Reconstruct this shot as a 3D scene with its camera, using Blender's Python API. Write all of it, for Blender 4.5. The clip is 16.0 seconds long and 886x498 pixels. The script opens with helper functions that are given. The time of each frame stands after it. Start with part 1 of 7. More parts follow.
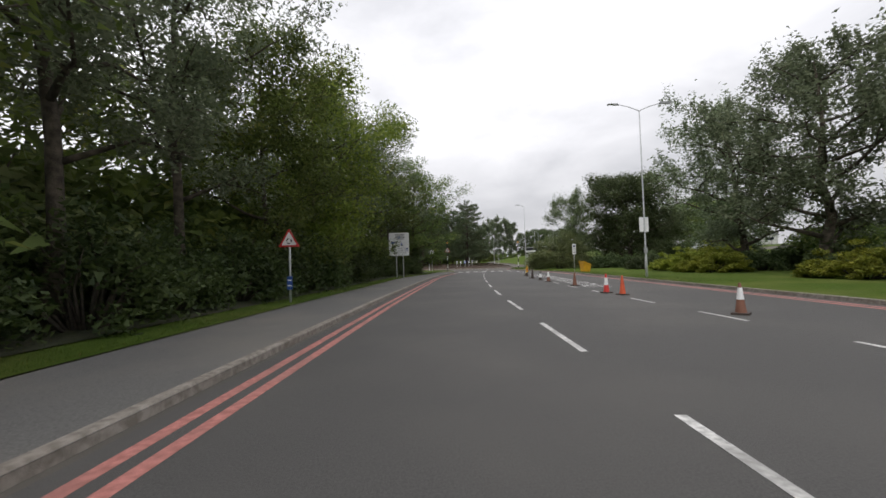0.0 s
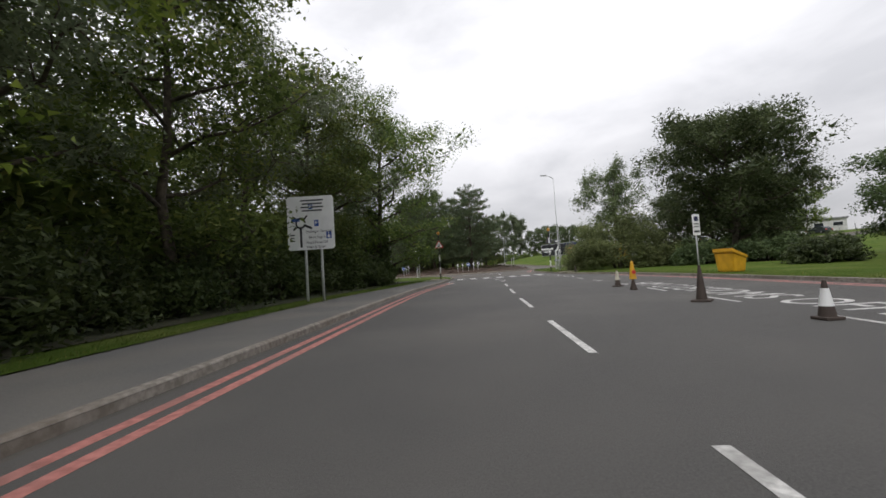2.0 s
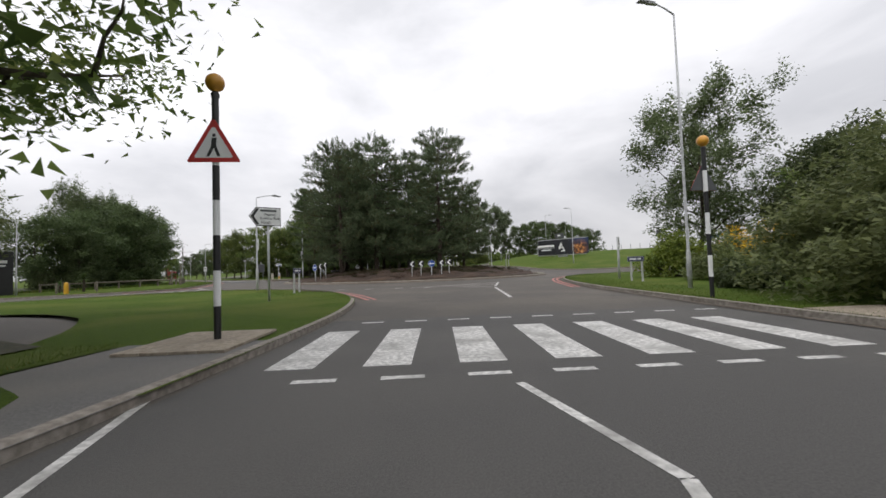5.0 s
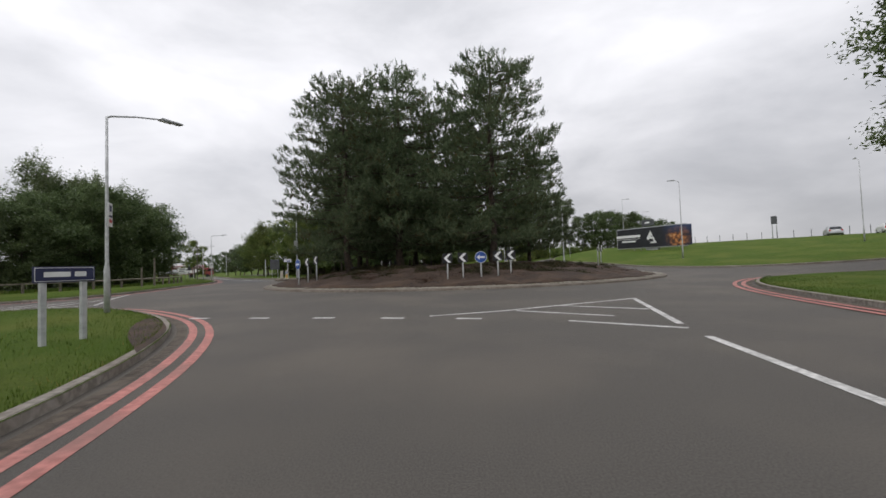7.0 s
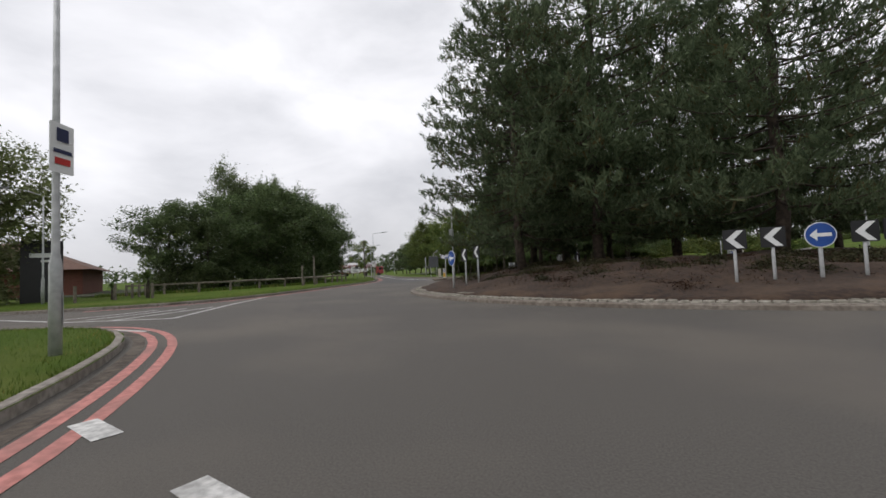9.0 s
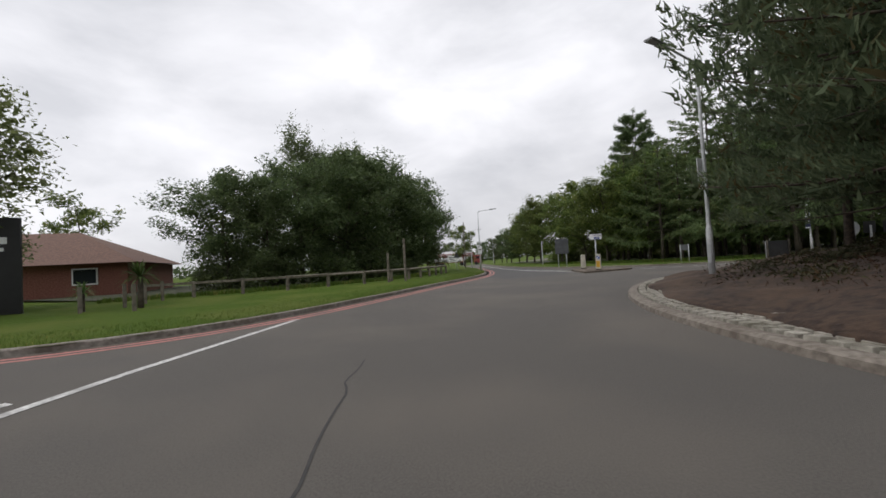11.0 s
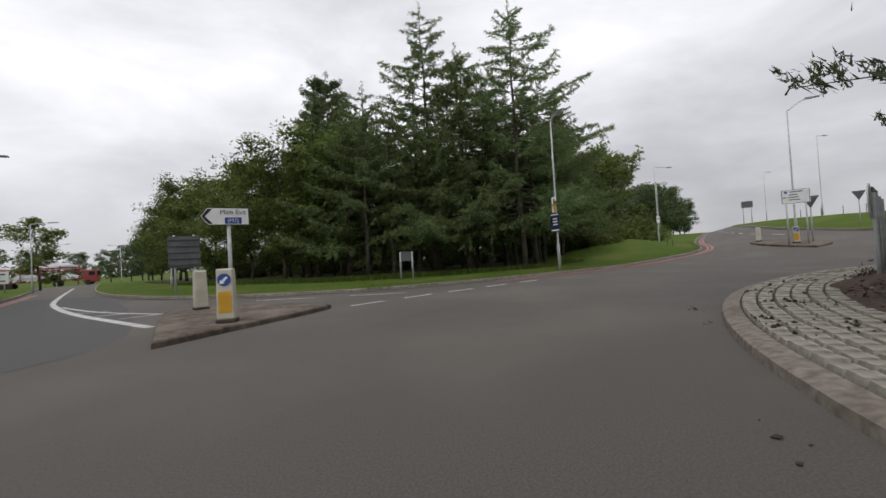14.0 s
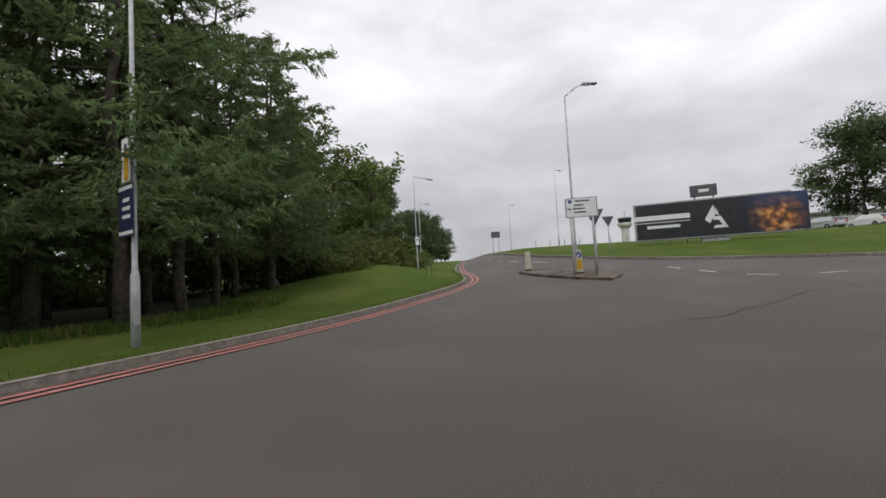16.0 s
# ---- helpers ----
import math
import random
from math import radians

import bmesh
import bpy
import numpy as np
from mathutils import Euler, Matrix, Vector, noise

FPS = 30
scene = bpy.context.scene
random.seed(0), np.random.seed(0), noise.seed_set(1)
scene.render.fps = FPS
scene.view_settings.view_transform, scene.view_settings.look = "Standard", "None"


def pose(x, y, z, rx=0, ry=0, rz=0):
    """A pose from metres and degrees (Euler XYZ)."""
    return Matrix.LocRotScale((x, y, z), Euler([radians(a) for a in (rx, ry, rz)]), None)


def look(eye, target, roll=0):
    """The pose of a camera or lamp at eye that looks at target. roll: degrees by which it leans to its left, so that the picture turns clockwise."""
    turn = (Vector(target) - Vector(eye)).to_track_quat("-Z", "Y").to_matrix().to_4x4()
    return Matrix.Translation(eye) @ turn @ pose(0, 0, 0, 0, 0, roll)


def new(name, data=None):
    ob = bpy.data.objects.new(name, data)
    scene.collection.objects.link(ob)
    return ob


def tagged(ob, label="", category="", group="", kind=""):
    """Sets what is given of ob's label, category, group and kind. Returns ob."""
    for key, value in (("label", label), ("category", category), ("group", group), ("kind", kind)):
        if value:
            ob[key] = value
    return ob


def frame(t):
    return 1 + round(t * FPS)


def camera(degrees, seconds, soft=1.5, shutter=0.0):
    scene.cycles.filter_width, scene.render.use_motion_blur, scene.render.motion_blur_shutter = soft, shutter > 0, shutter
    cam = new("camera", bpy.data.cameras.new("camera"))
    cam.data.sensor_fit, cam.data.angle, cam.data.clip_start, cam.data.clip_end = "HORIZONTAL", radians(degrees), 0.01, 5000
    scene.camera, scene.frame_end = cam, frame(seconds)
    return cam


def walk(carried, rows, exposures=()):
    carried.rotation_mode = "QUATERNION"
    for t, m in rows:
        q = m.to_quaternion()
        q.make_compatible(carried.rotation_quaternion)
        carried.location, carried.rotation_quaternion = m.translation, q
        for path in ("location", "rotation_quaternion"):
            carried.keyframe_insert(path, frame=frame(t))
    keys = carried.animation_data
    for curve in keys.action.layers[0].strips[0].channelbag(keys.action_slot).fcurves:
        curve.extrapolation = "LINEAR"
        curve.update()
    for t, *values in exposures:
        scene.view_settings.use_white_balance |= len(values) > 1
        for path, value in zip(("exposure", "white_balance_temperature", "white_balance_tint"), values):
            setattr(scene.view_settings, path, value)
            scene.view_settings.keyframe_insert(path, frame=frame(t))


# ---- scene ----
# The camera: t, x, y, z, heading (left positive), tilt, lean
PATH = [
    (0.0, -0.01, 0.00, 1.41, 0.72, 2.06, -1.65),
    (0.5, 0.10, 5.93, 1.36, 0.94, 2.35, -2.00),
    (1.0, 0.44, 11.53, 1.28, 1.07, 2.32, -2.39),
    (1.5, 0.72, 17.65, 1.21, 1.26, 2.54, -3.02),
    (2.0, 1.02, 23.60, 1.15, 1.15, 2.78, -3.67),
    (2.5, 1.27, 29.11, 1.14, 1.02, 3.39, -3.97),
    (3.0, 1.55, 34.60, 1.15, 1.10, 3.27, -3.32),
    (3.5, 1.99, 40.22, 1.17, 0.19, 3.20, -2.86),
    (4.0, 2.53, 45.67, 1.20, -1.06, 3.08, -2.41),
    (4.5, 3.01, 50.85, 1.22, -2.03, 3.29, -2.04),
    (5.0, 3.48, 55.91, 1.24, -2.17, 2.54, -2.00),
    (5.5, 3.88, 60.68, 1.27, -2.02, 2.12, -1.79),
    (6.0, 4.17, 65.01, 1.28, -1.52, 1.73, -1.57),
    (6.5, 4.17, 68.72, 1.29, 0.76, 1.68, -1.44),
    (7.0, 3.65, 71.84, 1.26, 4.88, 2.23, -1.93),
    (7.5, 2.83, 74.56, 1.23, 9.67, 1.96, -2.41),
    (8.0, 1.79, 76.94, 1.20, 14.86, 2.37, -2.73),
    (8.5, 0.75, 79.04, 1.17, 20.44, 2.95, -3.15),
    (9.0, -0.13, 80.91, 1.15, 26.81, 2.80, -2.41),
    (9.5, -1.74, 83.21, 1.15, 37.06, 2.55, -2.19),
    (10.0, -4.00, 85.54, 1.15, 42.76, 2.33, -2.40),
    (10.5, -6.81, 88.18, 1.17, 42.70, 2.07, -2.83),
    (11.0, -9.75, 91.09, 1.21, 39.60, 1.88, -3.18),
    (11.5, -12.42, 94.19, 1.23, 34.52, 1.39, -3.77),
    (12.0, -14.37, 97.37, 1.23, 28.47, 1.25, -4.04),
    (12.5, -15.38, 100.81, 1.21, 22.11, 1.22, -4.10),
    (13.0, -15.98, 104.22, 1.19, 14.69, 1.27, -3.78),
    (13.5, -15.90, 107.35, 1.17, 5.92, 0.95, -3.25),
    (14.0, -15.19, 110.53, 1.15, -2.37, 1.25, -3.34),
    (14.5, -13.76, 114.16, 1.15, -10.90, 1.68, -3.10),
    (15.0, -11.64, 117.56, 1.18, -18.80, 2.01, -2.96),
    (15.5, -9.29, 120.64, 1.22, -26.81, 3.00, -3.24),
    (16.0, -7.17, 122.92, 1.26, -32.97, 3.05, -3.19),
]
cam = camera(94.9, 16.0, soft=1.6, shutter=0.02)


def way(head, tilt):
    h, p = radians(head), radians(tilt)
    return Vector((-math.sin(h) * math.cos(p), math.cos(h) * math.cos(p), math.sin(p)))


walk(cam, [(t, look((x, y, z), Vector((x, y, z)) + way(h, p), r)) for t, x, y, z, h, p, r in PATH],
     exposures=[(0.0, 0.10, 6400, 13), (4.5, 0.10, 6400, 13), (6.3, -0.14, 6350, 13), (16.0, -0.14, 6350, 13)])

# ---- world and sun ----
world = bpy.data.worlds.new("overcast_sky")
scene.world = world
world.use_nodes = True
wn, wl = world.node_tree.nodes, world.node_tree.links
wn.clear()
w_out = wn.new("ShaderNodeOutputWorld")
w_bg = wn.new("ShaderNodeBackground")
w_bg.inputs["Strength"].default_value = 0.12
w_sky = wn.new("ShaderNodeTexSky")
w_sky.sky_type = "NISHITA"
w_sky.sun_disc = False
w_sky.sun_elevation = radians(48)
w_sky.sun_rotation = radians(200)
w_co = wn.new("ShaderNodeTexCoord")
w_map = wn.new("ShaderNodeMapping")
w_map.inputs["Scale"].default_value = (1.0, 1.0, 2.4)
w_n1 = wn.new("ShaderNodeTexNoise")
w_n1.inputs["Scale"].default_value = 2.6
w_n1.inputs["Detail"].default_value = 7.0
w_n1.inputs["Roughness"].default_value = 0.52
w_n1.inputs["Distortion"].default_value = 0.25
w_ramp = wn.new("ShaderNodeValToRGB")
w_ramp.color_ramp.elements[0].position = 0.33
w_ramp.color_ramp.elements[0].color = (6.5, 6.58, 6.7, 1)
w_ramp.color_ramp.elements[1].position = 0.66
w_ramp.color_ramp.elements[1].color = (9.6, 9.6, 9.6, 1)
w_mix = wn.new("ShaderNodeMixRGB")
w_mix.inputs["Fac"].default_value = 0.96
wl.new(w_co.outputs["Generated"], w_map.inputs["Vector"])
wl.new(w_map.outputs["Vector"], w_n1.inputs["Vector"])
wl.new(w_n1.outputs["Fac"], w_ramp.inputs["Fac"])
wl.new(w_sky.outputs["Color"], w_mix.inputs["Color1"])
wl.new(w_ramp.outputs["Color"], w_mix.inputs["Color2"])
w_dot = wn.new("ShaderNodeVectorMath")
w_dot.operation = "DOT_PRODUCT"
w_dot.inputs[1].default_value = (-0.11, -0.11, 1.0)
w_fade = wn.new("ShaderNodeMapRange")
w_fade.interpolation_type = "SMOOTHSTEP"
w_fade.inputs["From Min"].default_value, w_fade.inputs["From Max"].default_value = -0.16, 0.34
w_fade.inputs["To Min"].default_value, w_fade.inputs["To Max"].default_value = 0.60, 1.04
w_mul = wn.new("ShaderNodeMixRGB")
w_mul.blend_type = "MULTIPLY"
w_mul.inputs["Fac"].default_value = 1.0
wl.new(w_co.outputs["Generated"], w_dot.inputs[0])
wl.new(w_dot.outputs["Value"], w_fade.inputs["Value"])
wl.new(w_mix.outputs["Color"], w_mul.inputs["Color1"])
wl.new(w_fade.outputs[0], w_mul.inputs["Color2"])
wl.new(w_mul.outputs["Color"], w_bg.inputs["Color"])
wl.new(w_bg.outputs["Background"], w_out.inputs["Surface"])

sun_data = bpy.data.lights.new("sun", "SUN")
sun_data.energy = 1.3
sun_data.angle = radians(35)
sun_data.color = (1.0, 0.98, 0.95)
sun = new("sun", sun_data)
sun.matrix_world = look((0, 0, 50), (18, 33, 0))

# ---- materials ----


def principled(name, rough=0.7, metal=0.0):
    m = bpy.data.materials.new(name)
    m.use_nodes = True
    n, l = m.node_tree.nodes, m.node_tree.links
    b = n["Principled BSDF"]
    b.inputs["Roughness"].default_value = rough
    b.inputs["Metallic"].default_value = metal
    return m, n, l, b


def noise_mat(name, c1, c2, scale, rough=0.8, metal=0.0, bump=0.0, bump_scale=None, c3=None, scale3=0.3, amount3=0.5, detail=6.0):
    """Two colours mixed by a noise, a third by a larger one, and a fine relief."""
    m, n, l, b = principled(name, rough, metal)
    co = n.new("ShaderNodeTexCoord")
    t1 = n.new("ShaderNodeTexNoise")
    t1.inputs["Scale"].default_value = scale
    t1.inputs["Detail"].default_value = detail
    r1 = n.new("ShaderNodeValToRGB")
    r1.color_ramp.elements[0].position, r1.color_ramp.elements[1].position = 0.36, 0.64
    r1.color_ramp.elements[0].color = (*c1, 1)
    r1.color_ramp.elements[1].color = (*c2, 1)
    l.new(co.outputs["Object"], t1.inputs["Vector"])
    l.new(t1.outputs["Fac"], r1.inputs["Fac"])
    last = r1.outputs["Color"]
    if c3:
        t3 = n.new("ShaderNodeTexNoise")
        t3.inputs["Scale"].default_value = scale3
        t3.inputs["Detail"].default_value = 4.0
        r3 = n.new("ShaderNodeValToRGB")
        r3.color_ramp.elements[0].position, r3.color_ramp.elements[1].position = 0.45, 0.68
        r3.color_ramp.elements[0].color = (0, 0, 0, 1)
        r3.color_ramp.elements[1].color = (amount3, amount3, amount3, 1)
        mx = n.new("ShaderNodeMixRGB")
        mx.inputs["Color2"].default_value = (*c3, 1)
        l.new(co.outputs["Object"], t3.inputs["Vector"])
        l.new(t3.outputs["Fac"], r3.inputs["Fac"])
        l.new(r3.outputs["Color"], mx.inputs["Fac"])
        l.new(last, mx.inputs["Color1"])
        last = mx.outputs["Color"]
    l.new(last, b.inputs["Base Color"])
    if bump:
        tb = n.new("ShaderNodeTexNoise")
        tb.inputs["Scale"].default_value = bump_scale or scale * 4
        tb.inputs["Detail"].default_value = 4.0
        bp = n.new("ShaderNodeBump")
        bp.inputs["Strength"].default_value = bump
        bp.inputs["Distance"].default_value = 0.02
        l.new(co.outputs["Object"], tb.inputs["Vector"])
        l.new(tb.outputs["Fac"], bp.inputs["Height"])
        l.new(bp.outputs["Normal"], b.inputs["Normal"])
    return m


def leaf_mat(name, dark, light, through_light=0.3, odd=None, shine=0.35):
    """Leaves whose colour varies from leaf to leaf and from bough to bough."""
    through_light += 0.08
    m, n, l, b = principled(name, 0.6)
    b.inputs["Specular IOR Level"].default_value = shine
    g = n.new("ShaderNodeNewGeometry")
    r = n.new("ShaderNodeValToRGB")
    r.color_ramp.elements[0].color = (*dark, 1)
    r.color_ramp.elements[1].color = (*light, 1)
    if odd:
        e = r.color_ramp.elements.new(0.93)
        e.color = (*light, 1)
        r.color_ramp.elements[2].color = (*odd, 1)
    co = n.new("ShaderNodeTexCoord")
    t = n.new("ShaderNodeTexNoise")
    t.inputs["Scale"].default_value = 0.55
    mth = n.new("ShaderNodeMath")
    mth.operation = "MULTIPLY_ADD"
    mth.inputs[1].default_value = 1.3
    mth.inputs[2].default_value = -0.65
    add = n.new("ShaderNodeMath")
    add.operation = "ADD"
    add.use_clamp = True
    l.new(co.outputs["Object"], t.inputs["Vector"])
    l.new(t.outputs["Fac"], mth.inputs[0])
    l.new(mth.outputs[0], add.inputs[0])
    l.new(g.outputs["Random Per Island"], add.inputs[1])
    l.new(add.outputs[0], r.inputs["Fac"])
    oi = n.new("ShaderNodeObjectInfo")
    hs = n.new("ShaderNodeHueSaturation")
    vr = n.new("ShaderNodeMapRange")
    vr.inputs["To Min"].default_value, vr.inputs["To Max"].default_value = 0.75, 1.25
    hr = n.new("ShaderNodeMapRange")
    hr.inputs["To Min"].default_value, hr.inputs["To Max"].default_value = 0.488, 0.512
    l.new(oi.outputs["Random"], vr.inputs["Value"])
    l.new(oi.outputs["Random"], hr.inputs["Value"])
    l.new(vr.outputs[0], hs.inputs["Value"])
    l.new(hr.outputs[0], hs.inputs["Hue"])
    l.new(r.outputs["Color"], hs.inputs["Color"])
    l.new(hs.outputs["Color"], b.inputs["Base Color"])
    tr = n.new("ShaderNodeBsdfTranslucent")
    l.new(hs.outputs["Color"], tr.inputs["Color"])
    mx = n.new("ShaderNodeMixShader")
    mx.inputs["Fac"].default_value = through_light
    out = n["Material Output"]
    l.new(b.outputs[0], mx.inputs[1])
    l.new(tr.outputs[0], mx.inputs[2])
    l.new(mx.outputs[0], out.inputs["Surface"])
    return m


def plain(name, c, rough=0.5, metal=0.0, wear=0.25):
    """A painted or bare surface with a little dirt on it."""
    d = tuple(v * (1 - wear) for v in c)
    return noise_mat(name, d, c, 3.0, rough, metal, 0.05, 60)


ASPHALT = noise_mat("asphalt", (0.070, 0.063, 0.055), (0.108, 0.098, 0.085), 60, 0.85, 0, 0.6, 170, (0.140, 0.122, 0.100), 0.28, 0.6)
NEW_ASPHALT = noise_mat("grey_asphalt", (0.062, 0.060, 0.057), (0.093, 0.089, 0.084), 60, 0.85, 0, 0.6, 170, (0.118, 0.111, 0.101), 0.25, 0.6)
PAVING = noise_mat("footway_asphalt", (0.10, 0.098, 0.092), (0.15, 0.146, 0.137), 40, 0.9, 0, 0.4, 140, (0.19, 0.175, 0.15), 0.35, 0.6)
KERB = noise_mat("kerb_concrete", (0.17, 0.15, 0.125), (0.30, 0.27, 0.235), 9, 0.9, 0, 0.3, 70, (0.12, 0.09, 0.065), 0.8, 0.5)
GRASS = noise_mat("mown_grass", (0.040, 0.072, 0.010), (0.090, 0.136, 0.021), 34, 0.95, 0, 0.9, 140, (0.132, 0.146, 0.038), 0.3, 0.6)
GRASS.node_tree.nodes["Principled BSDF"].inputs["Specular IOR Level"].default_value = 0.08
LITTER = noise_mat("woodland_floor", (0.022, 0.026, 0.012), (0.06, 0.055, 0.026), 6, 0.95, 0, 0.8, 40, (0.03, 0.05, 0.012), 0.4, 0.8)
SOIL = noise_mat("bare_soil_and_needles", (0.019, 0.011, 0.0075), (0.058, 0.035, 0.022), 7, 0.95, 0, 1.0, 26, (0.088, 0.055, 0.033), 0.9, 0.7)
DRY_NEEDLE = leaf_mat("dry_fallen_needles", (0.030, 0.019, 0.011), (0.105, 0.064, 0.036), 0.15, (0.07, 0.09, 0.025), 0.1)
WHITE_LINE = noise_mat("white_road_paint", (0.36, 0.355, 0.34), (0.68, 0.67, 0.64), 14, 0.7, 0, 0.2, 90, (0.22, 0.215, 0.2), 1.6, 0.7)
RED_LINE = noise_mat("red_road_paint", (0.33, 0.125, 0.105), (0.52, 0.21, 0.18), 10, 0.75, 0, 0.2, 90, (0.24, 0.13, 0.11), 1.1, 0.7)
SETT = noise_mat("granite_sett", (0.18, 0.165, 0.135), (0.37, 0.345, 0.29), 8, 0.9, 0, 0.4, 40, (0.13, 0.12, 0.08), 1.2, 0.5)
GALV = noise_mat("galvanised_steel", (0.38, 0.39, 0.39), (0.52, 0.53, 0.53), 7, 0.55, 0.2, 0.05, 50)
GREY_PAINT = plain("grey_painted_steel", (0.36, 0.37, 0.37), 0.5, 0.1)
SIGN_BACK = plain("dull_grey_sign_back", (0.098, 0.103, 0.107), 0.6, 0.2)
WHITE = plain("white_sheeting", (0.74, 0.75, 0.74), 0.4, 0, 0.10)
BLACK = plain("black_paint", (0.016, 0.016, 0.017), 0.45)
RED = plain("red_sheeting", (0.52, 0.035, 0.03), 0.4)
BLUE = plain("blue_sheeting", (0.018, 0.075, 0.31), 0.4)
NAVY = plain("navy_sheeting", (0.022, 0.028, 0.085), 0.45)
YELLOW = plain("yellow_plastic", (0.66, 0.36, 0.02), 0.45)
AMBER = plain("amber_globe", (0.62, 0.30, 0.03), 0.3)
ORANGE = plain("orange_rubber", (0.62, 0.10, 0.035), 0.6)
CONE_RED = plain("bright_red_rubber", (0.62, 0.045, 0.035), 0.6)
DARK_RUBBER = plain("dirty_dark_rubber", (0.055, 0.04, 0.032), 0.8)
BROWN_CONE = plain("weathered_brown_rubber", (0.21, 0.095, 0.06), 0.8)
CREAM = plain("cream_plastic", (0.55, 0.52, 0.42), 0.5)
TIMBER = noise_mat("weathered_timber", (0.10, 0.085, 0.065), (0.20, 0.175, 0.14), 5, 0.85, 0, 0.4, 40)
BARK = noise_mat("bark", (0.035, 0.028, 0.02), (0.10, 0.082, 0.06), 5, 0.95, 0, 1.0, 22)
PINE_BARK = noise_mat("pine_bark", (0.035, 0.027, 0.021), (0.095, 0.070, 0.052), 5, 0.95, 0, 1.0, 18)
BRICK_WALL = noise_mat("red_brick", (0.13, 0.05, 0.035), (0.24, 0.10, 0.07), 12, 0.9, 0, 0.3, 60)
ROOF_TILE = noise_mat("brown_roof_tile", (0.095, 0.052, 0.038), (0.16, 0.088, 0.062), 7, 0.85, 0, 0.4, 30)
RENDER_WALL = noise_mat("pale_cladding", (0.42, 0.42, 0.40), (0.56, 0.56, 0.54), 2, 0.7)
ROOF_GREY = noise_mat("grey_roof_sheet", (0.16, 0.165, 0.17), (0.24, 0.245, 0.25), 2, 0.6)
TYRE = plain("tyre_rubber", (0.018, 0.018, 0.018), 0.85)
ALLOY = plain("alloy_rim", (0.42, 0.43, 0.44), 0.35, 0.8)
SILVER_CAR = plain("silver_car_paint", (0.50, 0.51, 0.52), 0.28, 0.5, 0.05)
DARK_CAR = plain("dark_green_car_paint", (0.03, 0.04, 0.035), 0.25, 0.3, 0.05)
WHITE_CAR = plain("white_car_paint", (0.72, 0.72, 0.71), 0.3, 0, 0.05)
RED_BUS = plain("red_bus_paint", (0.26, 0.035, 0.035), 0.4)
LAMP_LENS = plain("lamp_lens", (0.55, 0.56, 0.56), 0.15)
GLASS_DARK = plain("dark_window_glass", (0.02, 0.024, 0.028), 0.08, 0, 0.1)
PALM = leaf_mat("palm_leaf", (0.05, 0.09, 0.02), (0.13, 0.19, 0.06), 0.25)

LEAF_WOOD = leaf_mat("dark_broad_leaf", (0.060, 0.092, 0.023), (0.172, 0.220, 0.056), 0.45, (0.24, 0.26, 0.07))
LEAF_LIGHT = leaf_mat("fresh_broad_leaf", (0.092, 0.128, 0.020), (0.225, 0.262, 0.046), 0.45, (0.19, 0.20, 0.05))
LEAF_GREY = leaf_mat("grey_green_leaf", (0.105, 0.132, 0.074), (0.235, 0.275, 0.165), 0.42)
LEAF_FEATHER = leaf_mat("feathery_leaf", (0.070, 0.094, 0.042), (0.175, 0.210, 0.098), 0.4)
LEAF_OAK = leaf_mat("oak_leaf", (0.048, 0.074, 0.028), (0.130, 0.170, 0.068), 0.38)
LEAF_HEDGE = leaf_mat("yellow_green_leaf", (0.14, 0.175, 0.022), (0.33, 0.36, 0.05), 0.42, (0.42, 0.42, 0.07))
LEAF_DOME = leaf_mat("pale_shrub_leaf", (0.085, 0.105, 0.040), (0.205, 0.230, 0.095), 0.42)
# Darker green than the crowns' leaves: the shade under trees, put into the colour.
LEAF_SHADED = leaf_mat("shade_darkened_shrub_leaf", (0.034, 0.054, 0.018), (0.095, 0.128, 0.040), 0.36)
LEAF_SHRUB = leaf_mat("dull_shrub_leaf", (0.095, 0.118, 0.042), (0.225, 0.25, 0.10), 0.42)
NEEDLE_PINE = leaf_mat("pine_needles", (0.072, 0.104, 0.056), (0.175, 0.220, 0.118), 0.42, (0.12, 0.10, 0.045), 0.12)
NEEDLE_FIR = leaf_mat("larch_needles", (0.085, 0.128, 0.052), (0.200, 0.258, 0.108), 0.5, (0.18, 0.19, 0.07), 0.15)
FLOWER = leaf_mat("yellow_blossom", (0.42, 0.26, 0.015), (0.66, 0.44, 0.03), 0.3)
GRASS_BLADE = leaf_mat("grass_blades", (0.048, 0.092, 0.011), (0.110, 0.168, 0.024), 0.45, (0.26, 0.23, 0.07))
DIRTY_CONCRETE = noise_mat("soil_stained_concrete", (0.05, 0.038, 0.027), (0.13, 0.10, 0.073), 6, 0.95, 0, 0.7, 50, (0.22, 0.185, 0.145), 1.3, 0.6)
JOINT = noise_mat("dark_earthy_joint", (0.028, 0.024, 0.018), (0.075, 0.062, 0.045), 7, 0.95, 0, 0.6, 40, (0.04, 0.06, 0.018), 0.6, 0.6)
CLOD = noise_mat("soil_clod", (0.020, 0.013, 0.009), (0.065, 0.043, 0.028), 9, 0.95, 0, 0.8, 60)

# ---- mesh helpers ----


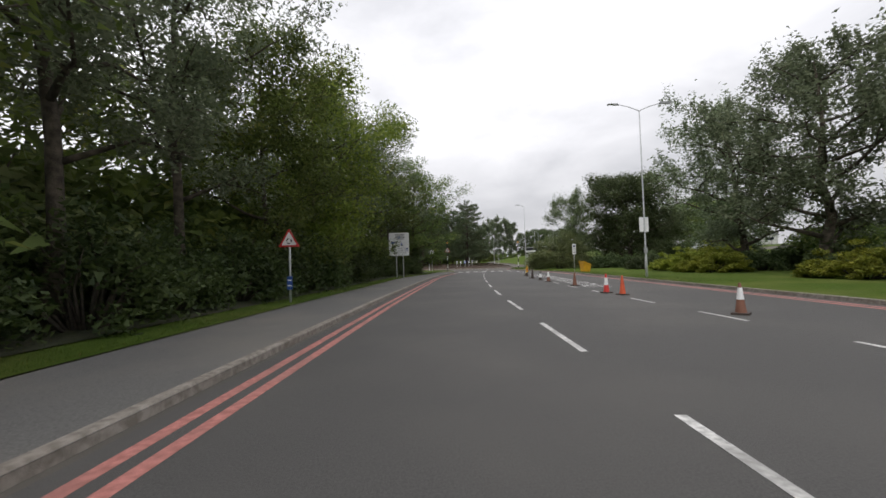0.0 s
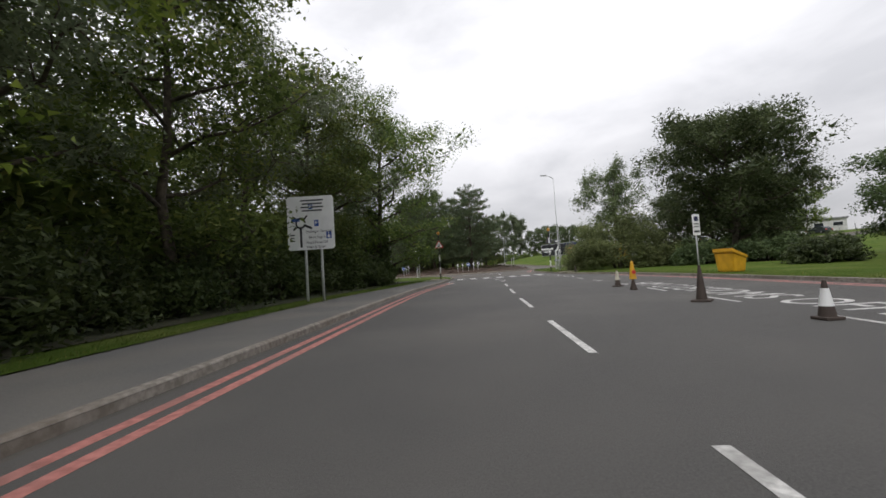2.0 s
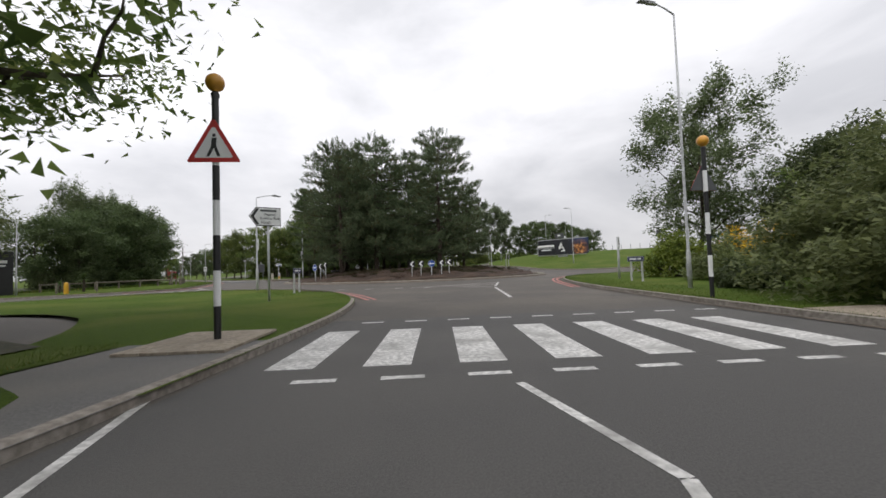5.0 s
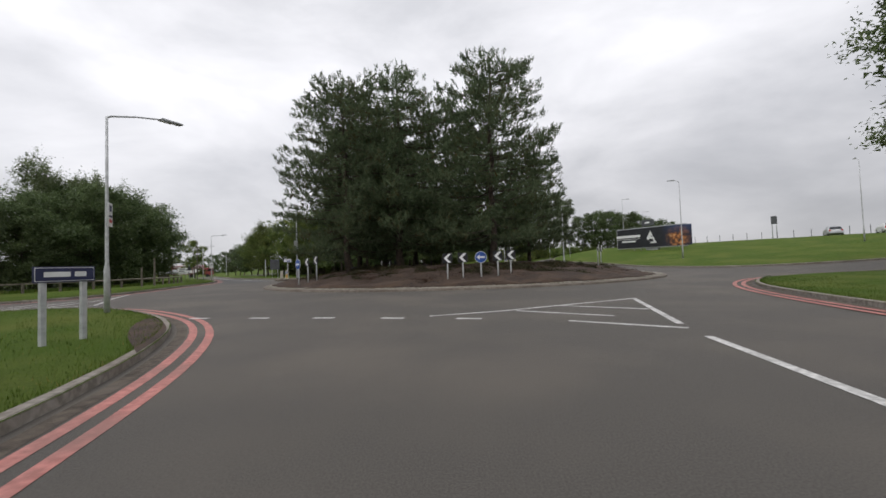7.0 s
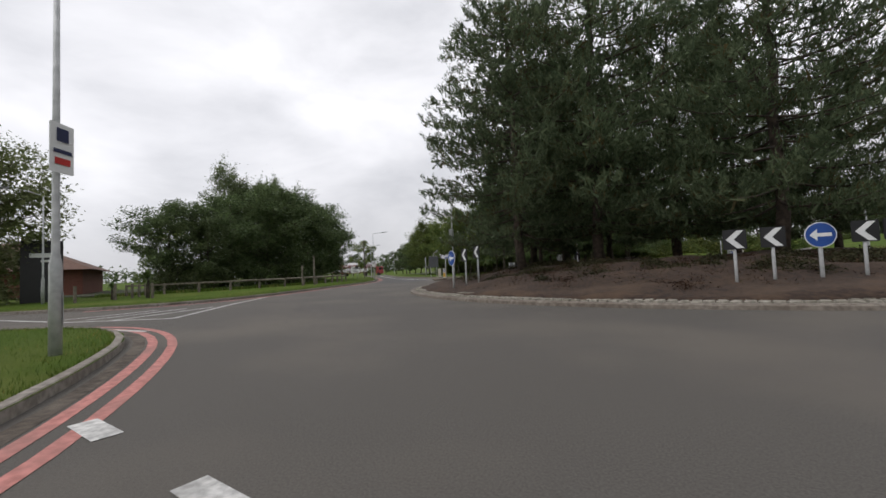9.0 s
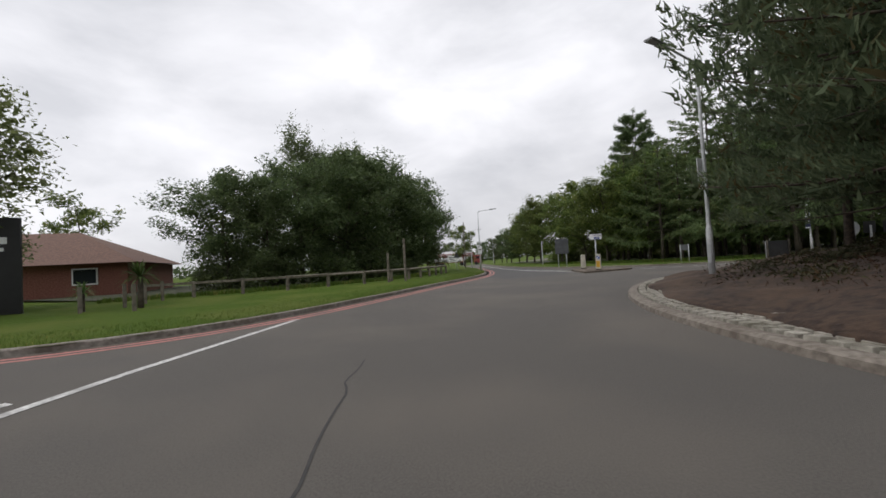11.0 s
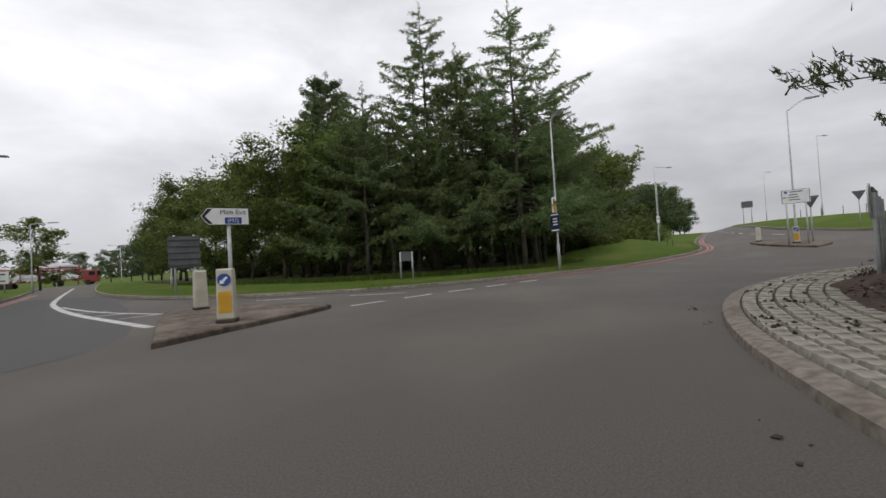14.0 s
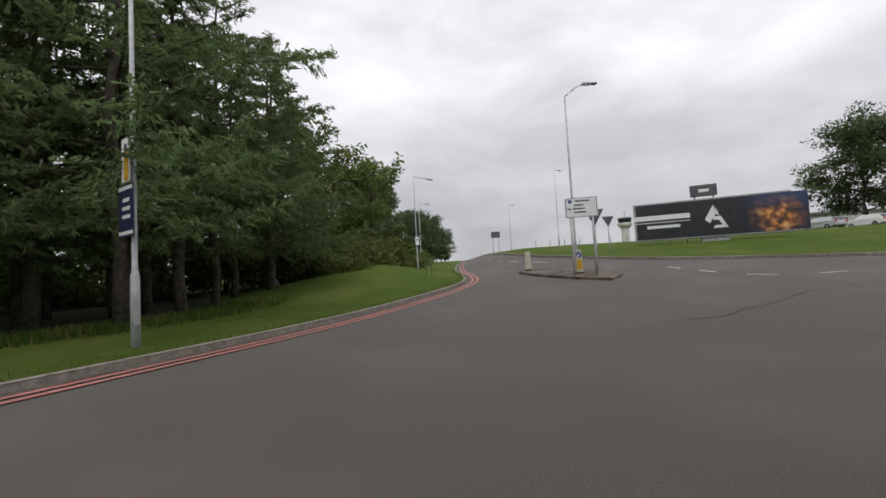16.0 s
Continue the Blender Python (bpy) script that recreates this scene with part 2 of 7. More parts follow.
def hgt(x, y):
    """Height of the ground: level by the roundabout, climbing to the north-east."""
    x, y = np.asarray(x, float), np.asarray(y, float)
    e = (x - 16) * 0.735 + (y - 108.5) * 0.678
    k = np.clip(((x - 3) * 0.809 - (y - 132) * 0.588 + 4) / 9, 0, 1)
    k = k * k * (3 - 2 * k)

    def soft(v, w):
        return np.where(v < 0, 0, np.where(v < w, v * v / (2 * w), v - w / 2))
    return (0.042 + 0.04 * k) * soft(e, 6.0) - (0.012 + 0.04 * k) * soft(e - 40, 10.0) - 0.03 * soft(e - 120, 20.0)


def gz(x, y):
    return float(hgt(x, y))


def mesh_of(name, verts, faces, mat, smooth=False):
    me = bpy.data.meshes.new(name)
    me.from_pydata([tuple(v) for v in verts], [], [tuple(f) for f in faces])
    me.materials.append(mat)
    if smooth:
        me.polygons.foreach_set("use_smooth", [True] * len(me.polygons))
    me.update()
    return me


def bm_mesh(name, bm, mat, smooth=False):
    me = bpy.data.meshes.new(name)
    bm.to_mesh(me)
    bm.free()
    me.materials.append(mat)
    if smooth:
        me.polygons.foreach_set("use_smooth", [True] * len(me.polygons))
    return me


def part(name, data, mat, parent, label="", smooth=False):
    """Link a bmesh or a mesh as one mesh object under a thing or a part."""
    me = bm_mesh(name, data, mat, smooth) if isinstance(data, bmesh.types.BMesh) else data
    ob = new(name, me)
    ob.parent = parent
    if label:
        tagged(ob, label)
    return ob


def thing(name, x, y, turn=0.0, label="", category="", group="", z=None, kind=""):
    """An Empty at the base of a thing."""
    ob = new(name)
    ob.matrix_basis = pose(x, y, gz(x, y) if z is None else z, 0, 0, turn)
    ob.empty_display_size = 0.2
    return tagged(ob, label, category, group, kind)


def box(sx, sy, sz, x=0, y=0, z=0, bevel=0.0, rot=None):
    """A box with its base centre at x, y, z."""
    bm = bmesh.new()
    bmesh.ops.create_cube(bm, size=1.0)
    bmesh.ops.scale(bm, vec=(sx, sy, sz), verts=bm.verts)
    if bevel:
        bmesh.ops.bevel(bm, geom=bm.edges[:], offset=bevel, segments=2, affect="EDGES", profile=0.5)
    bmesh.ops.translate(bm, vec=(0, 0, sz / 2), verts=bm.verts)
    if rot:
        bmesh.ops.rotate(bm, cent=(0, 0, 0), matrix=rot, verts=bm.verts)
    bmesh.ops.translate(bm, vec=(x, y, z), verts=bm.verts)
    return bm


def lathe(profile, sides=16, x=0, y=0, z=0):
    """A turned form from (radius, height) pairs."""
    bm = bmesh.new()
    rings = []
    for r, h in profile:
        rings.append([bm.verts.new((x + max(r, 1e-4) * math.cos(2 * math.pi * k / sides), y + max(r, 1e-4) * math.sin(2 * math.pi * k / sides), z + h)) for k in range(sides)])
    for a, b in zip(rings, rings[1:]):
        for k in range(sides):
            bm.faces.new((a[k], a[(k + 1) % sides], b[(k + 1) % sides], b[k]))
    bm.faces.new(rings[0][::-1])
    bm.faces.new(rings[-1])
    return bm


def tube_arrays(points, radii, sides):
    """Vertices and faces of a tapered tube along points."""
    pts = [Vector(p) for p in points]
    verts, faces = [], []
    for i, p in enumerate(pts):
        d = (pts[min(i + 1, len(pts) - 1)] - pts[max(i - 1, 0)]).normalized()
        a = d.cross(Vector((0.31, 0.95, 0.1))).normalized()
        b = d.cross(a)
        for k in range(sides):
            w = 2 * math.pi * k / sides
            verts.append(p + (a * math.cos(w) + b * math.sin(w)) * radii[i])
    for i in range(len(pts) - 1):
        for k in range(sides):
            k2 = (k + 1) % sides
            faces.append((i * sides + k, i * sides + k2, (i + 1) * sides + k2, (i + 1) * sides + k))
    faces.append(tuple(range(sides))[::-1])
    faces.append(tuple((len(pts) - 1) * sides + k for k in range(sides)))
    return verts, faces


def tube(name, points, radii, mat, sides=10):
    v, f = tube_arrays(points, radii, sides)
    return mesh_of(name, v, f, mat, True)


def slab(name, outline, thick, mat):
    """A flat plate in the x-z plane facing -y, from an outline of (x, z)."""
    n = len(outline)
    verts = [(x, 0, z) for x, z in outline] + [(x, thick, z) for x, z in outline]
    faces = [tuple(range(n)), tuple(range(n, 2 * n))[::-1]] + [(k, n + k, n + (k + 1) % n, (k + 1) % n) for k in range(n)]
    return mesh_of(name, verts, faces, mat)


def round_rect(w, h, r, cx=0.0, cz=0.0, seg=4):
    pts = []
    for sx, sz, a0 in ((1, -1, -90), (1, 1, 0), (-1, 1, 90), (-1, -1, 180)):
        for k in range(seg + 1):
            a = radians(a0 + 90 * k / seg)
            pts.append((cx + sx * (w / 2 - r) + r * math.cos(a), cz + sz * (h / 2 - r) + r * math.sin(a)))
    return pts


def moved(me, dx, dy, dz):
    me.transform(Matrix.Translation((dx, dy, dz)))
    return me


def text_mesh(name, words, size, mat, thick=0.002, align="CENTER"):
    """Words as a mesh, upright in the x-z plane and facing -y."""
    cu = bpy.data.curves.new(name, "FONT")
    cu.body, cu.size, cu.align_x, cu.align_y, cu.extrude = words, size, align, "CENTER", thick
    ob = new(name, cu)
    me = bpy.data.meshes.new_from_object(ob)
    bpy.data.objects.remove(ob)
    bpy.data.curves.remove(cu)
    me.transform(Euler((radians(90), 0, 0)).to_matrix().to_4x4())
    me.materials.clear()
    me.materials.append(mat)
    me.name = name
    return me


def bent(a, b, rng, sag=0.0, k=4, wob=0.06):
    a, b = np.array(a, float), np.array(b, float)
    d = np.linalg.norm(b - a)
    pts = []
    for i in range(k + 1):
        t = i / k
        p = a + (b - a) * t + rng.normal(size=3) * wob * d * (0 < i < k) * 0.6
        p[2] += sag * 4 * t * (1 - t)
        pts.append(p)
    return pts


def resample(line, n):
    p = np.array(line, float)
    # smooth the corners of the polyline first
    for _ in range(2):
        q = [p[0]]
        for a, b in zip(p, p[1:]):
            q += [a * 0.75 + b * 0.25, a * 0.25 + b * 0.75]
        p = np.array(q + [p[-1]])
    d = np.concatenate([[0], np.cumsum(np.linalg.norm(np.diff(p, axis=0), axis=1))])
    s = np.linspace(0, d[-1], n)
    return np.stack([np.interp(s, d, p[:, 0]), np.interp(s, d, p[:, 1])], 1)


def strip_of(line, offsets, heights, step=1.5):
    """A strip along a line: (sideways offset to the right, height over the ground) for each of its edges."""
    p = np.array(line, float)
    length = np.linalg.norm(np.diff(p, axis=0), axis=1).sum()
    p = resample(line, max(3, int(length / step)))
    t = np.gradient(p, axis=0)
    t /= np.linalg.norm(t, axis=1)[:, None]
    nrm = np.stack([t[:, 1], -t[:, 0]], 1)
    verts, faces, k = [], [], len(offsets)
    for o, h in zip(offsets, heights):
        q = p + nrm * o
        verts.append(np.column_stack([q, hgt(q[:, 0], q[:, 1]) + h]))
    verts = np.stack(verts, 1).reshape(-1, 3)
    for i in range(len(p) - 1):
        for j in range(k - 1):
            faces.append((i * k + j, i * k + j + 1, (i + 1) * k + j + 1, (i + 1) * k + j))
    return verts, faces


def loft(name, a, b, n, m, lift, mat, extra=None):
    """A surface over the ground between two lines."""
    pa, pb = resample(a, n), resample(b, n)
    w = np.linspace(0, 1, m) ** 1.6
    g = pa[:, None, :] * (1 - w)[None, :, None] + pb[:, None, :] * w[None, :, None]
    z = hgt(g[..., 0], g[..., 1]) + lift
    if extra is not None:
        z = z + extra(g[..., 0], g[..., 1]) * np.minimum(1, w * 6)[None, :]
    verts = np.concatenate([g, z[..., None]], -1).reshape(-1, 3)
    faces = [(i * m + j, i * m + j + 1, (i + 1) * m + j + 1, (i + 1) * m + j) for i in range(n - 1) for j in range(m - 1)]
    return mesh_of(name, verts, faces, mat, True)


# ---- ground, road, verges ----
EDGE = [-1500, -900, -500, -300, -200] + list(range(-150, 260, 4)) + [300, 400, 600, 1000, 1600]
gx, gy = np.array(EDGE, float), np.array(EDGE, float) + 40
GX, GY = np.meshgrid(gx, gy, indexing="ij")
gv = np.stack([GX, GY, hgt(GX, GY) - 0.30], -1).reshape(-1, 3)
gn = len(gy)
ground = new("ground", mesh_of("ground", gv, [(i * gn + j, (i + 1) * gn + j, (i + 1) * gn + j + 1, i * gn + j + 1) for i in range(len(gx) - 1) for j in range(gn - 1)], GRASS, True))
tagged(ground, "grassy open ground reaching to the horizon", "ground", kind="structure")

rx, ry = np.arange(-78, 100, 2.0), np.arange(-40, 262, 2.0)
RX, RY = np.meshgrid(rx, ry, indexing="ij")
rv = np.stack([RX, RY, hgt(RX, RY)], -1).reshape(-1, 3)
rn = len(ry)
road = new("road", mesh_of("road", rv, [(i * rn + j, (i + 1) * rn + j, (i + 1) * rn + j + 1, i * rn + j + 1) for i in range(len(rx) - 1) for j in range(rn - 1)], ASPHALT, True))
tagged(road, "worn grey asphalt road and roundabout carriageway", "road", kind="structure")

KERB_SOUTHWEST = [(-3.2, -34), (-3.0, 8), (-2.3, 26.6), (-1.5, 43), (-0.4, 51), (0.7, 60), (1.2, 67), (0.6, 72.5), (-0.9, 76.8), (-3.2, 80.6), (-6, 83.2), (-9.5, 85.5), (-12.8, 86.0), (-16.0, 84.0), (-24, 76), (-45, 60), (-78, 36)]
KERB_EAST = [(10.5, -34), (10.9, 5), (11.8, 20), (12.6, 35), (13.0, 45), (12.6, 52), (11.4, 58.5), (10.9, 62), (11.1, 68), (11.4, 76), (12.8, 84.0), (14.7, 89.6), (18.4, 94.4), (24, 96.9), (32, 98.0), (50, 97), (99, 93)]
KERB_NORTHEAST = [(99, 101), (50, 103), (34, 103.5), (25, 107), (20.6, 113.5), (19.4, 119), (18.6, 124.5), (17.0, 129), (15.7, 133), (15.5, 137.6), (16.2, 141.3), (17.4, 145.1), (19.2, 149), (23, 155.5), (29, 165), (39.5, 179), (60, 207), (92, 248)]
KERB_NORTH = [(92, 261), (60, 217), (25, 169), (13.5, 153), (9.5, 146), (6, 141), (2, 137.8), (-4, 133.8), (-8.5, 130.8), (-12.5, 128.5), (-17.5, 126.3), (-24, 127.8), (-30, 131.5), (-38.5, 140), (-52, 157), (-77, 190)]
KERB_WEST = [(-77, 178), (-48, 145), (-36, 130), (-30.3, 122), (-26.6, 115.5), (-23.8, 107.5), (-21.3, 101), (-19.6, 96), (-19.5, 92.5), (-21.5, 89.5), (-25.5, 86.8), (-35, 80), (-60, 62), (-78, 48)]


def bumps(a):
    return lambda x, y: a * (np.sin(x * 0.31 + 1) * np.sin(y * 0.27) + 0.4 * np.sin(x * 0.9) * np.sin(y * 1.1 + 2))


def bank(x, y):
    return bumps(0.06)(x, y) + 1.1 * np.exp(-(((x - 4.0) * 0.81 - (y - 150) * 0.59) / 4.5) ** 2 - (((x - 4) * 0.59 + (y - 150) * 0.81) / 9) ** 2)


GRASS_LINE = [(-6.2, -34), (-5.7, 8), (-5.1, 26), (-4.6, 42), (-3.1, 50), (-2.0, 58), (-1.6, 63)]
FOOT_KERB = [(-3.2, -34), (-3.0, 8), (-2.3, 26.6), (-1.5, 43), (-0.4, 51), (0.7, 60), (0.9, 63)]


def setting(name, me, label, category):
    return tagged(new(name, me), label, category, kind="structure")


setting("footway", loft("footway", FOOT_KERB, GRASS_LINE, 90, 5, 0.105, PAVING), "grey asphalt footway beside the road", "pavement")
setting("woodland_floor", loft("woodland_floor", [(x - 1.4, y) for x, y in GRASS_LINE], [(-79, -36), (-79, 0), (-79, 22), (-34, 56), (-16, 70)], 90, 18, 0.15, LITTER, bumps(0.06)), "dark leaf-littered ground under the roadside trees", "ground")
setting("verge_strip", loft("verge_strip", GRASS_LINE, [(x - 1.5, y) for x, y in GRASS_LINE], 90, 4, 0.125, GRASS), "narrow grass strip between the footway and the trees", "verge")
setting("verge_southwest", loft("verge_southwest", KERB_SOUTHWEST[5:], [(-2.2, 58), (-3.5, 64), (-8, 70), (-16, 72), (-30, 60), (-80, 26)], 110, 12, 0.115, GRASS, bumps(0.05)), "mown grass corner between two roads", "verge")
setting("verge_east", loft("verge_east", KERB_EAST, [(101, -36), (101, 10), (101, 40), (101, 60), (101, 72), (101, 80), (101, 84)], 150, 24, 0.115, GRASS, bumps(0.06)), "mown grass verge with shrubs beside the road", "verge")
setting("verge_northeast", loft("verge_northeast", KERB_NORTHEAST, [(120, 115), (110, 125), (100, 140), (95, 160), (95, 180), (105, 215), (110, 235)], 150, 22, 0.115, GRASS, bumps(0.06)), "sloping mown grass bank under the billboard", "verge")
setting("verge_north", loft("verge_north", KERB_NORTH, [(80, 275), (45, 235), (18, 200), (5, 185), (-10, 175), (-25, 172), (-40, 175), (-60, 200)], 170, 22, 0.115, GRASS, bank), "mown grass verge in front of a conifer wood", "verge")
setting("verge_west", loft("verge_west", KERB_WEST, [(-100, 175), (-90, 150), (-85, 120), (-85, 100), (-90, 80), (-95, 60)], 130, 16, 0.115, GRASS, bumps(0.06)), "mown grass verge behind a low timber rail", "verge")


def kerb_line(line, label):
    v, f = strip_of(line, (0.0, -0.005, -0.03, -0.14, -0.145), (-0.05, 0.10, 0.128, 0.13, 0.05), 1.2)
    return setting("kerb", mesh_of("kerb", v, f, KERB), label, "kerb")


for line in (KERB_SOUTHWEST, KERB_EAST, KERB_NORTHEAST, KERB_NORTH, KERB_WEST):
    # verges lie to the left of the west side, to the right of the others
    kerb_line(line if line in (KERB_SOUTHWEST,) else line[::-1] if line is KERB_EAST else line[::-1], "weathered concrete kerb along the carriageway")

# ---- the island ----
ISLAND_KERB = noise_mat("soiled_kerb_concrete", (0.12, 0.10, 0.08), (0.23, 0.20, 0.165), 9, 0.9, 0, 0.3, 70, (0.085, 0.062, 0.045), 0.8, 0.6)
IX, IY, IR = 2.1, 107.4, 15.8


def island_ring(r0, r1, z0, z1, n=120):
    v, f = [], []
    for k in range(n):
        a = 2 * math.pi * k / n
        for r, z in ((r0, z0), (r1, z1)):
            x, y = IX + r * math.cos(a), IY + r * math.sin(a)
            v.append((x, y, gz(x, y) + z))
    for k in range(n):
        a, b = 2 * k, 2 * ((k + 1) % n)
        f.append((a, b, b + 1, a + 1))
    return v, f


def island_surface():
    v, f, n, radii = [], [], 120, [14.32, 14.3, 13.9, 13.5, 13.0, 12.5, 12.0, 11.3, 10.5, 9.5, 8.5, 6.0, 3.0]
    for r in radii:
        rise = 0.17 + 1.05 * (1 - max(0.0, (r - 6) / 8.3) ** 1.6)
        for k in range(n):
            a = 2 * math.pi * k / n
            spill = max(0.0, min(1.0, (math.degrees(a) - 146) / 26)) * max(0.0, min(1.0, (352 - math.degrees(a)) / 22))
            w = r + max(0.0, (r - 10) / 4.3) * (0.85 * spill + 0.10 * math.sin(a * 23) + 0.07 * math.sin(a * 41 + 1))
            x, y = IX + w * math.cos(a), IY + w * math.sin(a)
            v.append((x, y, gz(x, y) + rise + 0.03 * spill - (0.16 if r > 14.31 else 0.0) + (0.20 * noise.noise((x * 0.6, y * 0.6, 3)) + 0.10 * noise.noise((x * 1.9, y * 1.9, 8))) * (r < 14)))
    for i in range(len(radii) - 1):
        for k in range(n):
            k2 = (k + 1) % n
            f.append((i * n + k, i * n + k2, (i + 1) * n + k2, (i + 1) * n + k))
    f.append(tuple((len(radii) - 1) * n + k for k in range(n)))
    return mesh_of("island_mound", v, f, SOIL, True)


mound = setting("island_mound", island_surface(), "bare brown soil mound of the roundabout island", "ground")


def mound_z(x, y):
    r = math.hypot(x - IX, y - IY)
    if r > 14.3:
        return gz(x, y) + 0.17
    return gz(x, y) + 0.17 + 1.05 * (1 - max(0.0, (r - 6) / 8.3) ** 1.6)


v, f = [], []
for r0, r1, z0, z1 in ((15.8, 15.78, -0.05, 0.09), (15.78, 15.70, 0.09, 0.12), (15.70, 15.55, 0.12, 0.125), (15.55, 15.54, 0.125, 0.06)):
    v2, f2 = island_ring(r0, r1, z0, z1)
    f += [tuple(i + len(v) for i in q) for q in f2]
    v += v2
apron = setting("island_apron", mesh_of("island_apron", v, f, ISLAND_KERB), "concrete kerb and setts round the island", "kerb")
v, f = island_ring(15.56, 14.15, 0.098, 0.138)
part("sett_bed", mesh_of("sett_bed", v, f, JOINT), None, apron, "dark earthy joints")

# ---- road markings ----


def marking(line, width, mat, name="road_marking", lift=0.006, step=1.0, label=""):
    lift += 0.014 if max(gz(q[0], q[1]) for q in line) > 0.02 else 0.0
    vv, ff = strip_of(line, (-width / 2, width / 2), (lift, lift), step)
    return part(name, mesh_of(name, vv, ff, mat), mat, road, label)


def dashes(line, dash, gap, width, mat, name="lane_dash", start=0.0):
    p = resample(line, 400)
    d = np.concatenate([[0], np.cumsum(np.linalg.norm(np.diff(p, axis=0), axis=1))])
    s = start
    while s + dash <= d[-1]:
        q = [(float(np.interp(u, d, p[:, 0])), float(np.interp(u, d, p[:, 1]))) for u in np.linspace(s, s + dash, 4)]
        marking(q, width, mat, name)
        s += dash + gap


def beside(line, off):
    p = resample(line, 160)
    t = np.gradient(p, axis=0)
    t /= np.linalg.norm(t, axis=1)[:, None]
    q = p + np.stack([t[:, 1], -t[:, 0]], 1) * off
    return [tuple(a) for a in q]


def red_route(line, side):
    for o in (0.42, 0.72):
        marking(beside(line, side * o), 0.15, RED_LINE, "red_line", 0.005, 0.8)


red_route([(-3.2, -34), (-3.0, 8), (-2.3, 26.6), (-1.5, 43), (-0.5, 50), (0.3, 56)], 1)
red_route(KERB_SOUTHWEST[7:15], 1)
red_route(KERB_EAST[:6], -1)
red_route(KERB_EAST[9:15], -1)
red_route(KERB_WEST[1:10], -1)
red_route(KERB_NORTH[:10], -1)

dashes([(1.9, -12), (2.05, 10), (2.2, 20), (2.8, 31), (3.4, 40), (4.3, 50)], 3.0, 2.6, 0.11, WHITE_LINE, start=1.5)
dashes([(6.4, -12), (6.3, 10), (6.5, 24), (7.2, 32), (8.6, 44), (9.2, 52), (9.4, 56)], 1.7, 2.3, 0.10, WHITE_LINE, start=0.8)

# greyer surface of the approach road
ap_w, ap_e = resample([(-3.1, -34), (-2.9, 8), (-2.2, 26.6), (-1.4, 43), (-0.3, 51), (0.8, 60), (1.2, 66)], 60), resample([(10.4, -34), (10.8, 5), (11.7, 20), (12.5, 35), (12.9, 45), (12.5, 52), (11.3, 58.5), (10.8, 62), (11.0, 66.5)], 60)
part("approach_surface", mesh_of("approach_surface", [(x, y, 0.002) for a, b in zip(ap_w, ap_e) for x, y in (a, b)], [(2 * k, 2 * k + 1, 2 * k + 3, 2 * k + 2) for k in range(59)], NEW_ASPHALT), None, road, "greyer newer asphalt of the approach")

# soil and grit along the kerbs
GUTTER = noise_mat("gutter_grit", (0.040, 0.031, 0.023), (0.11, 0.088, 0.066), 7, 0.95, 0, 0.6, 60, (0.15, 0.125, 0.10), 1.4, 0.6)
for line, side in ((KERB_NORTH[:14], -1), (KERB_WEST[1:12], -1), (KERB_EAST[6:15], -1), (KERB_SOUTHWEST[7:15], 1), (KERB_NORTHEAST[1:15], -1)):
    marking(beside(line, side * 0.21), 0.19, GUTTER, "gutter_grit", 0.004, 0.8, "brown grit in the gutter")

# zebra crossing
for k in range(7):
    x0 = 1.35 + k * 1.25
    zs = part("zebra_stripe", mesh_of("zebra_stripe", [(x0, 61.2, 0.006), (x0 + 0.62, 61.2, 0.006), (x0 + 0.70, 64.3, 0.006), (x0 + 0.08, 64.3, 0.006)], [(0, 1, 2, 3)], WHITE_LINE), WHITE_LINE, road)
for y in (60.6, 65.5):
    dashes([(1.9, y), (6, y + 0.05), (11.0, y + 0.1)], 0.5, 0.5, 0.14, WHITE_LINE, "give_way_dash")
for x0 in (0.6, 4.4, 9.4):
    z = [(x0 + (0.5 if k % 2 else 0.0), 60.2 - k * 2.0) for k in range(5)]
    for a, b in zip(z, z[1:]):
        marking([a, ((a[0] + b[0]) / 2, (a[1] + b[1]) / 2), b], 0.10, WHITE_LINE, "zigzag_line")
TAN = noise_mat("tan_tactile_paving", (0.24, 0.20, 0.15), (0.36, 0.31, 0.24), 12, 0.9, 0, 0.5, 90, (0.18, 0.15, 0.12), 1.2, 0.5)
for cx, cy, nx, ny in ((11.35, 62.2, 4, 5), (-0.95, 62.2, 4, 5)):
    for i in range(nx):
        for j in range(ny):
            slab_x, slab_y = cx + i * 0.41, cy + j * 0.41
            part("paving_slab", box(0.40, 0.40, 0.05, slab_x, slab_y, 0.10, 0.008), TAN, road, "tan tactile paving slab at the crossing")
# lines at the entry to the roundabout
marking([(6.6, 71.5), (6.9, 75), (7.2, 78.6)], 0.14, WHITE_LINE, "centre_line")
dashes([(-4.4, 82.6), (-1.5, 82.2), (2.0, 81.6), (5.4, 80.8)], 0.6, 1.3, 0.2, WHITE_LINE, "give_way_dash")
for a, b in (((8.5, 85.2), (7.4, 79.9)), ((8.45, 85.15), (6.0, 83.7)), ((5.9, 83.6), (7.8, 82.3)), ((4.6, 82.6), (6.6, 81.2)), ((5.5, 80.6), (7.3, 79.4)), ((6.0, 83.7), (4.2, 82.6)), ((4.2, 82.6), (2.4, 81.9))):
    marking([a, ((a[0] + b[0]) / 2, (a[1] + b[1]) / 2), b], 0.14, WHITE_LINE, "hatch_line")
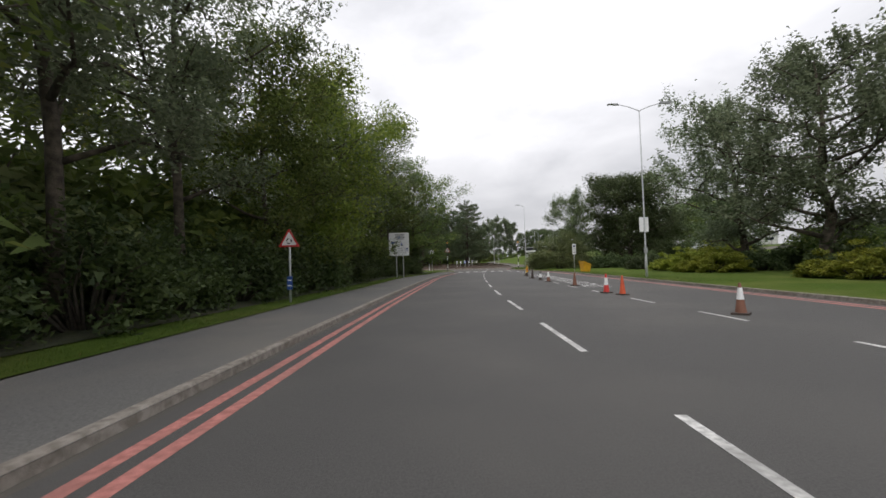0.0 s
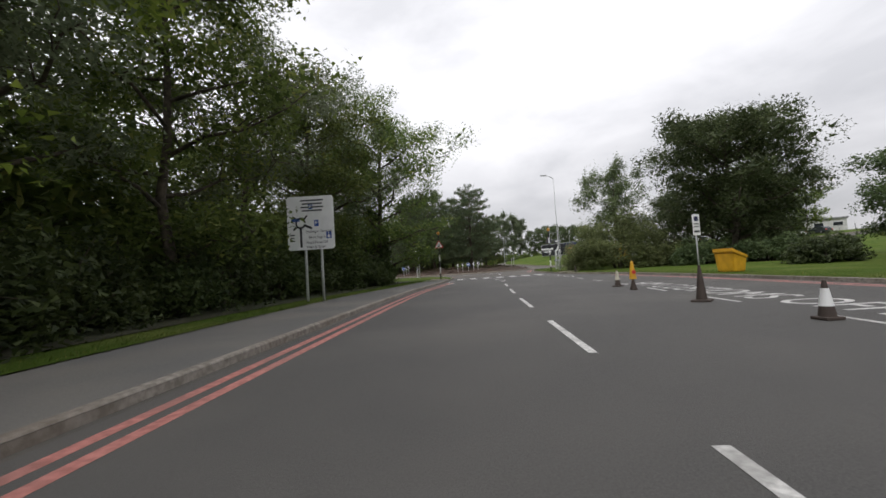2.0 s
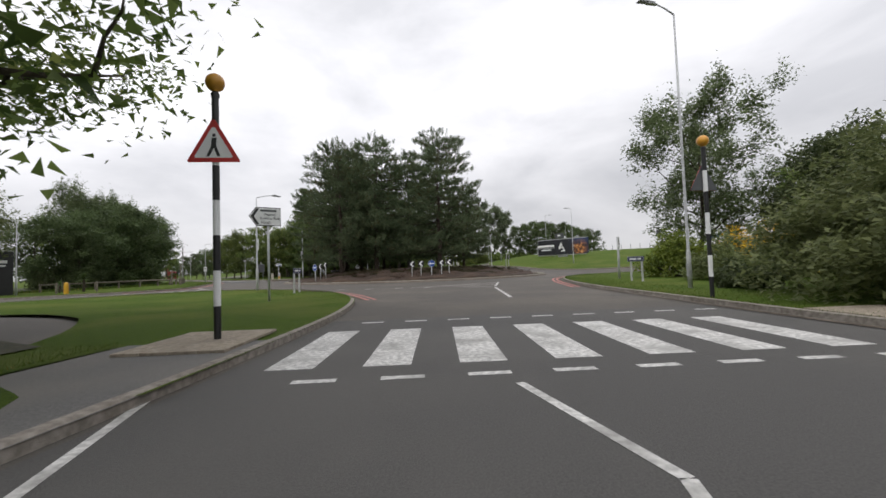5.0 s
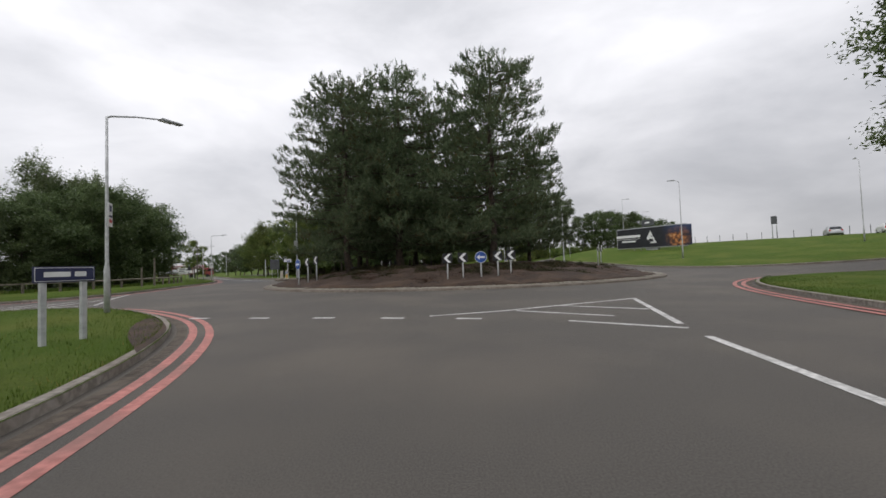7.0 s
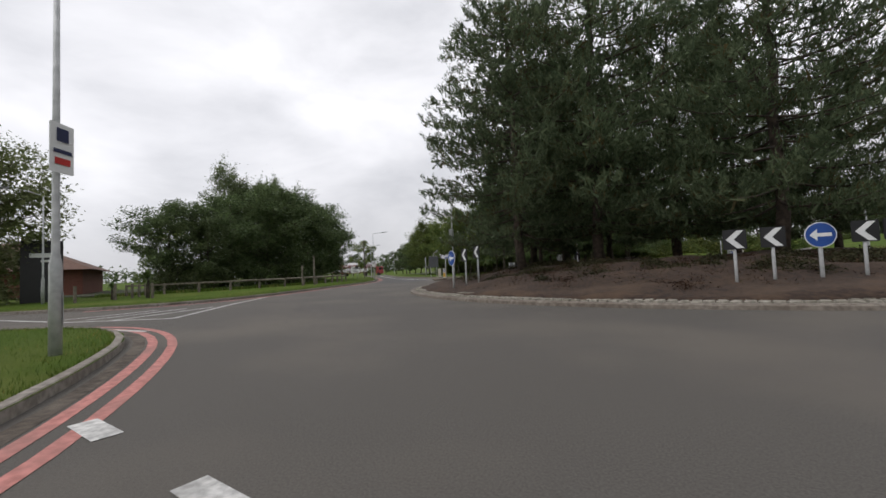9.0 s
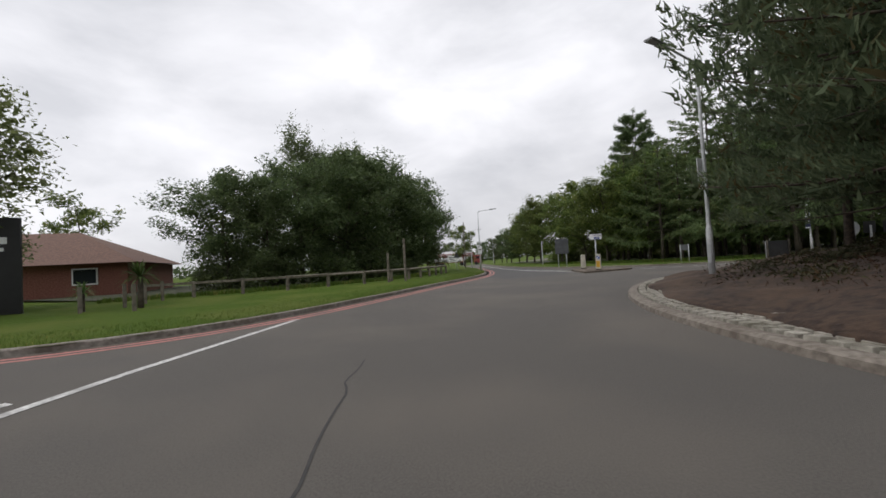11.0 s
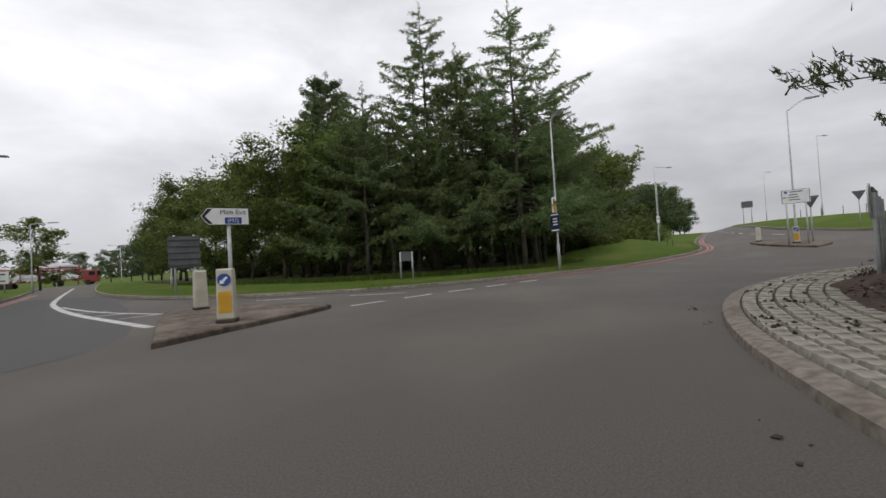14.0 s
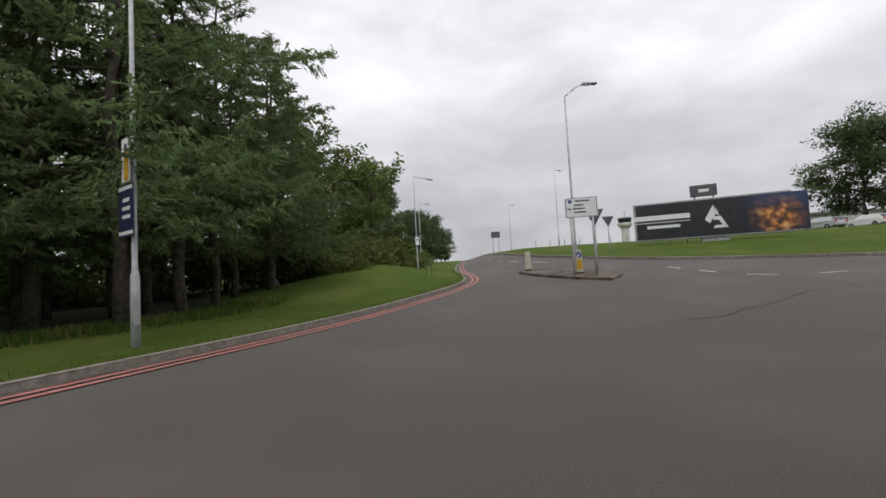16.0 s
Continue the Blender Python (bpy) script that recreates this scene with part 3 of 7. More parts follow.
# hatching at the west exit
HL = [(-22.5, 86.5), (-16.0, 86.8), (-13.0, 88.2), (-16.4, 92.6), (-19.0, 96.5)]
for a, b in zip(HL, HL[1:]):
    marking([a, ((a[0] + b[0]) / 2, (a[1] + b[1]) / 2), b], 0.14, WHITE_LINE, "hatch_line")
for u in (0.25, 0.5, 0.75):
    marking([(-18.6 + 5 * u, 87.0 + 0.6 * u), (-18.2 + 4 * u, 88.3 + 1.1 * u), (-18.2 + 3 * u, 89.5 + 2.6 * u)], 0.16, WHITE_LINE, "hatch_line")
dashes([(-10.5, 86.2), (-14, 86.0), (-17.5, 83.5), (-26, 77)], 1.6, 1.2, 0.14, WHITE_LINE, "give_way_dash")
dashes([(-20.2, 95.5), (-21.6, 99.5), (-23.0, 103)], 0.7, 1.0, 0.14, WHITE_LINE, "edge_dash")
# exit to the north-west
for line in ([(-21.4, 125.5), (-20.3, 125.3), (-19.2, 125.15)], [(-18.0, 125.1), (-17.0, 125.0), (-16.0, 124.9)]):
    marking(line, 0.12, WHITE_LINE, "edge_line")
dashes([(-17.3, 121.6), (-15.5, 123.4), (-12.9, 125.5), (-10.3, 127.6)], 1.15, 0.75, 0.16, WHITE_LINE, "give_way_dash")
marking([(-21.3, 119.7), (-24.2, 122.1), (-26.8, 124.3), (-30.7, 128.1), (-35.2, 133.0), (-60, 164)], 0.22, WHITE_LINE, "centre_line")
for line in ([(-22.9, 122.6), (-25.9, 124.3), (-28.7, 126.6), (-30.5, 128.2)], [(-23.6, 121.9), (-23.3, 122.2), (-23.0, 122.5)], [(-25.2, 123.2), (-24.7, 123.35), (-24.3, 123.5)], [(-26.9, 124.6), (-26.5, 124.65), (-26.0, 124.7)]):
    marking(line, 0.13, WHITE_LINE, "hatch_line")
dashes([(14.0, 142.5), (18.6, 152.5), (27.5, 167), (60, 212)], 2.5, 3.5, 0.12, WHITE_LINE)
dashes([(11.5, 133.0), (9.0, 128.5), (12.0, 126.5)], 0.9, 1.2, 0.14, WHITE_LINE, "give_way_dash")

# words along the closed lane
lane_words = text_mesh("lane_words", "HM CUSTOMS OFFICIAL USE ONLY", 1.5, WHITE_LINE, 0.0, "LEFT")
ext = [max(c.co[i] for c in lane_words.vertices) - min(c.co[i] for c in lane_words.vertices) for i in (0, 2)]
lane_words.transform(Matrix.Diagonal((21.0 / ext[0], 1, 1.25 / ext[1], 1)))
lane_words.transform(Matrix(((0, 0, 1, 0), (-1, 0, 0, 0), (0, 1, 0, 0), (0, 0, 0, 1))))
for c in lane_words.vertices:
    c.co = (c.co.x + 9.0 + c.co.y * 0.07, c.co.y + 41.6, 0.007)
part("lane_words", lane_words, WHITE_LINE, road, "white painted words on the closed lane")


DARK_PATCH = noise_mat("newer_dark_asphalt", (0.060, 0.058, 0.055), (0.086, 0.082, 0.077), 50, 0.85, 0, 0.5, 150)
CRACK = noise_mat("tarry_crack", (0.022, 0.021, 0.02), (0.04, 0.038, 0.035), 9, 0.8)


def patch(outline, name="asphalt_patch"):
    pts = resample(outline + [outline[0]], 40)[:-1]
    c = pts.mean(0)
    v = [(p[0], p[1], gz(p[0], p[1]) + 0.004) for p in pts] + [(c[0], c[1], gz(c[0], c[1]) + 0.004)]
    n = len(pts)
    part(name, mesh_of(name, v, [(k, (k + 1) % n, n) for k in range(n)], DARK_PATCH), None, road, "newer darker asphalt")


patch([(-22.5, 112.5), (-19.8, 116.8), (-23.2, 122.0), (-27.5, 127.5), (-37.5, 139.0), (-41.5, 135.5), (-31.0, 122.5), (-27.2, 115.6)])
part("bare_corner", mesh_of("bare_corner", [(q[0], q[1], 0.135) for q in resample([(-1.35, 77.4), (-2.4, 79.3), (-3.6, 80.7), (-5.2, 82.3), (-4.6, 81.0), (-3.2, 79.2), (-1.35, 77.4)], 24)[:-1]], [tuple(range(23))], SOIL), None, road, "worn bare soil at the grass corner")
crng = np.random.default_rng(4)
for a, b in (((0.9, 127.25), (2.0, 126.8)), ((2.0, 126.8), (6.8, 126.7)), ((-16.2, 117.9), (-14.3, 120.5)), ((1.0, 136.2), (2.3, 135.4)), ((4.5, 82.0), (9.5, 88.5)), ((-8.0, 88.0), (-14.0, 94.5))):
    pts_ = bent((*a, 0), (*b, 0), crng, 0, 18, 0.022)
    marking([(q[0], q[1]) for q in pts_], 0.024, CRACK, "crack", 0.0035, 0.2)


def low_island(name, outline, label):
    """A small raised traffic island."""
    pts = resample(outline + [outline[0]], 40)[:-1]
    c = pts.mean(0)
    v, n = [], len(pts)
    for s, h in ((1.0, -0.05), (1.0, 0.09), (0.985, 0.12), (0.9, 0.125), (0.02, 0.15)):
        for p in pts:
            q = c + (p - c) * s
            v.append((q[0], q[1], gz(q[0], q[1]) + h))
    f = [(i * n + k, i * n + (k + 1) % n, (i + 1) * n + (k + 1) % n, (i + 1) * n + k) for i in range(4) for k in range(n)]
    return setting(name, mesh_of(name, v, f, DIRTY_CONCRETE), label, "traffic island")


low_island("splitter_island_northwest", [(-19.5, 117.0), (-18.9, 118.4), (-17.5, 121.5), (-18.5, 122.1), (-22.2, 123.4), (-22.7, 122.5), (-21.7, 120.6)], "low kerbed traffic island littered with soil")
low_island("splitter_island_northeast", [(6.9, 132.7), (9.0, 133.3), (10.9, 138.6), (10.6, 141.6), (9.2, 140.4), (7.2, 135.6)], "low kerbed traffic island with bollards")

# ---- trees ----


def leaves_mesh(name, centres, size, rng, mat, flat=0.35, slim=0.5, along=None, mass=None):
    """Many small pointed leaves; flat: how far they lie level; along: the way they point; mass: (centres, sizes) of the
    broad sprays deep inside the crown."""
    n = len(centres)
    size = np.full(n, size, float)
    if mass is not None:
        m = len(mass[0])
        centres = np.concatenate([centres, mass[0]])
        size = np.concatenate([size, mass[1]])
        if along is not None and np.ndim(along) == 2:
            along = np.concatenate([along, rng.normal(size=(m, 3))])
        n += m
    nrm = rng.normal(size=(n, 3))
    nrm[:, 2] = np.abs(nrm[:, 2]) + flat * 2
    nrm /= np.linalg.norm(nrm, axis=1)[:, None]
    u = rng.normal(size=(n, 3))
    if along is not None:
        u = u * 0.5 + along
        nrm = np.cross(u, rng.normal(size=(n, 3)))
        nrm /= np.linalg.norm(nrm, axis=1)[:, None] + 1e-9
    u -= nrm * (u * nrm).sum(1)[:, None]
    u /= np.linalg.norm(u, axis=1)[:, None] + 1e-9
    w = np.cross(nrm, u)
    s = size[:, None] * rng.uniform(0.6, 1.35, size=(n, 1))
    v = np.stack([centres - u * s * 0.5 - w * s * slim * 0.5, centres - u * s * 0.5 + w * s * slim * 0.5, centres + u * s * 0.6], 1).reshape(-1, 3)
    k = 3
    me = bpy.data.meshes.new(name)
    me.vertices.add(k * n)
    me.vertices.foreach_set("co", v.astype(np.float32).ravel())
    me.loops.add(k * n)
    me.loops.foreach_set("vertex_index", np.arange(k * n, dtype=np.int32))
    me.polygons.add(n)
    me.polygons.foreach_set("loop_start", np.arange(0, k * n, k, dtype=np.int32))
    me.polygons.foreach_set("loop_total", np.full(n, k, dtype=np.int32))
    me.materials.append(mat)
    me.update(calc_edges=True)
    return me


def wood_mesh(name, tubes, mat):
    v, f = [], []
    for pts, radii, sides in tubes:
        a, b = tube_arrays(pts, radii, sides)
        f += [tuple(i + len(v) for i in q) for q in b]
        v += a
    return mesh_of(name, v, f, mat, True)


def clump_points(c, r, n, rng, squash=0.75):
    d = rng.normal(size=(n, 3))
    d /= np.linalg.norm(d, axis=1)[:, None]
    q = r * rng.uniform(0.25, 1.0, size=(n, 1)) ** 0.5
    return c + d * q * np.array([1, 1, squash])


def broadleaf(seed, H, R, low, n_leaves, size, leaf, airy=0.0, spiky=0.0, trunk_r=0.2, limbs=13, full=0):
    """Trunk with limbs, and a crown of clumps of leaves along them; full: an even, close crown."""
    rng = np.random.default_rng(seed)
    H = H * 0.93
    lean = rng.normal(size=2) * 0.04 * H
    top = np.array([lean[0], lean[1], H * 0.93])
    trunk = bent((0, 0, -0.25), top, rng, 0, 7, 0.02)
    tubes = [(trunk, [trunk_r * (1.25 if i == 0 else 1) * (1 - 0.86 * i / 7) for i in range(8)], 8)]
    spots = []
    for i in range(limbs):
        h = low + (H * 0.88 - low) * (i + rng.uniform(0.1, 0.9)) / limbs
        k = min(6, int(h / (H * 0.93) * 7))
        t0 = np.array(trunk[k]) * (1 - (h / (H * 0.93) * 7 - k)) + np.array(trunk[k + 1]) * (h / (H * 0.93) * 7 - k)
        ang = i * 2.4 + rng.uniform(-0.5, 0.5)
        u = (h - low) / (H - low)
        reach = R * (0.36 + 0.70 * math.sin(math.pi * min(1, 0.16 + 0.80 * u))) * (rng.uniform(0.9, 1.03) if full else rng.uniform(0.75, 1.08))
        rise = rng.uniform(0.18, 0.5) * reach + spiky * H * 0.1
        end = t0 + np.array([math.cos(ang) * reach, math.sin(ang) * reach, min(rise, H * 1.0 - t0[2])])
        limb = bent(t0, end, rng, rng.uniform(-0.1, 0.35), 4)
        r0 = trunk_r * (0.5 - 0.3 * u)
        tubes.append((limb, [r0, r0 * 0.75, r0 * 0.5, r0 * 0.32, 0.015], 5))
        spots += [(limb[2], 0.8), (limb[3], 1.0), (limb[4], 1.0)]
        for j in range(4):
            s = limb[1 + j % 3] + (limb[2 + j % 3] - limb[1 + j % 3]) * rng.uniform(0, 1)
            d = rng.normal(size=3)
            d[2] = abs(d[2]) * 0.6 + 0.15 + spiky
            e = s + d / np.linalg.norm(d) * reach * rng.uniform(0.28, 0.55)
            sub = bent(s, e, rng, 0, 3)
            tubes.append((sub, [r0 * 0.36, r0 * 0.26, r0 * 0.16, 0.01], 3))
            spots += [(sub[2], 0.75), (sub[3], 0.9)]
    spots.append((top, 0.8))
    per = max(6, n_leaves // len(spots))
    pts, deep, wide = [], [], []
    for c, q in spots:
        r = R * rng.uniform(0.22, 0.36) * q * (1 - 0.25 * airy)
        m = int(per * rng.uniform(0.55, 1.45))
        cl = clump_points(np.array(c), r, m, rng, 0.7)
        if full or (airy < 0.6 and not spiky):
            k = 18 if full else 22 if n_leaves > 24000 else 11 if n_leaves > 6000 else 5
            deep.append(clump_points(np.array(c), r * 0.55, k, rng, 0.7))
            wide += [r * (0.28 if full else 0.20 if n_leaves > 24000 else 0.31 if n_leaves > 6000 else 0.5)] * k
        if spiky:
            cl[: m // 3] = np.array(c) + np.abs(rng.normal(size=(m // 3, 1))) * np.array([[0.15, 0.1, 0.75]]) * r + rng.normal(size=(m // 3, 3)) * 0.12 * r
        pts.append(cl)
    pts = np.concatenate(pts)
    pts = pts[pts[:, 2] > 0.15]
    mass = (np.concatenate(deep), np.array(wide)) if deep else None
    return wood_mesh("trunk", tubes, BARK), leaves_mesh("crown", pts, size, rng, leaf, 0.3, 0.62, None, mass)


def shoots(lines, per_metre, spread, rng):
    """Needles set closely along straight shoots: their places and the way they point."""
    a, b = np.array([p for p, _ in lines]), np.array([p for _, p in lines])
    d = b - a
    ln = np.linalg.norm(d, axis=1)[:, None] + 1e-6
    k = np.repeat(np.arange(len(lines)), np.ceil(ln[:, 0] * per_metre).astype(int))
    t = rng.uniform(0, 1, size=(len(k), 1))
    p = a[k] + d[k] * t + rng.normal(size=(len(k), 3)) * spread * (1.15 - 0.6 * t)
    return p, (d / ln)[k]


def pine(seed, H, R, low, needles, size, boughs=4.4):
    """A broad round-topped pine: level boughs in loose tiers, set with upturned brushes of needles."""
    rng = np.random.default_rng(seed)
    trunk = bent((0, 0, -0.3), (rng.normal() * 0.3, rng.normal() * 0.3, H * 0.94), rng, 0, 8, 0.012)
    tubes = [(trunk, [0.27 * (1 - 0.88 * i / 8) + 0.01 for i in range(9)], 9)]
    lines, deep, wide = [], [], []
    n = int(H * boughs)
    for i in range(n):
        tier = (i // 5) * 5
        h = low + (H * 0.91 - low) * ((tier + (i - tier) * 0.55) / n) + rng.uniform(-0.2, 0.2)
        u = min(1.0, max(0.0, (h - low) / (H - low)))
        t0 = np.array(trunk[0]) + (np.array(trunk[-1]) - np.array(trunk[0])) * (h / (H * 0.94))
        ang = i * 2.39996 + rng.uniform(-0.5, 0.5)
        reach = R * (0.16 + 0.95 * (1 - u ** 2.8) ** 0.75) * rng.choice([0.62, 0.78, 0.88, 0.94, 1.0, 1.06])
        turn_up = -0.04 + 0.20 * u
        d = np.array([math.cos(ang), math.sin(ang), 0])
        sd = np.array([-d[1], d[0], 0])
        b = [t0 + d * reach * t + np.array([rng.normal() * 0.05 * reach, rng.normal() * 0.05 * reach, reach * (-0.10 * (1 - u) * t * (1 - t) * 4 + turn_up * t ** 1.6)]) * (t > 0) for t in (0, 0.28, 0.55, 0.8, 1.0)]
        tubes.append((b, [0.06 * (1 - 0.5 * u), 0.042, 0.03, 0.02, 0.01], 4))
        count = 10 + int(reach * 5)
        for k in range(count):
            t = 0.22 + 0.78 * (k + rng.uniform()) / count
            j = min(3, int(t * 4))
            c = b[j] + (b[j + 1] - b[j]) * (t * 4 - j)
            side = rng.normal() * (0.22 + 0.15 * reach * (1.15 - t))
            foot = c + sd * side + np.array([0, 0, rng.normal() * 0.10])
            way_ = d * rng.uniform(0.15, 0.8) + sd * np.sign(side) * rng.uniform(0.0, 0.55) + np.array([0, 0, rng.uniform(0.35, 1.0)])
            lines.append((foot, foot + way_ / np.linalg.norm(way_) * rng.uniform(0.32, 0.62)))
        for t in (0.35, 0.5, 0.65, 0.8, 0.96):
            j = min(3, int(t * 4))
            c = b[j] + (b[j + 1] - b[j]) * (t * 4 - j)
            deep.append(clump_points(c, 0.28 + 0.13 * reach * (1.1 - t), 7, rng, 0.55))
            wide += [0.46] * 7
    for _ in range(26):
        c = np.array(trunk[-1]) + rng.normal(size=3) * np.array([0.45, 0.45, 0.35])
        lines.append((c, c + np.array([rng.normal() * 0.2, rng.normal() * 0.2, 0.55])))
    pts, way_ = shoots(lines, needles, 0.085, rng)
    return wood_mesh("trunk", tubes, PINE_BARK), leaves_mesh("crown", pts, size, rng, NEEDLE_PINE, 0.05, 0.26, way_ + np.array([0, 0, 0.25]), (np.concatenate(deep), np.array(wide)))


def larch(seed, H, R, low, needles, size, leaf=None, even=False, boughs=3.6):
    """A spire of level boughs with hanging side twigs, bare between them near the top; even: a dense dome."""
    rng = np.random.default_rng(seed)
    trunk = bent((0, 0, -0.3), (rng.normal() * 0.25, rng.normal() * 0.25, H), rng, 0, 8, 0.008)
    tubes = [(trunk, [0.21 * (1 - 0.93 * i / 8) + 0.006 for i in range(9)], 8)]
    lines, deep, wide, n = [], [], [], int(H * boughs)
    for i in range(n):
        h = low + (H * 0.975 - low) * (i / n) + rng.uniform(-0.15, 0.15)
        u = min(1.0, max(0.0, (h - low) / (H - low)))
        t0 = np.array(trunk[0]) + (np.array(trunk[-1]) - np.array(trunk[0])) * (min(h, H) / H)
        ang = i * 2.39996 + rng.uniform(-0.5, 0.5)
        if even:
            reach = R * ((1 - u * u) ** 0.6 * 0.95 + 0.05) * rng.uniform(0.8, 1.08)
        else:
            reach = R * ((1 - u) ** 0.72 * 0.96 + 0.035) * rng.choice([0.55, 0.75, 0.85, 0.95, 1.08, 1.25])
        d = np.array([math.cos(ang), math.sin(ang), 0])
        sd = np.array([-d[1], d[0], 0])
        up = rng.uniform(-0.04, 0.14) + 0.26 * u
        b = [t0 + d * reach * t + np.array([0, 0, reach * (up * t - 0.30 * (1 - 0.6 * u) * t * (1 - t))]) + rng.normal(size=3) * 0.02 * reach * t for t in (0, 0.28, 0.55, 0.8, 1.0)]
        tubes.append((b, [0.05 * (1 - 0.6 * u), 0.04, 0.028, 0.018, 0.007], 4))
        lines += [(b[1], b[2]), (b[2], b[3]), (b[3], b[4])]
        count = 3 + int(reach * 4.2)
        for k in range(count):
            t = 0.18 + 0.80 * (k + rng.uniform()) / count
            j = min(3, int(t * 4))
            c = b[j] + (b[j + 1] - b[j]) * (t * 4 - j)
            ln = (0.10 + 0.34 * reach * (1.12 - t)) * rng.uniform(0.5, 1.1)
            e = c + (d * rng.uniform(0.35, 0.9) + sd * rng.choice([-1, 1]) * rng.uniform(0.5, 1.0) + np.array([0, 0, rng.uniform(-0.55, 0.02) + 0.25 * u])) * ln
            lines.append((c, e))
        if u < 0.84 or even:
            for t in (0.25, 0.42, 0.6, 0.78):
                c = b[int(t * 4)] + (b[int(t * 4) + 1] - b[int(t * 4)]) * (t * 4 - int(t * 4))
                deep.append(clump_points(c - np.array([0, 0, 0.1]), 0.15 + 0.14 * reach * (1 - 0.5 * t), 7, rng, 0.45))
                wide += [0.36 if not even else 0.6] * 7
    lines.append((np.array(trunk[-1]) - np.array([0, 0, 0.5]), np.array(trunk[-1]) + np.array([0, 0, 0.55])))
    pts, way_ = shoots(lines, needles, 0.07 if not even else 0.2, rng)
    return wood_mesh("trunk", tubes, BARK), leaves_mesh("crown", pts, size, rng, leaf or NEEDLE_FIR, 0.0, 0.30, way_ * 0.8 + np.array([0, 0, -0.35]), (np.concatenate(deep), np.array(wide)))


def shrub(seed, W, H, n_leaves, size, leaf, tiers=False, D=None):
    """A shrub that is leafy to the ground."""
    rng = np.random.default_rng(seed)
    D = D or W
    tubes, pts, spots = [], [], []
    for i in range(26):
        a = rng.uniform(0, 2 * math.pi)
        u = rng.uniform(0.1, 1) ** 0.6
        h = H * (1 - 0.72 * u * u) * rng.uniform(0.55, 0.96)
        e = np.array([math.cos(a) * W / 2 * u, math.sin(a) * D / 2 * u, h])
        b = bent((e[0] * 0.15, e[1] * 0.15, -0.1), e, rng, 0.1 * H, 3)
        tubes.append((b, [0.045, 0.035, 0.022, 0.008], 4))
        spots += [(b[2], 0.9), (b[3], 1.0)]
    for i in range(46 if W < 9 else 140):
        a = rng.uniform(0, 2 * math.pi)
        u = rng.uniform(0.55, 1.0)
        h = H * (1 - 0.8 * u * u) * rng.uniform(0.1, 0.95)
        spots.append((np.array([math.cos(a) * W / 2 * u, math.sin(a) * D / 2 * u, max(0.25, h)]), 0.85))
    per = max(5, n_leaves // len(spots))
    deep, wide = [], []
    for c, q in spots:
        r = min(W, D, H * 1.3) * rng.uniform(0.12, 0.2) * q
        pts.append(clump_points(np.array(c), r, int(per * rng.uniform(0.6, 1.4)), rng, 0.48 if tiers else 0.8))
        deep.append(clump_points(np.array(c) * np.array([0.88, 0.88, 0.85]), r * 0.6, 9, rng, 0.6))
        wide += [r * 0.40] * 9
    pts, deep, wide = np.concatenate(pts), np.concatenate(deep), np.array(wide)
    pts = pts[pts[:, 2] > 0.03]
    wide, deep = wide[deep[:, 2] > 0.2], deep[deep[:, 2] > 0.2]
    return wood_mesh("branchwork", tubes, BARK), leaves_mesh("foliage", pts, size, rng, leaf, 0.6 if tiers else 0.3, 0.62, None, (deep, wide))


def plant(name, meshes, x, y, label, category="tree", group="", turn=0.0, scale=1.0, z=None, names=("trunk", "crown")):
    ob = thing(name, x, y, turn, label, category, group, z=(gz(x, y) + 0.08) if z is None else z)
    ob.scale = (scale, scale, scale)
    for n, me in zip(names, meshes):
        part(n, me, None, ob)
    return ob


rnd = random.Random(7)
WOOD = [broadleaf(11, 15.5, 4.8, 1.2, 24500, 0.18, LEAF_WOOD, limbs=19), broadleaf(12, 16.5, 4.6, 1.4, 24500, 0.18, LEAF_WOOD, limbs=19),
        broadleaf(13, 14.5, 5.0, 1.0, 25000, 0.18, LEAF_LIGHT, limbs=18), broadleaf(14, 17.0, 4.8, 3.5, 24000, 0.15, LEAF_GREY, airy=0.8, limbs=17)]
CROSSING_TREE = broadleaf(17, 17.0, 6.1, 1.2, 50000, 0.15, LEAF_WOOD, airy=0.25, trunk_r=0.34, limbs=25)
IVY = shrub(24, 2.6, 8.5, 9000, 0.17, LEAF_OAK)
WOOD_FAR = [broadleaf(15, 15.0, 4.9, 1.0, 3400, 0.50, LEAF_WOOD, limbs=11), broadleaf(16, 16.5, 4.7, 1.2, 3400, 0.48, LEAF_WOOD, limbs=12)]
UNDER = [shrub(21, 4.2, 3.4, 4200, 0.24, LEAF_WOOD), shrub(22, 4.0, 2.8, 4200, 0.23, LEAF_SHRUB), shrub(23, 4.6, 4.4, 4400, 0.25, LEAF_WOOD)]
# Undergrowth whose leaf colour carries the shade beneath the trees.
NEAR_UNDER = [shrub(25, 4.2, 3.4, 5000, 0.165, LEAF_SHADED), shrub(26, 4.0, 3.0, 5000, 0.16, LEAF_SHADED), shrub(27, 4.6, 4.6, 5400, 0.17, LEAF_SHADED)]

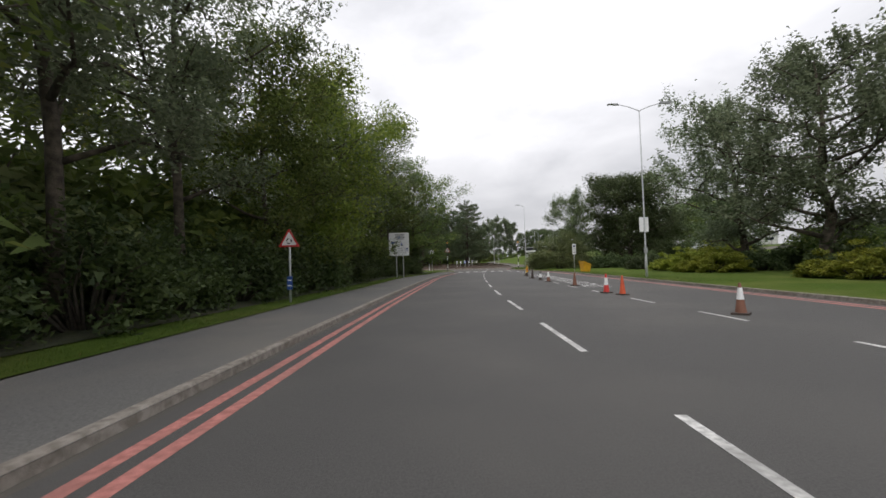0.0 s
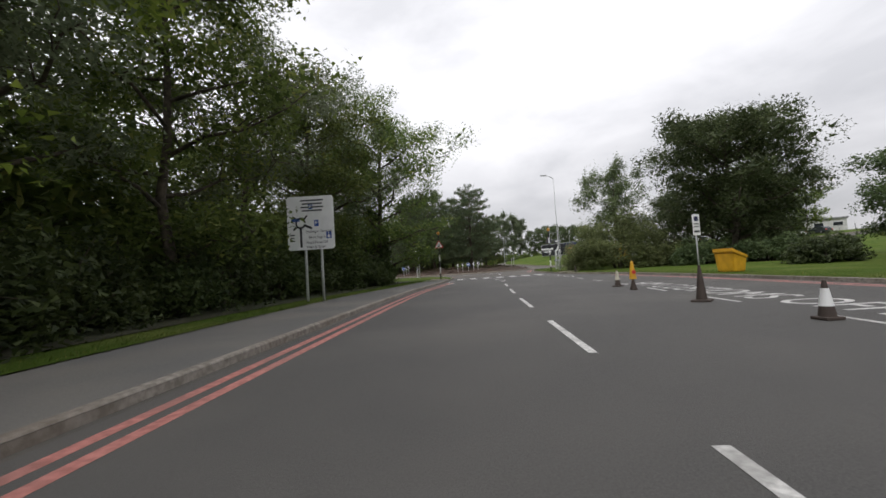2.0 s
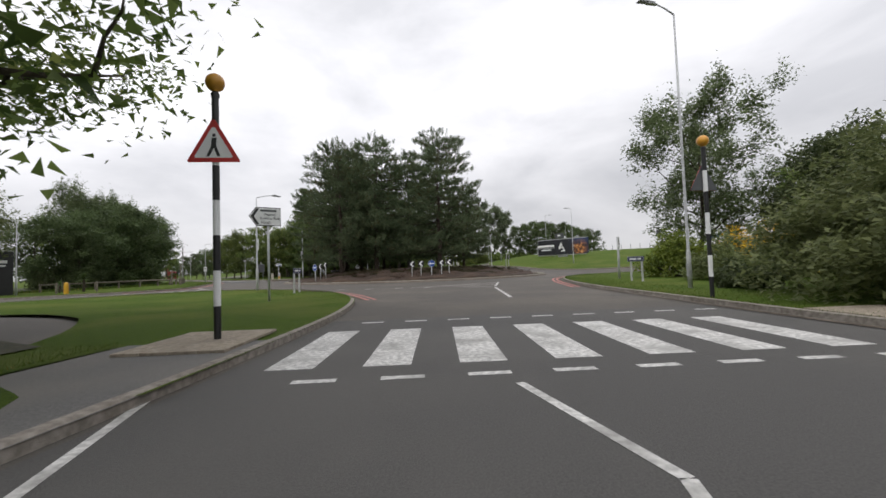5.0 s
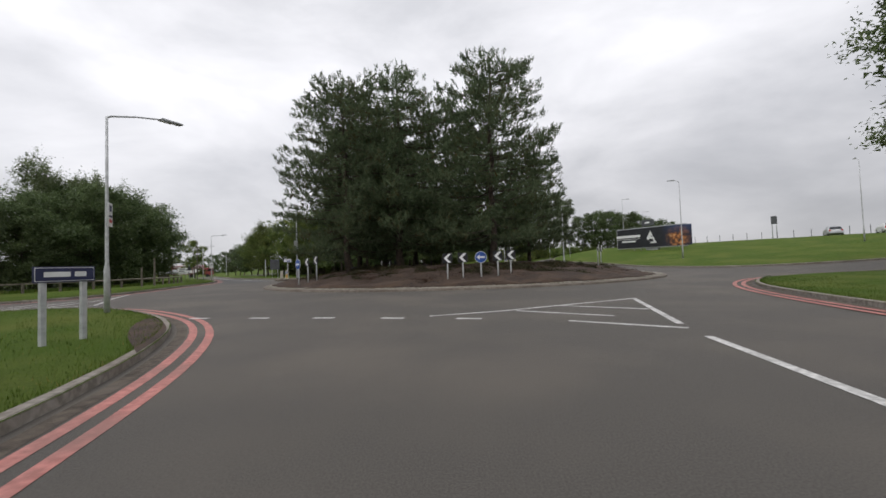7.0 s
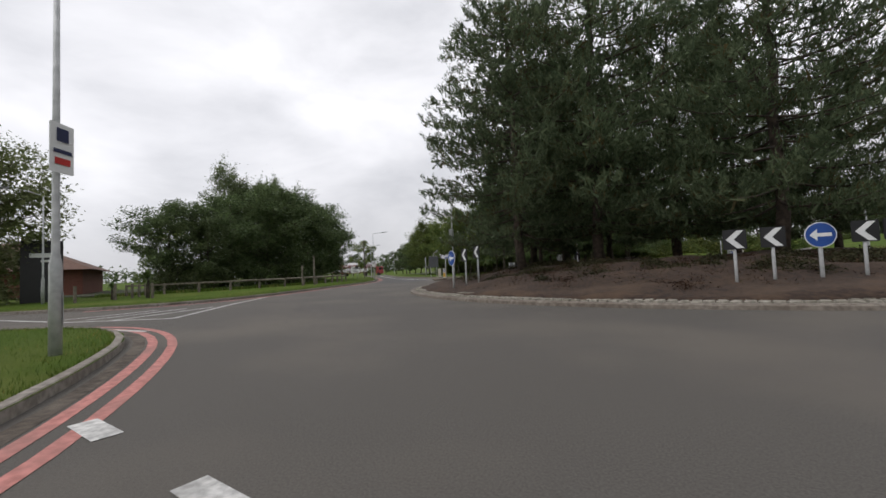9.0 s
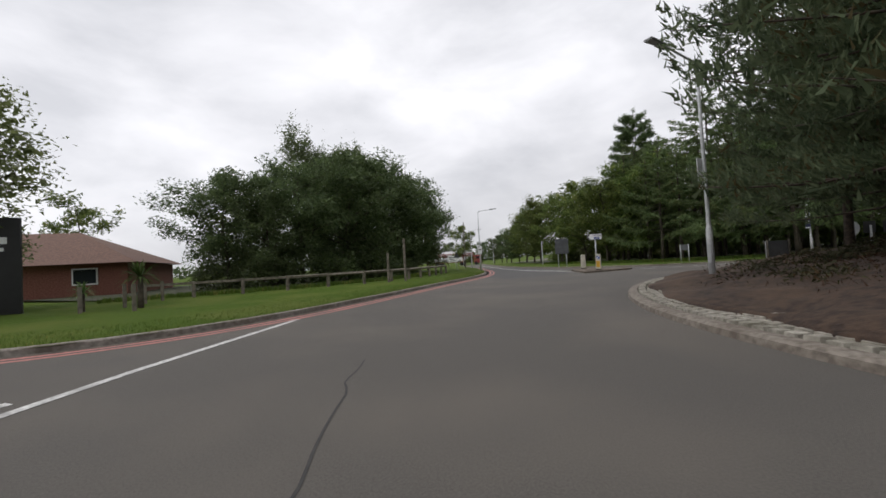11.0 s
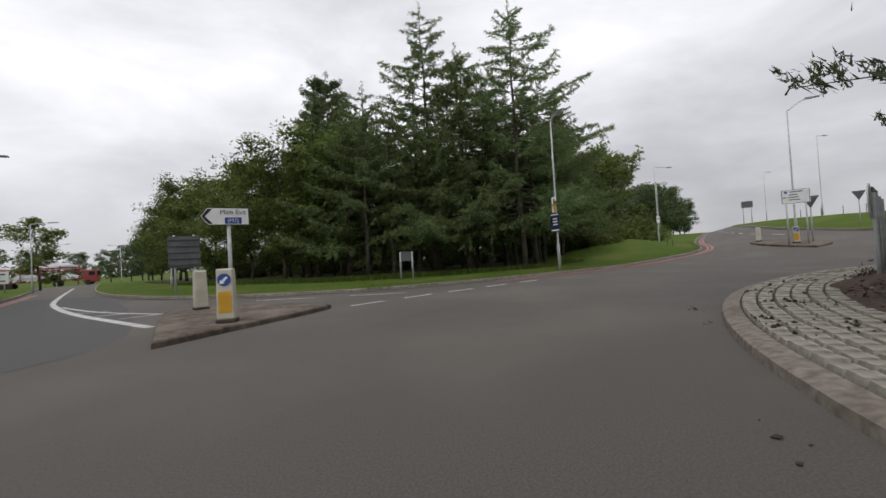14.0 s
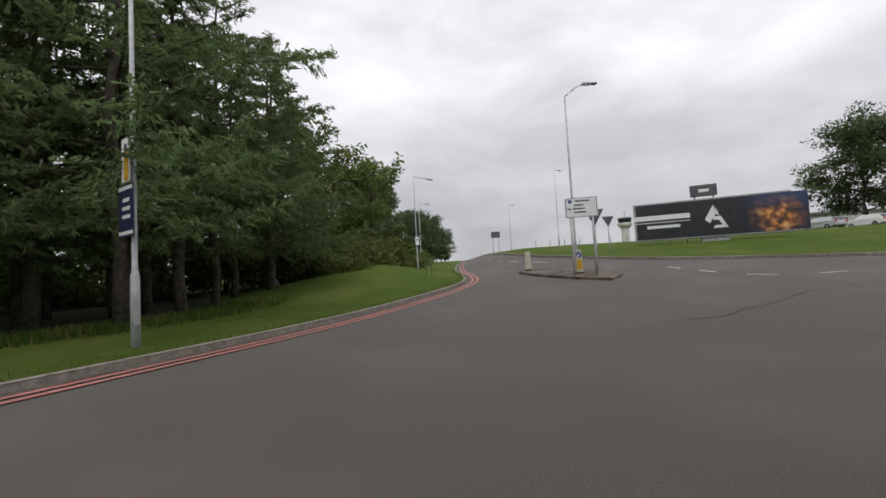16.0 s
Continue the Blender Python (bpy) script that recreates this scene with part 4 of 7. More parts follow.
for i, (x, y, k) in enumerate([(-10.2, -9, 0), (-9.8, -3, 1), (-9.9, 3.5, 0), (-9.3, 9.2, 3), (-10.0, 14.6, 3), (-9.2, 20.2, 0), (-8.9, 26.0, 2), (-9.2, 31.8, 3),
                               (-8.9, 37.6, 0), (-8.9, 43.6, 3), (-8.2, 49.5, 1), (-7.9, 54.6, 3)]):
    plant("roadside_tree", WOOD[k], x, y, ("airy tall grey-green tree leaning over the verge", "dark dense broadleaf tree at the wood's edge", "fresh green broadleaf tree beside the footway")[0 if k == 3 else 2 if k == 2 else 1],
          group="roadside wood", turn=rnd.uniform(0, 360), scale=rnd.uniform(0.94, 1.08))
plant("roadside_tree", CROSSING_TREE, -5.5, 59.5, "tall broad tree with an ivy-dark trunk by the crossing", group="roadside wood")
plant("ivy_mass", IVY, -5.5, 59.5, "dark ivy climbing the tree by the crossing", "ivy", names=("branchwork", "foliage"))
plant("roadside_tree", WOOD[0], -9.5, 61.0, "dark dense broadleaf tree at the wood's edge", group="roadside wood", turn=75, scale=0.95)
plant("roadside_tree", WOOD[1], -14.5, 63.5, "dark dense broadleaf tree at the wood's edge", group="roadside wood", turn=175, scale=0.9)
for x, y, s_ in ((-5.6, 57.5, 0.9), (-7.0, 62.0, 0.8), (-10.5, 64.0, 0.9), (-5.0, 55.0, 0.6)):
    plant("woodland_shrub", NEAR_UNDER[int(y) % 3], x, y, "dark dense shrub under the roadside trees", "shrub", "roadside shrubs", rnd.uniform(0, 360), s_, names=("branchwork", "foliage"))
for i in range(9):
    plant("woodland_tree", WOOD_FAR[i % 2], -17.5 + rnd.uniform(-1.5, 1.5), -6 + i * 7.6 + rnd.uniform(-1, 1), "dark broadleaf tree deep in the wood", group="roadside wood", turn=rnd.uniform(0, 360), scale=rnd.uniform(0.78, 0.95))
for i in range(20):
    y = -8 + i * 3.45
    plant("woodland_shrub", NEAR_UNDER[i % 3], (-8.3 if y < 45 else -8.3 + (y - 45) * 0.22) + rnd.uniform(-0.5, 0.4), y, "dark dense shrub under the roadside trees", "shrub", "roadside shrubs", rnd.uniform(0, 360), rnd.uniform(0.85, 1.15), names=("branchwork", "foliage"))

for i in range(15):
    y = -9 + i * 5.0
    plant("understorey_shrub", UNDER[i % 3], -13.4 + rnd.uniform(-0.8, 0.8), y, "tall dark shrub deep under the roadside trees", "shrub", "understorey", rnd.uniform(0, 360), rnd.uniform(1.9, 2.3), names=("branchwork", "foliage"))

# east side of the approach
OAK = broadleaf(31, 15.5, 6.4, 1.4, 60000, 0.20, LEAF_OAK, trunk_r=0.42, limbs=36, full=1)
EAST = [broadleaf(32, 13.2, 5.0, 1.6, 27000, 0.21, LEAF_GREY, airy=1.2, spiky=0.25, trunk_r=0.3, limbs=22), broadleaf(33, 11.5, 5.0, 1.2, 17000, 0.26, LEAF_OAK, limbs=16)]
FEATHER = broadleaf(34, 16.0, 5.2, 1.3, 28000, 0.21, LEAF_FEATHER, airy=0.3, spiky=0.7, limbs=21, full=1)
plant("oak_tree", OAK, 27.6, 62.0, "large dark round-headed oak tree", z=gz(27.6, 62.0), scale=0.96)
plant("small_leaved_tree", EAST[0], 23.4, 25.0, "grey-green many-stemmed tree on the grass", group="east trees", turn=40, scale=1.18)
plant("small_leaved_tree", EAST[0], 24.6, 34.5, "grey-green many-stemmed tree on the grass", group="east trees", turn=160, scale=1.1)
plant("broadleaf_tree", EAST[1], 24.5, 14.0, "dark green broadleaf tree behind the hedge", group="east trees", turn=95)
plant("small_leaved_tree", EAST[0], 25.5, 3.0, "grey-green many-stemmed tree on the grass", group="east trees", turn=250)
plant("broadleaf_tree", EAST[1], 38.0, 73.0, "dark green broadleaf tree behind the large shrub", group="east trees", turn=200, scale=0.95)
plant("broadleaf_tree", EAST[1], 40.0, 58.0, "dark green broadleaf tree behind the large shrub", group="east trees", turn=310, scale=0.82)
plant("feathery_tree", FEATHER, 28.3, 92.0, "tall feathery tree with upswept twigs", turn=20, scale=1.02)
plant("broadleaf_tree", EAST[1], 35.0, 86.0, "dark green broadleaf tree beside the feathery tree", group="east trees", turn=120, scale=0.95)
plant("broadleaf_tree", EAST[1], 44.0, 84.0, "dark green broadleaf tree on the grass corner", group="east trees", turn=20)
BIG_BUSH = shrub(41, 10.6, 6.3, 46000, 0.16, LEAF_DOME, True, 9.6)
plant("spreading_shrub", BIG_BUSH, 17.7, 65.0, "wide spreading shrub with tiers of dull green leaves", "shrub", names=("branchwork", "foliage"))
HEDGE = shrub(42, 7.5, 2.7, 16000, 0.19, LEAF_HEDGE, True, 4.0)
for x, y, s, a in ((22.0, 38.5, 0.95, 100), (20.8, 32.5, 0.85, 100), (26.0, 40.0, 1.2, 100), (20.2, 20.0, 0.8, 100), (19.6, 11.5, 0.9, 80)):
    plant("hedge_shrub", HEDGE, x, y, "bright yellow-green clipped shrub on the grass bank", "shrub", "yellow-green hedge", a, s, names=("branchwork", "foliage"))
for x, y, s in ((29.5, 31.0, 1.3), (30.0, 22.0, 1.25), (29.0, 12.0, 1.25), (32.5, 49.0, 1.2), (31.0, 2.0, 1.3)):
    plant("bank_shrub", UNDER[2], x, y, "dark dense shrub behind the hedge", "shrub", "bank shrubs", x * 30, s, names=("branchwork", "foliage"))
DARK_BUSH = shrub(43, 5.5, 2.4, 8500, 0.21, LEAF_OAK, False, 4.0)
for x, y, s, a in ((25.5, 33.0, 1.0, 0), (24.0, 24.5, 1.0, 80), (23.0, 48.0, 0.9, 30), (24.5, 66.5, 0.8, 10), (15.2, 70.5, 0.5, 70), (26.5, 57.0, 1.1, 0), (22.8, 59.5, 1.1, 40), (30.0, 60.0, 1.2, 100)):
    plant("dark_shrub", DARK_BUSH, x, y, "low dark green shrub under the trees", "shrub", "dark shrubs", a, s, names=("branchwork", "foliage"))
plant("leafy_bush", shrub(44, 4.2, 3.4, 8000, 0.19, LEAF_LIGHT), 19.6, 81.8, "rounded fresh green bush behind the name board", "shrub", names=("branchwork", "foliage"))
plant("leafy_bush", shrub(45, 5.0, 2.6, 8000, 0.17, LEAF_SHRUB), 19.5, 75.8, "trimmed dull green bush below yellow blossom", "shrub", names=("branchwork", "foliage"))
plant("blossom_bush", shrub(46, 4.6, 3.5, 5000, 0.15, FLOWER), 23.2, 79.6, "bush covered with yellow blossom", "shrub", names=("branchwork", "foliage"))

# the island's pines
PINES = [pine(51, 16.8, 5.0, 2.5, 37, 0.22, 5.8), pine(52, 16.0, 5.0, 2.3, 26, 0.26, 4.8), pine(53, 15.6, 5.0, 2.0, 33, 0.22, 5.4), pine(54, 16.5, 5.4, 4.2, 66, 0.18, 5.2)]
for x, y, k, s, a in ((-6.2, 102.3, 0, 0.93, 0), (4.7, 102.0, 0, 0.97, 130), (-2.4, 102.9, 2, 1.02, 40), (1.2, 105.4, 1, 0.90, 200), (8.0, 106.8, 1, 0.62, 90), (-5.6, 111.8, 3, 1.0, 300),
                     (-6.8, 107.0, 2, 0.84, 10), (-7.7, 112.7, 3, 0.60, 120), (4.9, 112.2, 1, 0.82, 60), (-2.7, 113.4, 1, 0.8, 150)):
    plant("pine_tree", PINES[k], x, y, "dark dense pine tree on the island's soil mound", group="island pines", turn=a, scale=s, z=mound_z(x, y) - 0.1)

# the conifer wood to the north
LARCH = [larch(61, 20.6, 7.0, 3.0, 27, 0.215, boughs=4.6), larch(62, 18.0, 6.8, 2.6, 21, 0.24, boughs=4.2), larch(63, 15.0, 6.0, 2.8, 20, 0.25, boughs=4.2)]
NEAR_LARCH = larch(68, 18.6, 7.2, 3.2, 37, 0.18, boughs=4.6)
THIN_LARCH = larch(69, 13.5, 2.3, 6.0, 8, 0.34, boughs=1.8)
DOME_FIR = larch(66, 20.5, 5.6, 2.5, 36, 0.36, LEAF_OAK, True, 4.2)
plant("fir_tree", DOME_FIR, -25.3, 155.6, "dense dark dome-headed conifer rising above the wood", scale=1.06)
NORTH_LEAF = broadleaf(64, 14.5, 4.8, 1.2, 15000, 0.26, LEAF_WOOD, limbs=17)
BELT_LEAF = broadleaf(74, 14.5, 4.9, 0.8, 5000, 0.44, LEAF_OAK, limbs=14)
for x, y, k, s, a in ((-14.6, 139.6, 0, 0.93, 0), (-8.6, 137.6, 3, 0.98, 70), (-6.0, 142.0, 3, 0.79, 20), (-12.2, 138.0, 2, 1.0, 160), (-19.2, 138.4, 2, 0.86, 230), (-11.5, 144.0, 1, 1.0, 200),
                     (-3.0, 148.0, 2, 1.0, 300), (-22.5, 143.0, 1, 0.8, 45), (-17.0, 147.0, 2, 1.05, 100), (-8.0, 149.0, 2, 1.1, 10), (-1.0, 154.0, 2, 0.95, 250)):
    plant("larch_tree", (LARCH + [NEAR_LARCH])[k], x, y, "tall dark conifer with drooping boughs and bare lower trunk", group="conifer wood", turn=a, scale=s)
trng = random.Random(21)
for i in range(22):
    x = -27.5 + i * 1.15 + trng.uniform(-0.5, 0.5)
    plant("thin_conifer", THIN_LARCH, x, 138.2 + trng.uniform(0, 6.5) + max(0, x + 8) * 0.75 + max(0, -21 - x) * 0.9, "slender conifer with a long bare trunk", group="conifer wood", turn=trng.uniform(0, 360), scale=trng.uniform(0.75, 1.05))
for x, y, s, a in ((-25.5, 140.5, 0.74, 0), (-30.0, 145.5, 0.76, 60), (-35.5, 150.5, 0.76, 120), (-42.5, 158.0, 0.84, 200), (-21.5, 141.3, 0.86, 300), (-48.0, 166.0, 0.85, 20), (-54.0, 174.0, 0.85, 90), (1.5, 159.5, 0.55, 50), (6.5, 166.0, 0.50, 80), (13.0, 174.0, 0.55, 120)):
    plant("broadleaf_tree", NORTH_LEAF, x, y, "dark broadleaf tree at the edge of the conifer wood", group="conifer wood", turn=a, scale=s)
for i in range(12):
    plant("woodland_tree", WOOD_FAR[i % 2], -38 + i * 4.4 + rnd.uniform(-1, 1), 160 + rnd.uniform(-4, 4) + abs(i - 6) * 0.8, "dark tree deep in the conifer wood", group="conifer wood", turn=rnd.uniform(0, 360), scale=rnd.uniform(0.85, 1.1))
for i in range(11):
    plant("woodland_shrub", UNDER[i % 3], -37 + i * 4.0, 151.0 + rnd.uniform(-1.5, 1.5) + abs(i - 7) * 0.9, "dark shrub deep in the conifer wood", "shrub", "conifer wood shrubs", rnd.uniform(0, 360), rnd.uniform(0.95, 1.3), names=("branchwork", "foliage"))
HILL_BUSH = shrub(65, 7.0, 4.2, 8000, 0.28, LEAF_WOOD)
for x, y, s in ((1.0, 148.5, 0.7), (4.2, 153.0, 0.9), (8.0, 158.5, 1.0), (12.5, 164.5, 1.05), (17.5, 171.5, 0.95), (23.5, 180.0, 0.85), (30.5, 190.0, 0.75), (38.0, 200.5, 0.7)):
    plant("hillside_bush", HILL_BUSH, x, y, "dark rounded bush beside the climbing road", "shrub", "hillside bushes", rnd.uniform(0, 360), s, names=("branchwork", "foliage"))
POPLAR = broadleaf(67, 21.0, 4.2, 1.5, 9000, 0.52, LEAF_GREY, airy=0.3, spiky=0.6, limbs=16)
for x, y, s in ((23.0, 199.0, 1.05), (27.5, 203.0, 1.02), (32.0, 207.0, 0.97), (17.0, 190.0, 0.9)):
    plant("poplar_tree", POPLAR, x, y, "tall pale green tree with upswept boughs on the hill", group="hill poplars", turn=rnd.uniform(0, 360), scale=s)
for x, y, s in ((46, 219, 0.92), (51, 226, 0.98), (57, 234, 1.0), (64, 243, 1.0), (72, 252, 1.0), (80, 263, 0.98), (89, 273, 0.95), (40, 214, 0.85), (98, 284, 0.92)):
    plant("woodland_tree", BELT_LEAF, x, y, "dark tree beside the climbing road", group="hill trees", turn=rnd.uniform(0, 360), scale=s * 1.15)

# the west side
WEST = [broadleaf(71, 13.5, 5.0, 1.0, 19000, 0.23, LEAF_OAK, limbs=20, full=1), broadleaf(72, 12.5, 4.8, 0.8, 19000, 0.23, LEAF_OAK, limbs=20, full=1)]
ROUND = broadleaf(73, 10.4, 4.9, 0.6, 36000, 0.19, LEAF_DOME, limbs=28, full=1)
plant("round_tree", ROUND, -36.6, 88.4, "dense round-headed green tree by the building", scale=1.02, z=-0.6)
for x, y, k, s, a in ((-41.0, 104.0, 1, 0.72, 0), (-38.5, 108.5, 0, 0.76, 60), (-39.5, 114.0, 1, 0.98, 110), (-42.0, 119.5, 0, 0.95, 150), (-44.5, 124.5, 1, 1.0, 200), (-46.8, 129.5, 0, 0.95, 90), (-49.0, 135.0, 1, 0.72, 30), (-37.6, 105.2, 1, 0.58, 260)):
    plant("broadleaf_tree", WEST[k], x, y, "dark green broadleaf tree behind the timber rail", group="west trees", turn=a, scale=s)
for x, y, s, a in ((-44.8, 115.0, 0.87, 0), (-46.5, 118.0, 0.84, 120)):
    plant("feathery_tree", FEATHER, x, y, "tall feathery tree rising behind the others", group="west trees", turn=a, scale=s)
for i in range(9):
    plant("woodland_tree", WOOD_FAR[i % 2], -62 + rnd.uniform(-4, 4), 60 + i * 13, "dark tree in a distant belt", group="west belt", turn=rnd.uniform(0, 360), scale=rnd.uniform(0.5, 0.72))
for x, y, s in ((-58, 178, 0.7), (-66, 188, 0.7), (-74, 199, 0.64), (-80, 206, 0.66), (-86, 211, 0.62), (-93, 214, 0.58), (-100, 213, 0.55), (-106, 210, 0.62), (-112, 205, 0.66), (-118, 199, 0.66), (-122, 191, 0.7), (-124, 182, 0.7)):
    plant("woodland_tree", BELT_LEAF, x, y, "dark tree in a distant belt", group="west belt", turn=rnd.uniform(0, 360), scale=s)
plant("broadleaf_tree", EAST[1], 84.0, 140.0, "dark green broadleaf tree beyond the billboard", group="bank trees", turn=70, scale=1.6)
plant("broadleaf_tree", EAST[1], 87.0, 133.0, "dark green broadleaf tree beyond the billboard", group="bank trees", turn=160, scale=1.45)
for x, y, s in ((69.5, 121.5, 1.2), (75, 117, 1.35), (66, 112, 0.95), (72, 106, 0.9)):
    plant("woodland_tree", WOOD_FAR[0], x, y, "dark green tree beyond the billboard bank", group="bank trees", turn=rnd.uniform(0, 360), scale=s * 0.8)


def far_woods():
    """One belt of far trees all round, too far to count."""
    rng = np.random.default_rng(5)
    pts = []
    for a in np.linspace(0, 2 * math.pi, 420):
        r = rng.uniform(290, 360)
        c = np.array([r * math.cos(a), 100 + r * math.sin(a), 0])
        if 20 < math.degrees(a) < 62:
            continue
        h = rng.uniform(7, 12)
        p = rng.normal(size=(70, 3)) * np.array([3.4, 3.4, h * 0.25])
        p[:, 2] = np.abs(p[:, 2]) + rng.uniform(0, h * 0.6, 70)
        p[:, 2] += gz(c[0], c[1])
        pts.append(p + c * np.array([1, 1, 0]))
    return leaves_mesh("far_woods", np.concatenate(pts), 2.2, rng, LEAF_OAK, 0.2, 0.7, None)


tagged(new("far_woods", far_woods()), "far belt of dark trees along the horizon", "woods", kind="stuff")

setting("woodland_floor_north", loft("woodland_floor_north", [(-60, 176), (-46, 159), (-36, 147), (-28, 140), (-21, 135.5), (-13, 135.5), (-7.5, 137.5), (-3, 142.5), (0, 148.5)], [(-48, 190), (-35, 180), (-28, 172), (-20, 168), (-14, 166), (-8, 165), (-2, 164), (4, 164), (8, 166)], 60, 10, 0.22, LITTER, bumps(0.08)), "dark needle-littered ground under the conifers", "ground")
for x, y, s_ in ((3.4, 119.2, 0.42), (6.0, 118.6, 0.36)):
    plant("dark_shrub", DARK_BUSH, x, y, "low dark clipped bush on the island", "shrub", "dark shrubs", 20, s_, z=mound_z(x, y) - 0.05, names=("branchwork", "foliage"))


def tufts(name, lines, per_metre, width, label, size=0.075, lift=0.13):
    """Blades of grass beside the kerbs."""
    rng = np.random.default_rng(9)
    pts = []
    for line, side in lines:
        p = np.array(line, float)
        n = int(np.linalg.norm(np.diff(p, axis=0), axis=1).sum() * per_metre)
        c = resample(line, n)
        t = np.gradient(c, axis=0)
        t /= np.linalg.norm(t, axis=1)[:, None]
        o = 0.16 + width * rng.uniform(0, 1, n) ** 2.2
        q = c + np.stack([t[:, 1], -t[:, 0]], 1) * (side * o)[:, None]
        pts.append(np.column_stack([q, hgt(q[:, 0], q[:, 1]) + lift]))
    me = leaves_mesh(name, np.concatenate(pts), size, rng, GRASS_BLADE, 0.0, 0.2, np.array([0, 0, 2.5]))
    return tagged(new(name, me), label, "grass", kind="stuff")


tufts("grass_tufts", ((GRASS_LINE, -1), (KERB_SOUTHWEST[7:15], -1), (KERB_EAST[2:13], 1), (KERB_NORTH[3:11], 1), (KERB_WEST[3:11], 1)), 260, 2.6, "tufts of longer grass along the kerbs")
WOOD_EDGE = [(-60, 176), (-46, 159), (-36, 147), (-28, 140), (-21, 135.5), (-13, 135.5), (-7.5, 137.5), (-3, 142.5), (0, 148.5)]
tufts("rough_grass", ((WOOD_EDGE[2:], 1), (WOOD_EDGE[2:], -1), ([(-36.5, 96.0), (-33.0, 105.0), (-32.5, 110.0), (-34.5, 116.0), (-39.0, 124.0)], 1)), 170, 1.3, "rough long grass along the edge of the wood", 0.26, 0.24)

# ---- street furniture ----


def street_lamp(x, y, H, turn, arm=1.6, label="tall grey steel street lamp with one arm", z=None, double=False, slope=0.35, head=0.75):
    """turn: the way the arm points, degrees from east."""
    ob = thing("street_lamp", x, y, turn, label, "street lamp", "street lamps", z)
    part("column", tube("column", [(0, 0, -0.1), (0, 0, 1.45), (0, 0, 1.62), (0, 0, H * 0.6), (0, 0, H)], [0.083, 0.083, 0.053, 0.046, 0.036], GALV), None, ob)
    part("base_door", box(0.012, 0.10, 0.5, 0.082, 0, 0.55, 0.003), GREY_PAINT, ob)
    for s in ((1, -1) if double else (1,)):
        part("arm", tube("arm", [(0, 0, H - 0.03), (0.12 * s, 0, H + 0.05), (arm * 0.5 * s, 0, H + slope * 0.6), (arm * s, 0, H + slope)], [0.035, 0.032, 0.028, 0.026], GALV, 8), None, ob)
        bm = bmesh.new()
        bmesh.ops.create_cube(bm, size=1.0)
        for q in bm.verts:
            f = q.co.x + 0.5
            q.co = Vector(((arm + (q.co.x + 0.42) * head) * s, q.co.y * (0.13 + 0.12 * f), H + slope + q.co.z * (0.10 - 0.04 * f) + 0.01))
        bmesh.ops.bevel(bm, geom=bm.edges[:], offset=0.02, segments=2, affect="EDGES")
        h = part("lamp_head", bm, GREY_PAINT, ob, "grey lamp head")
        part("lens", box(head * 0.6, 0.15, 0.02, (arm + 0.12 * head) * s, 0, H + slope - 0.06, 0.004), LAMP_LENS, h)
    return ob


def plate(parent, w, h, z, mat, face=None, y=-0.075, x=0.0, name="sign_plate", label="", bars=(), border=None, turn=0.0):
    """A thin plate on a post, with bars of unreadable writing. bars: (x, z, w, h, material)."""
    ob = part(name, moved(slab(name, round_rect(w, h, min(w, h) * 0.06), 0.015, mat), x, y, z), None, parent, label)
    if border:
        part("border", moved(slab("border", round_rect(w * 0.96, h * 0.96, min(w, h) * 0.05), 0.003, border), x, y - 0.003, z), None, ob)
        part("field", moved(slab("field", round_rect(w * 0.92, h * 0.92, min(w, h) * 0.05), 0.003, face or mat), x, y - 0.006, z), None, ob)
    for bx, bz, bw, bh, bmat in bars:
        part("lettering_bar", moved(slab("lettering_bar", [(-bw / 2, -bh / 2), (bw / 2, -bh / 2), (bw / 2, bh / 2), (-bw / 2, bh / 2)], 0.003, bmat), x + bx, y - 0.010, z + bz), None, ob)
    return ob


def post(parent, x, H, r=0.038, mat=None, y=0.0):
    return part("post", tube("post", [(x, y, -0.15), (x, y, H * 0.5), (x, y, H)], [r, r, r], mat or GALV, 10), None, parent)


def sign_back(parent, w, h, z, y=0.0):
    part("sign_back", moved(slab("sign_back", round_rect(w, h, 0.05), 0.015, SIGN_BACK), 0, y, z), None, parent)


# lamps
lampa = street_lamp(13.5, 28.0, 11.6, 180, 1.5, "tall steel street lamp with two arms", double=True, slope=0.5)
plate(lampa, 0.62, 1.0, 3.7, WHITE, y=-0.09, bars=((0, 0.25, 0.4, 0.1, SIGN_BACK), (0, 0.05, 0.4, 0.06, SIGN_BACK), (0, -0.2, 0.3, 0.06, SIGN_BACK)))
part("control_box", box(0.2, 0.18, 0.35, 0, 0, 1.75, 0.02), GREY_PAINT, lampa)
street_lamp(13.5, 71.2, 10.9, 190, 0.9)
lampd = street_lamp(-8.0, 83.7, 6.35, 72, 1.75, slope=0.45)
lamp_plate = plate(lampd, 0.4, 0.75, 3.2, WHITE, y=-0.09, bars=((0, 0.2, 0.2, 0.2, NAVY), (0, -0.05, 0.3, 0.06, NAVY), (0, -0.2, 0.26, 0.1, RED)))
lamp_plate.matrix_basis = pose(0, 0, 0, 0, 0, 47)
street_lamp(26.5, 119.5, 8.7, 150, 0.5, slope=0.25)
lampf = street_lamp(-11.2, 104.2, 6.0, 250, 1.5, z=mound_z(-11.2, 104.2) - 0.05, slope=0.2)
plate(lampf, 0.4, 0.85, 3.0, WHITE, y=-0.09, bars=((0, 0.25, 0.18, 0.18, NAVY), (0, 0.0, 0.3, 0.06, NAVY), (0, -0.2, 0.28, 0.12, RED)))
lampg = street_lamp(-35.4, 128.5, 6.6, 20, 1.4, slope=0.15)
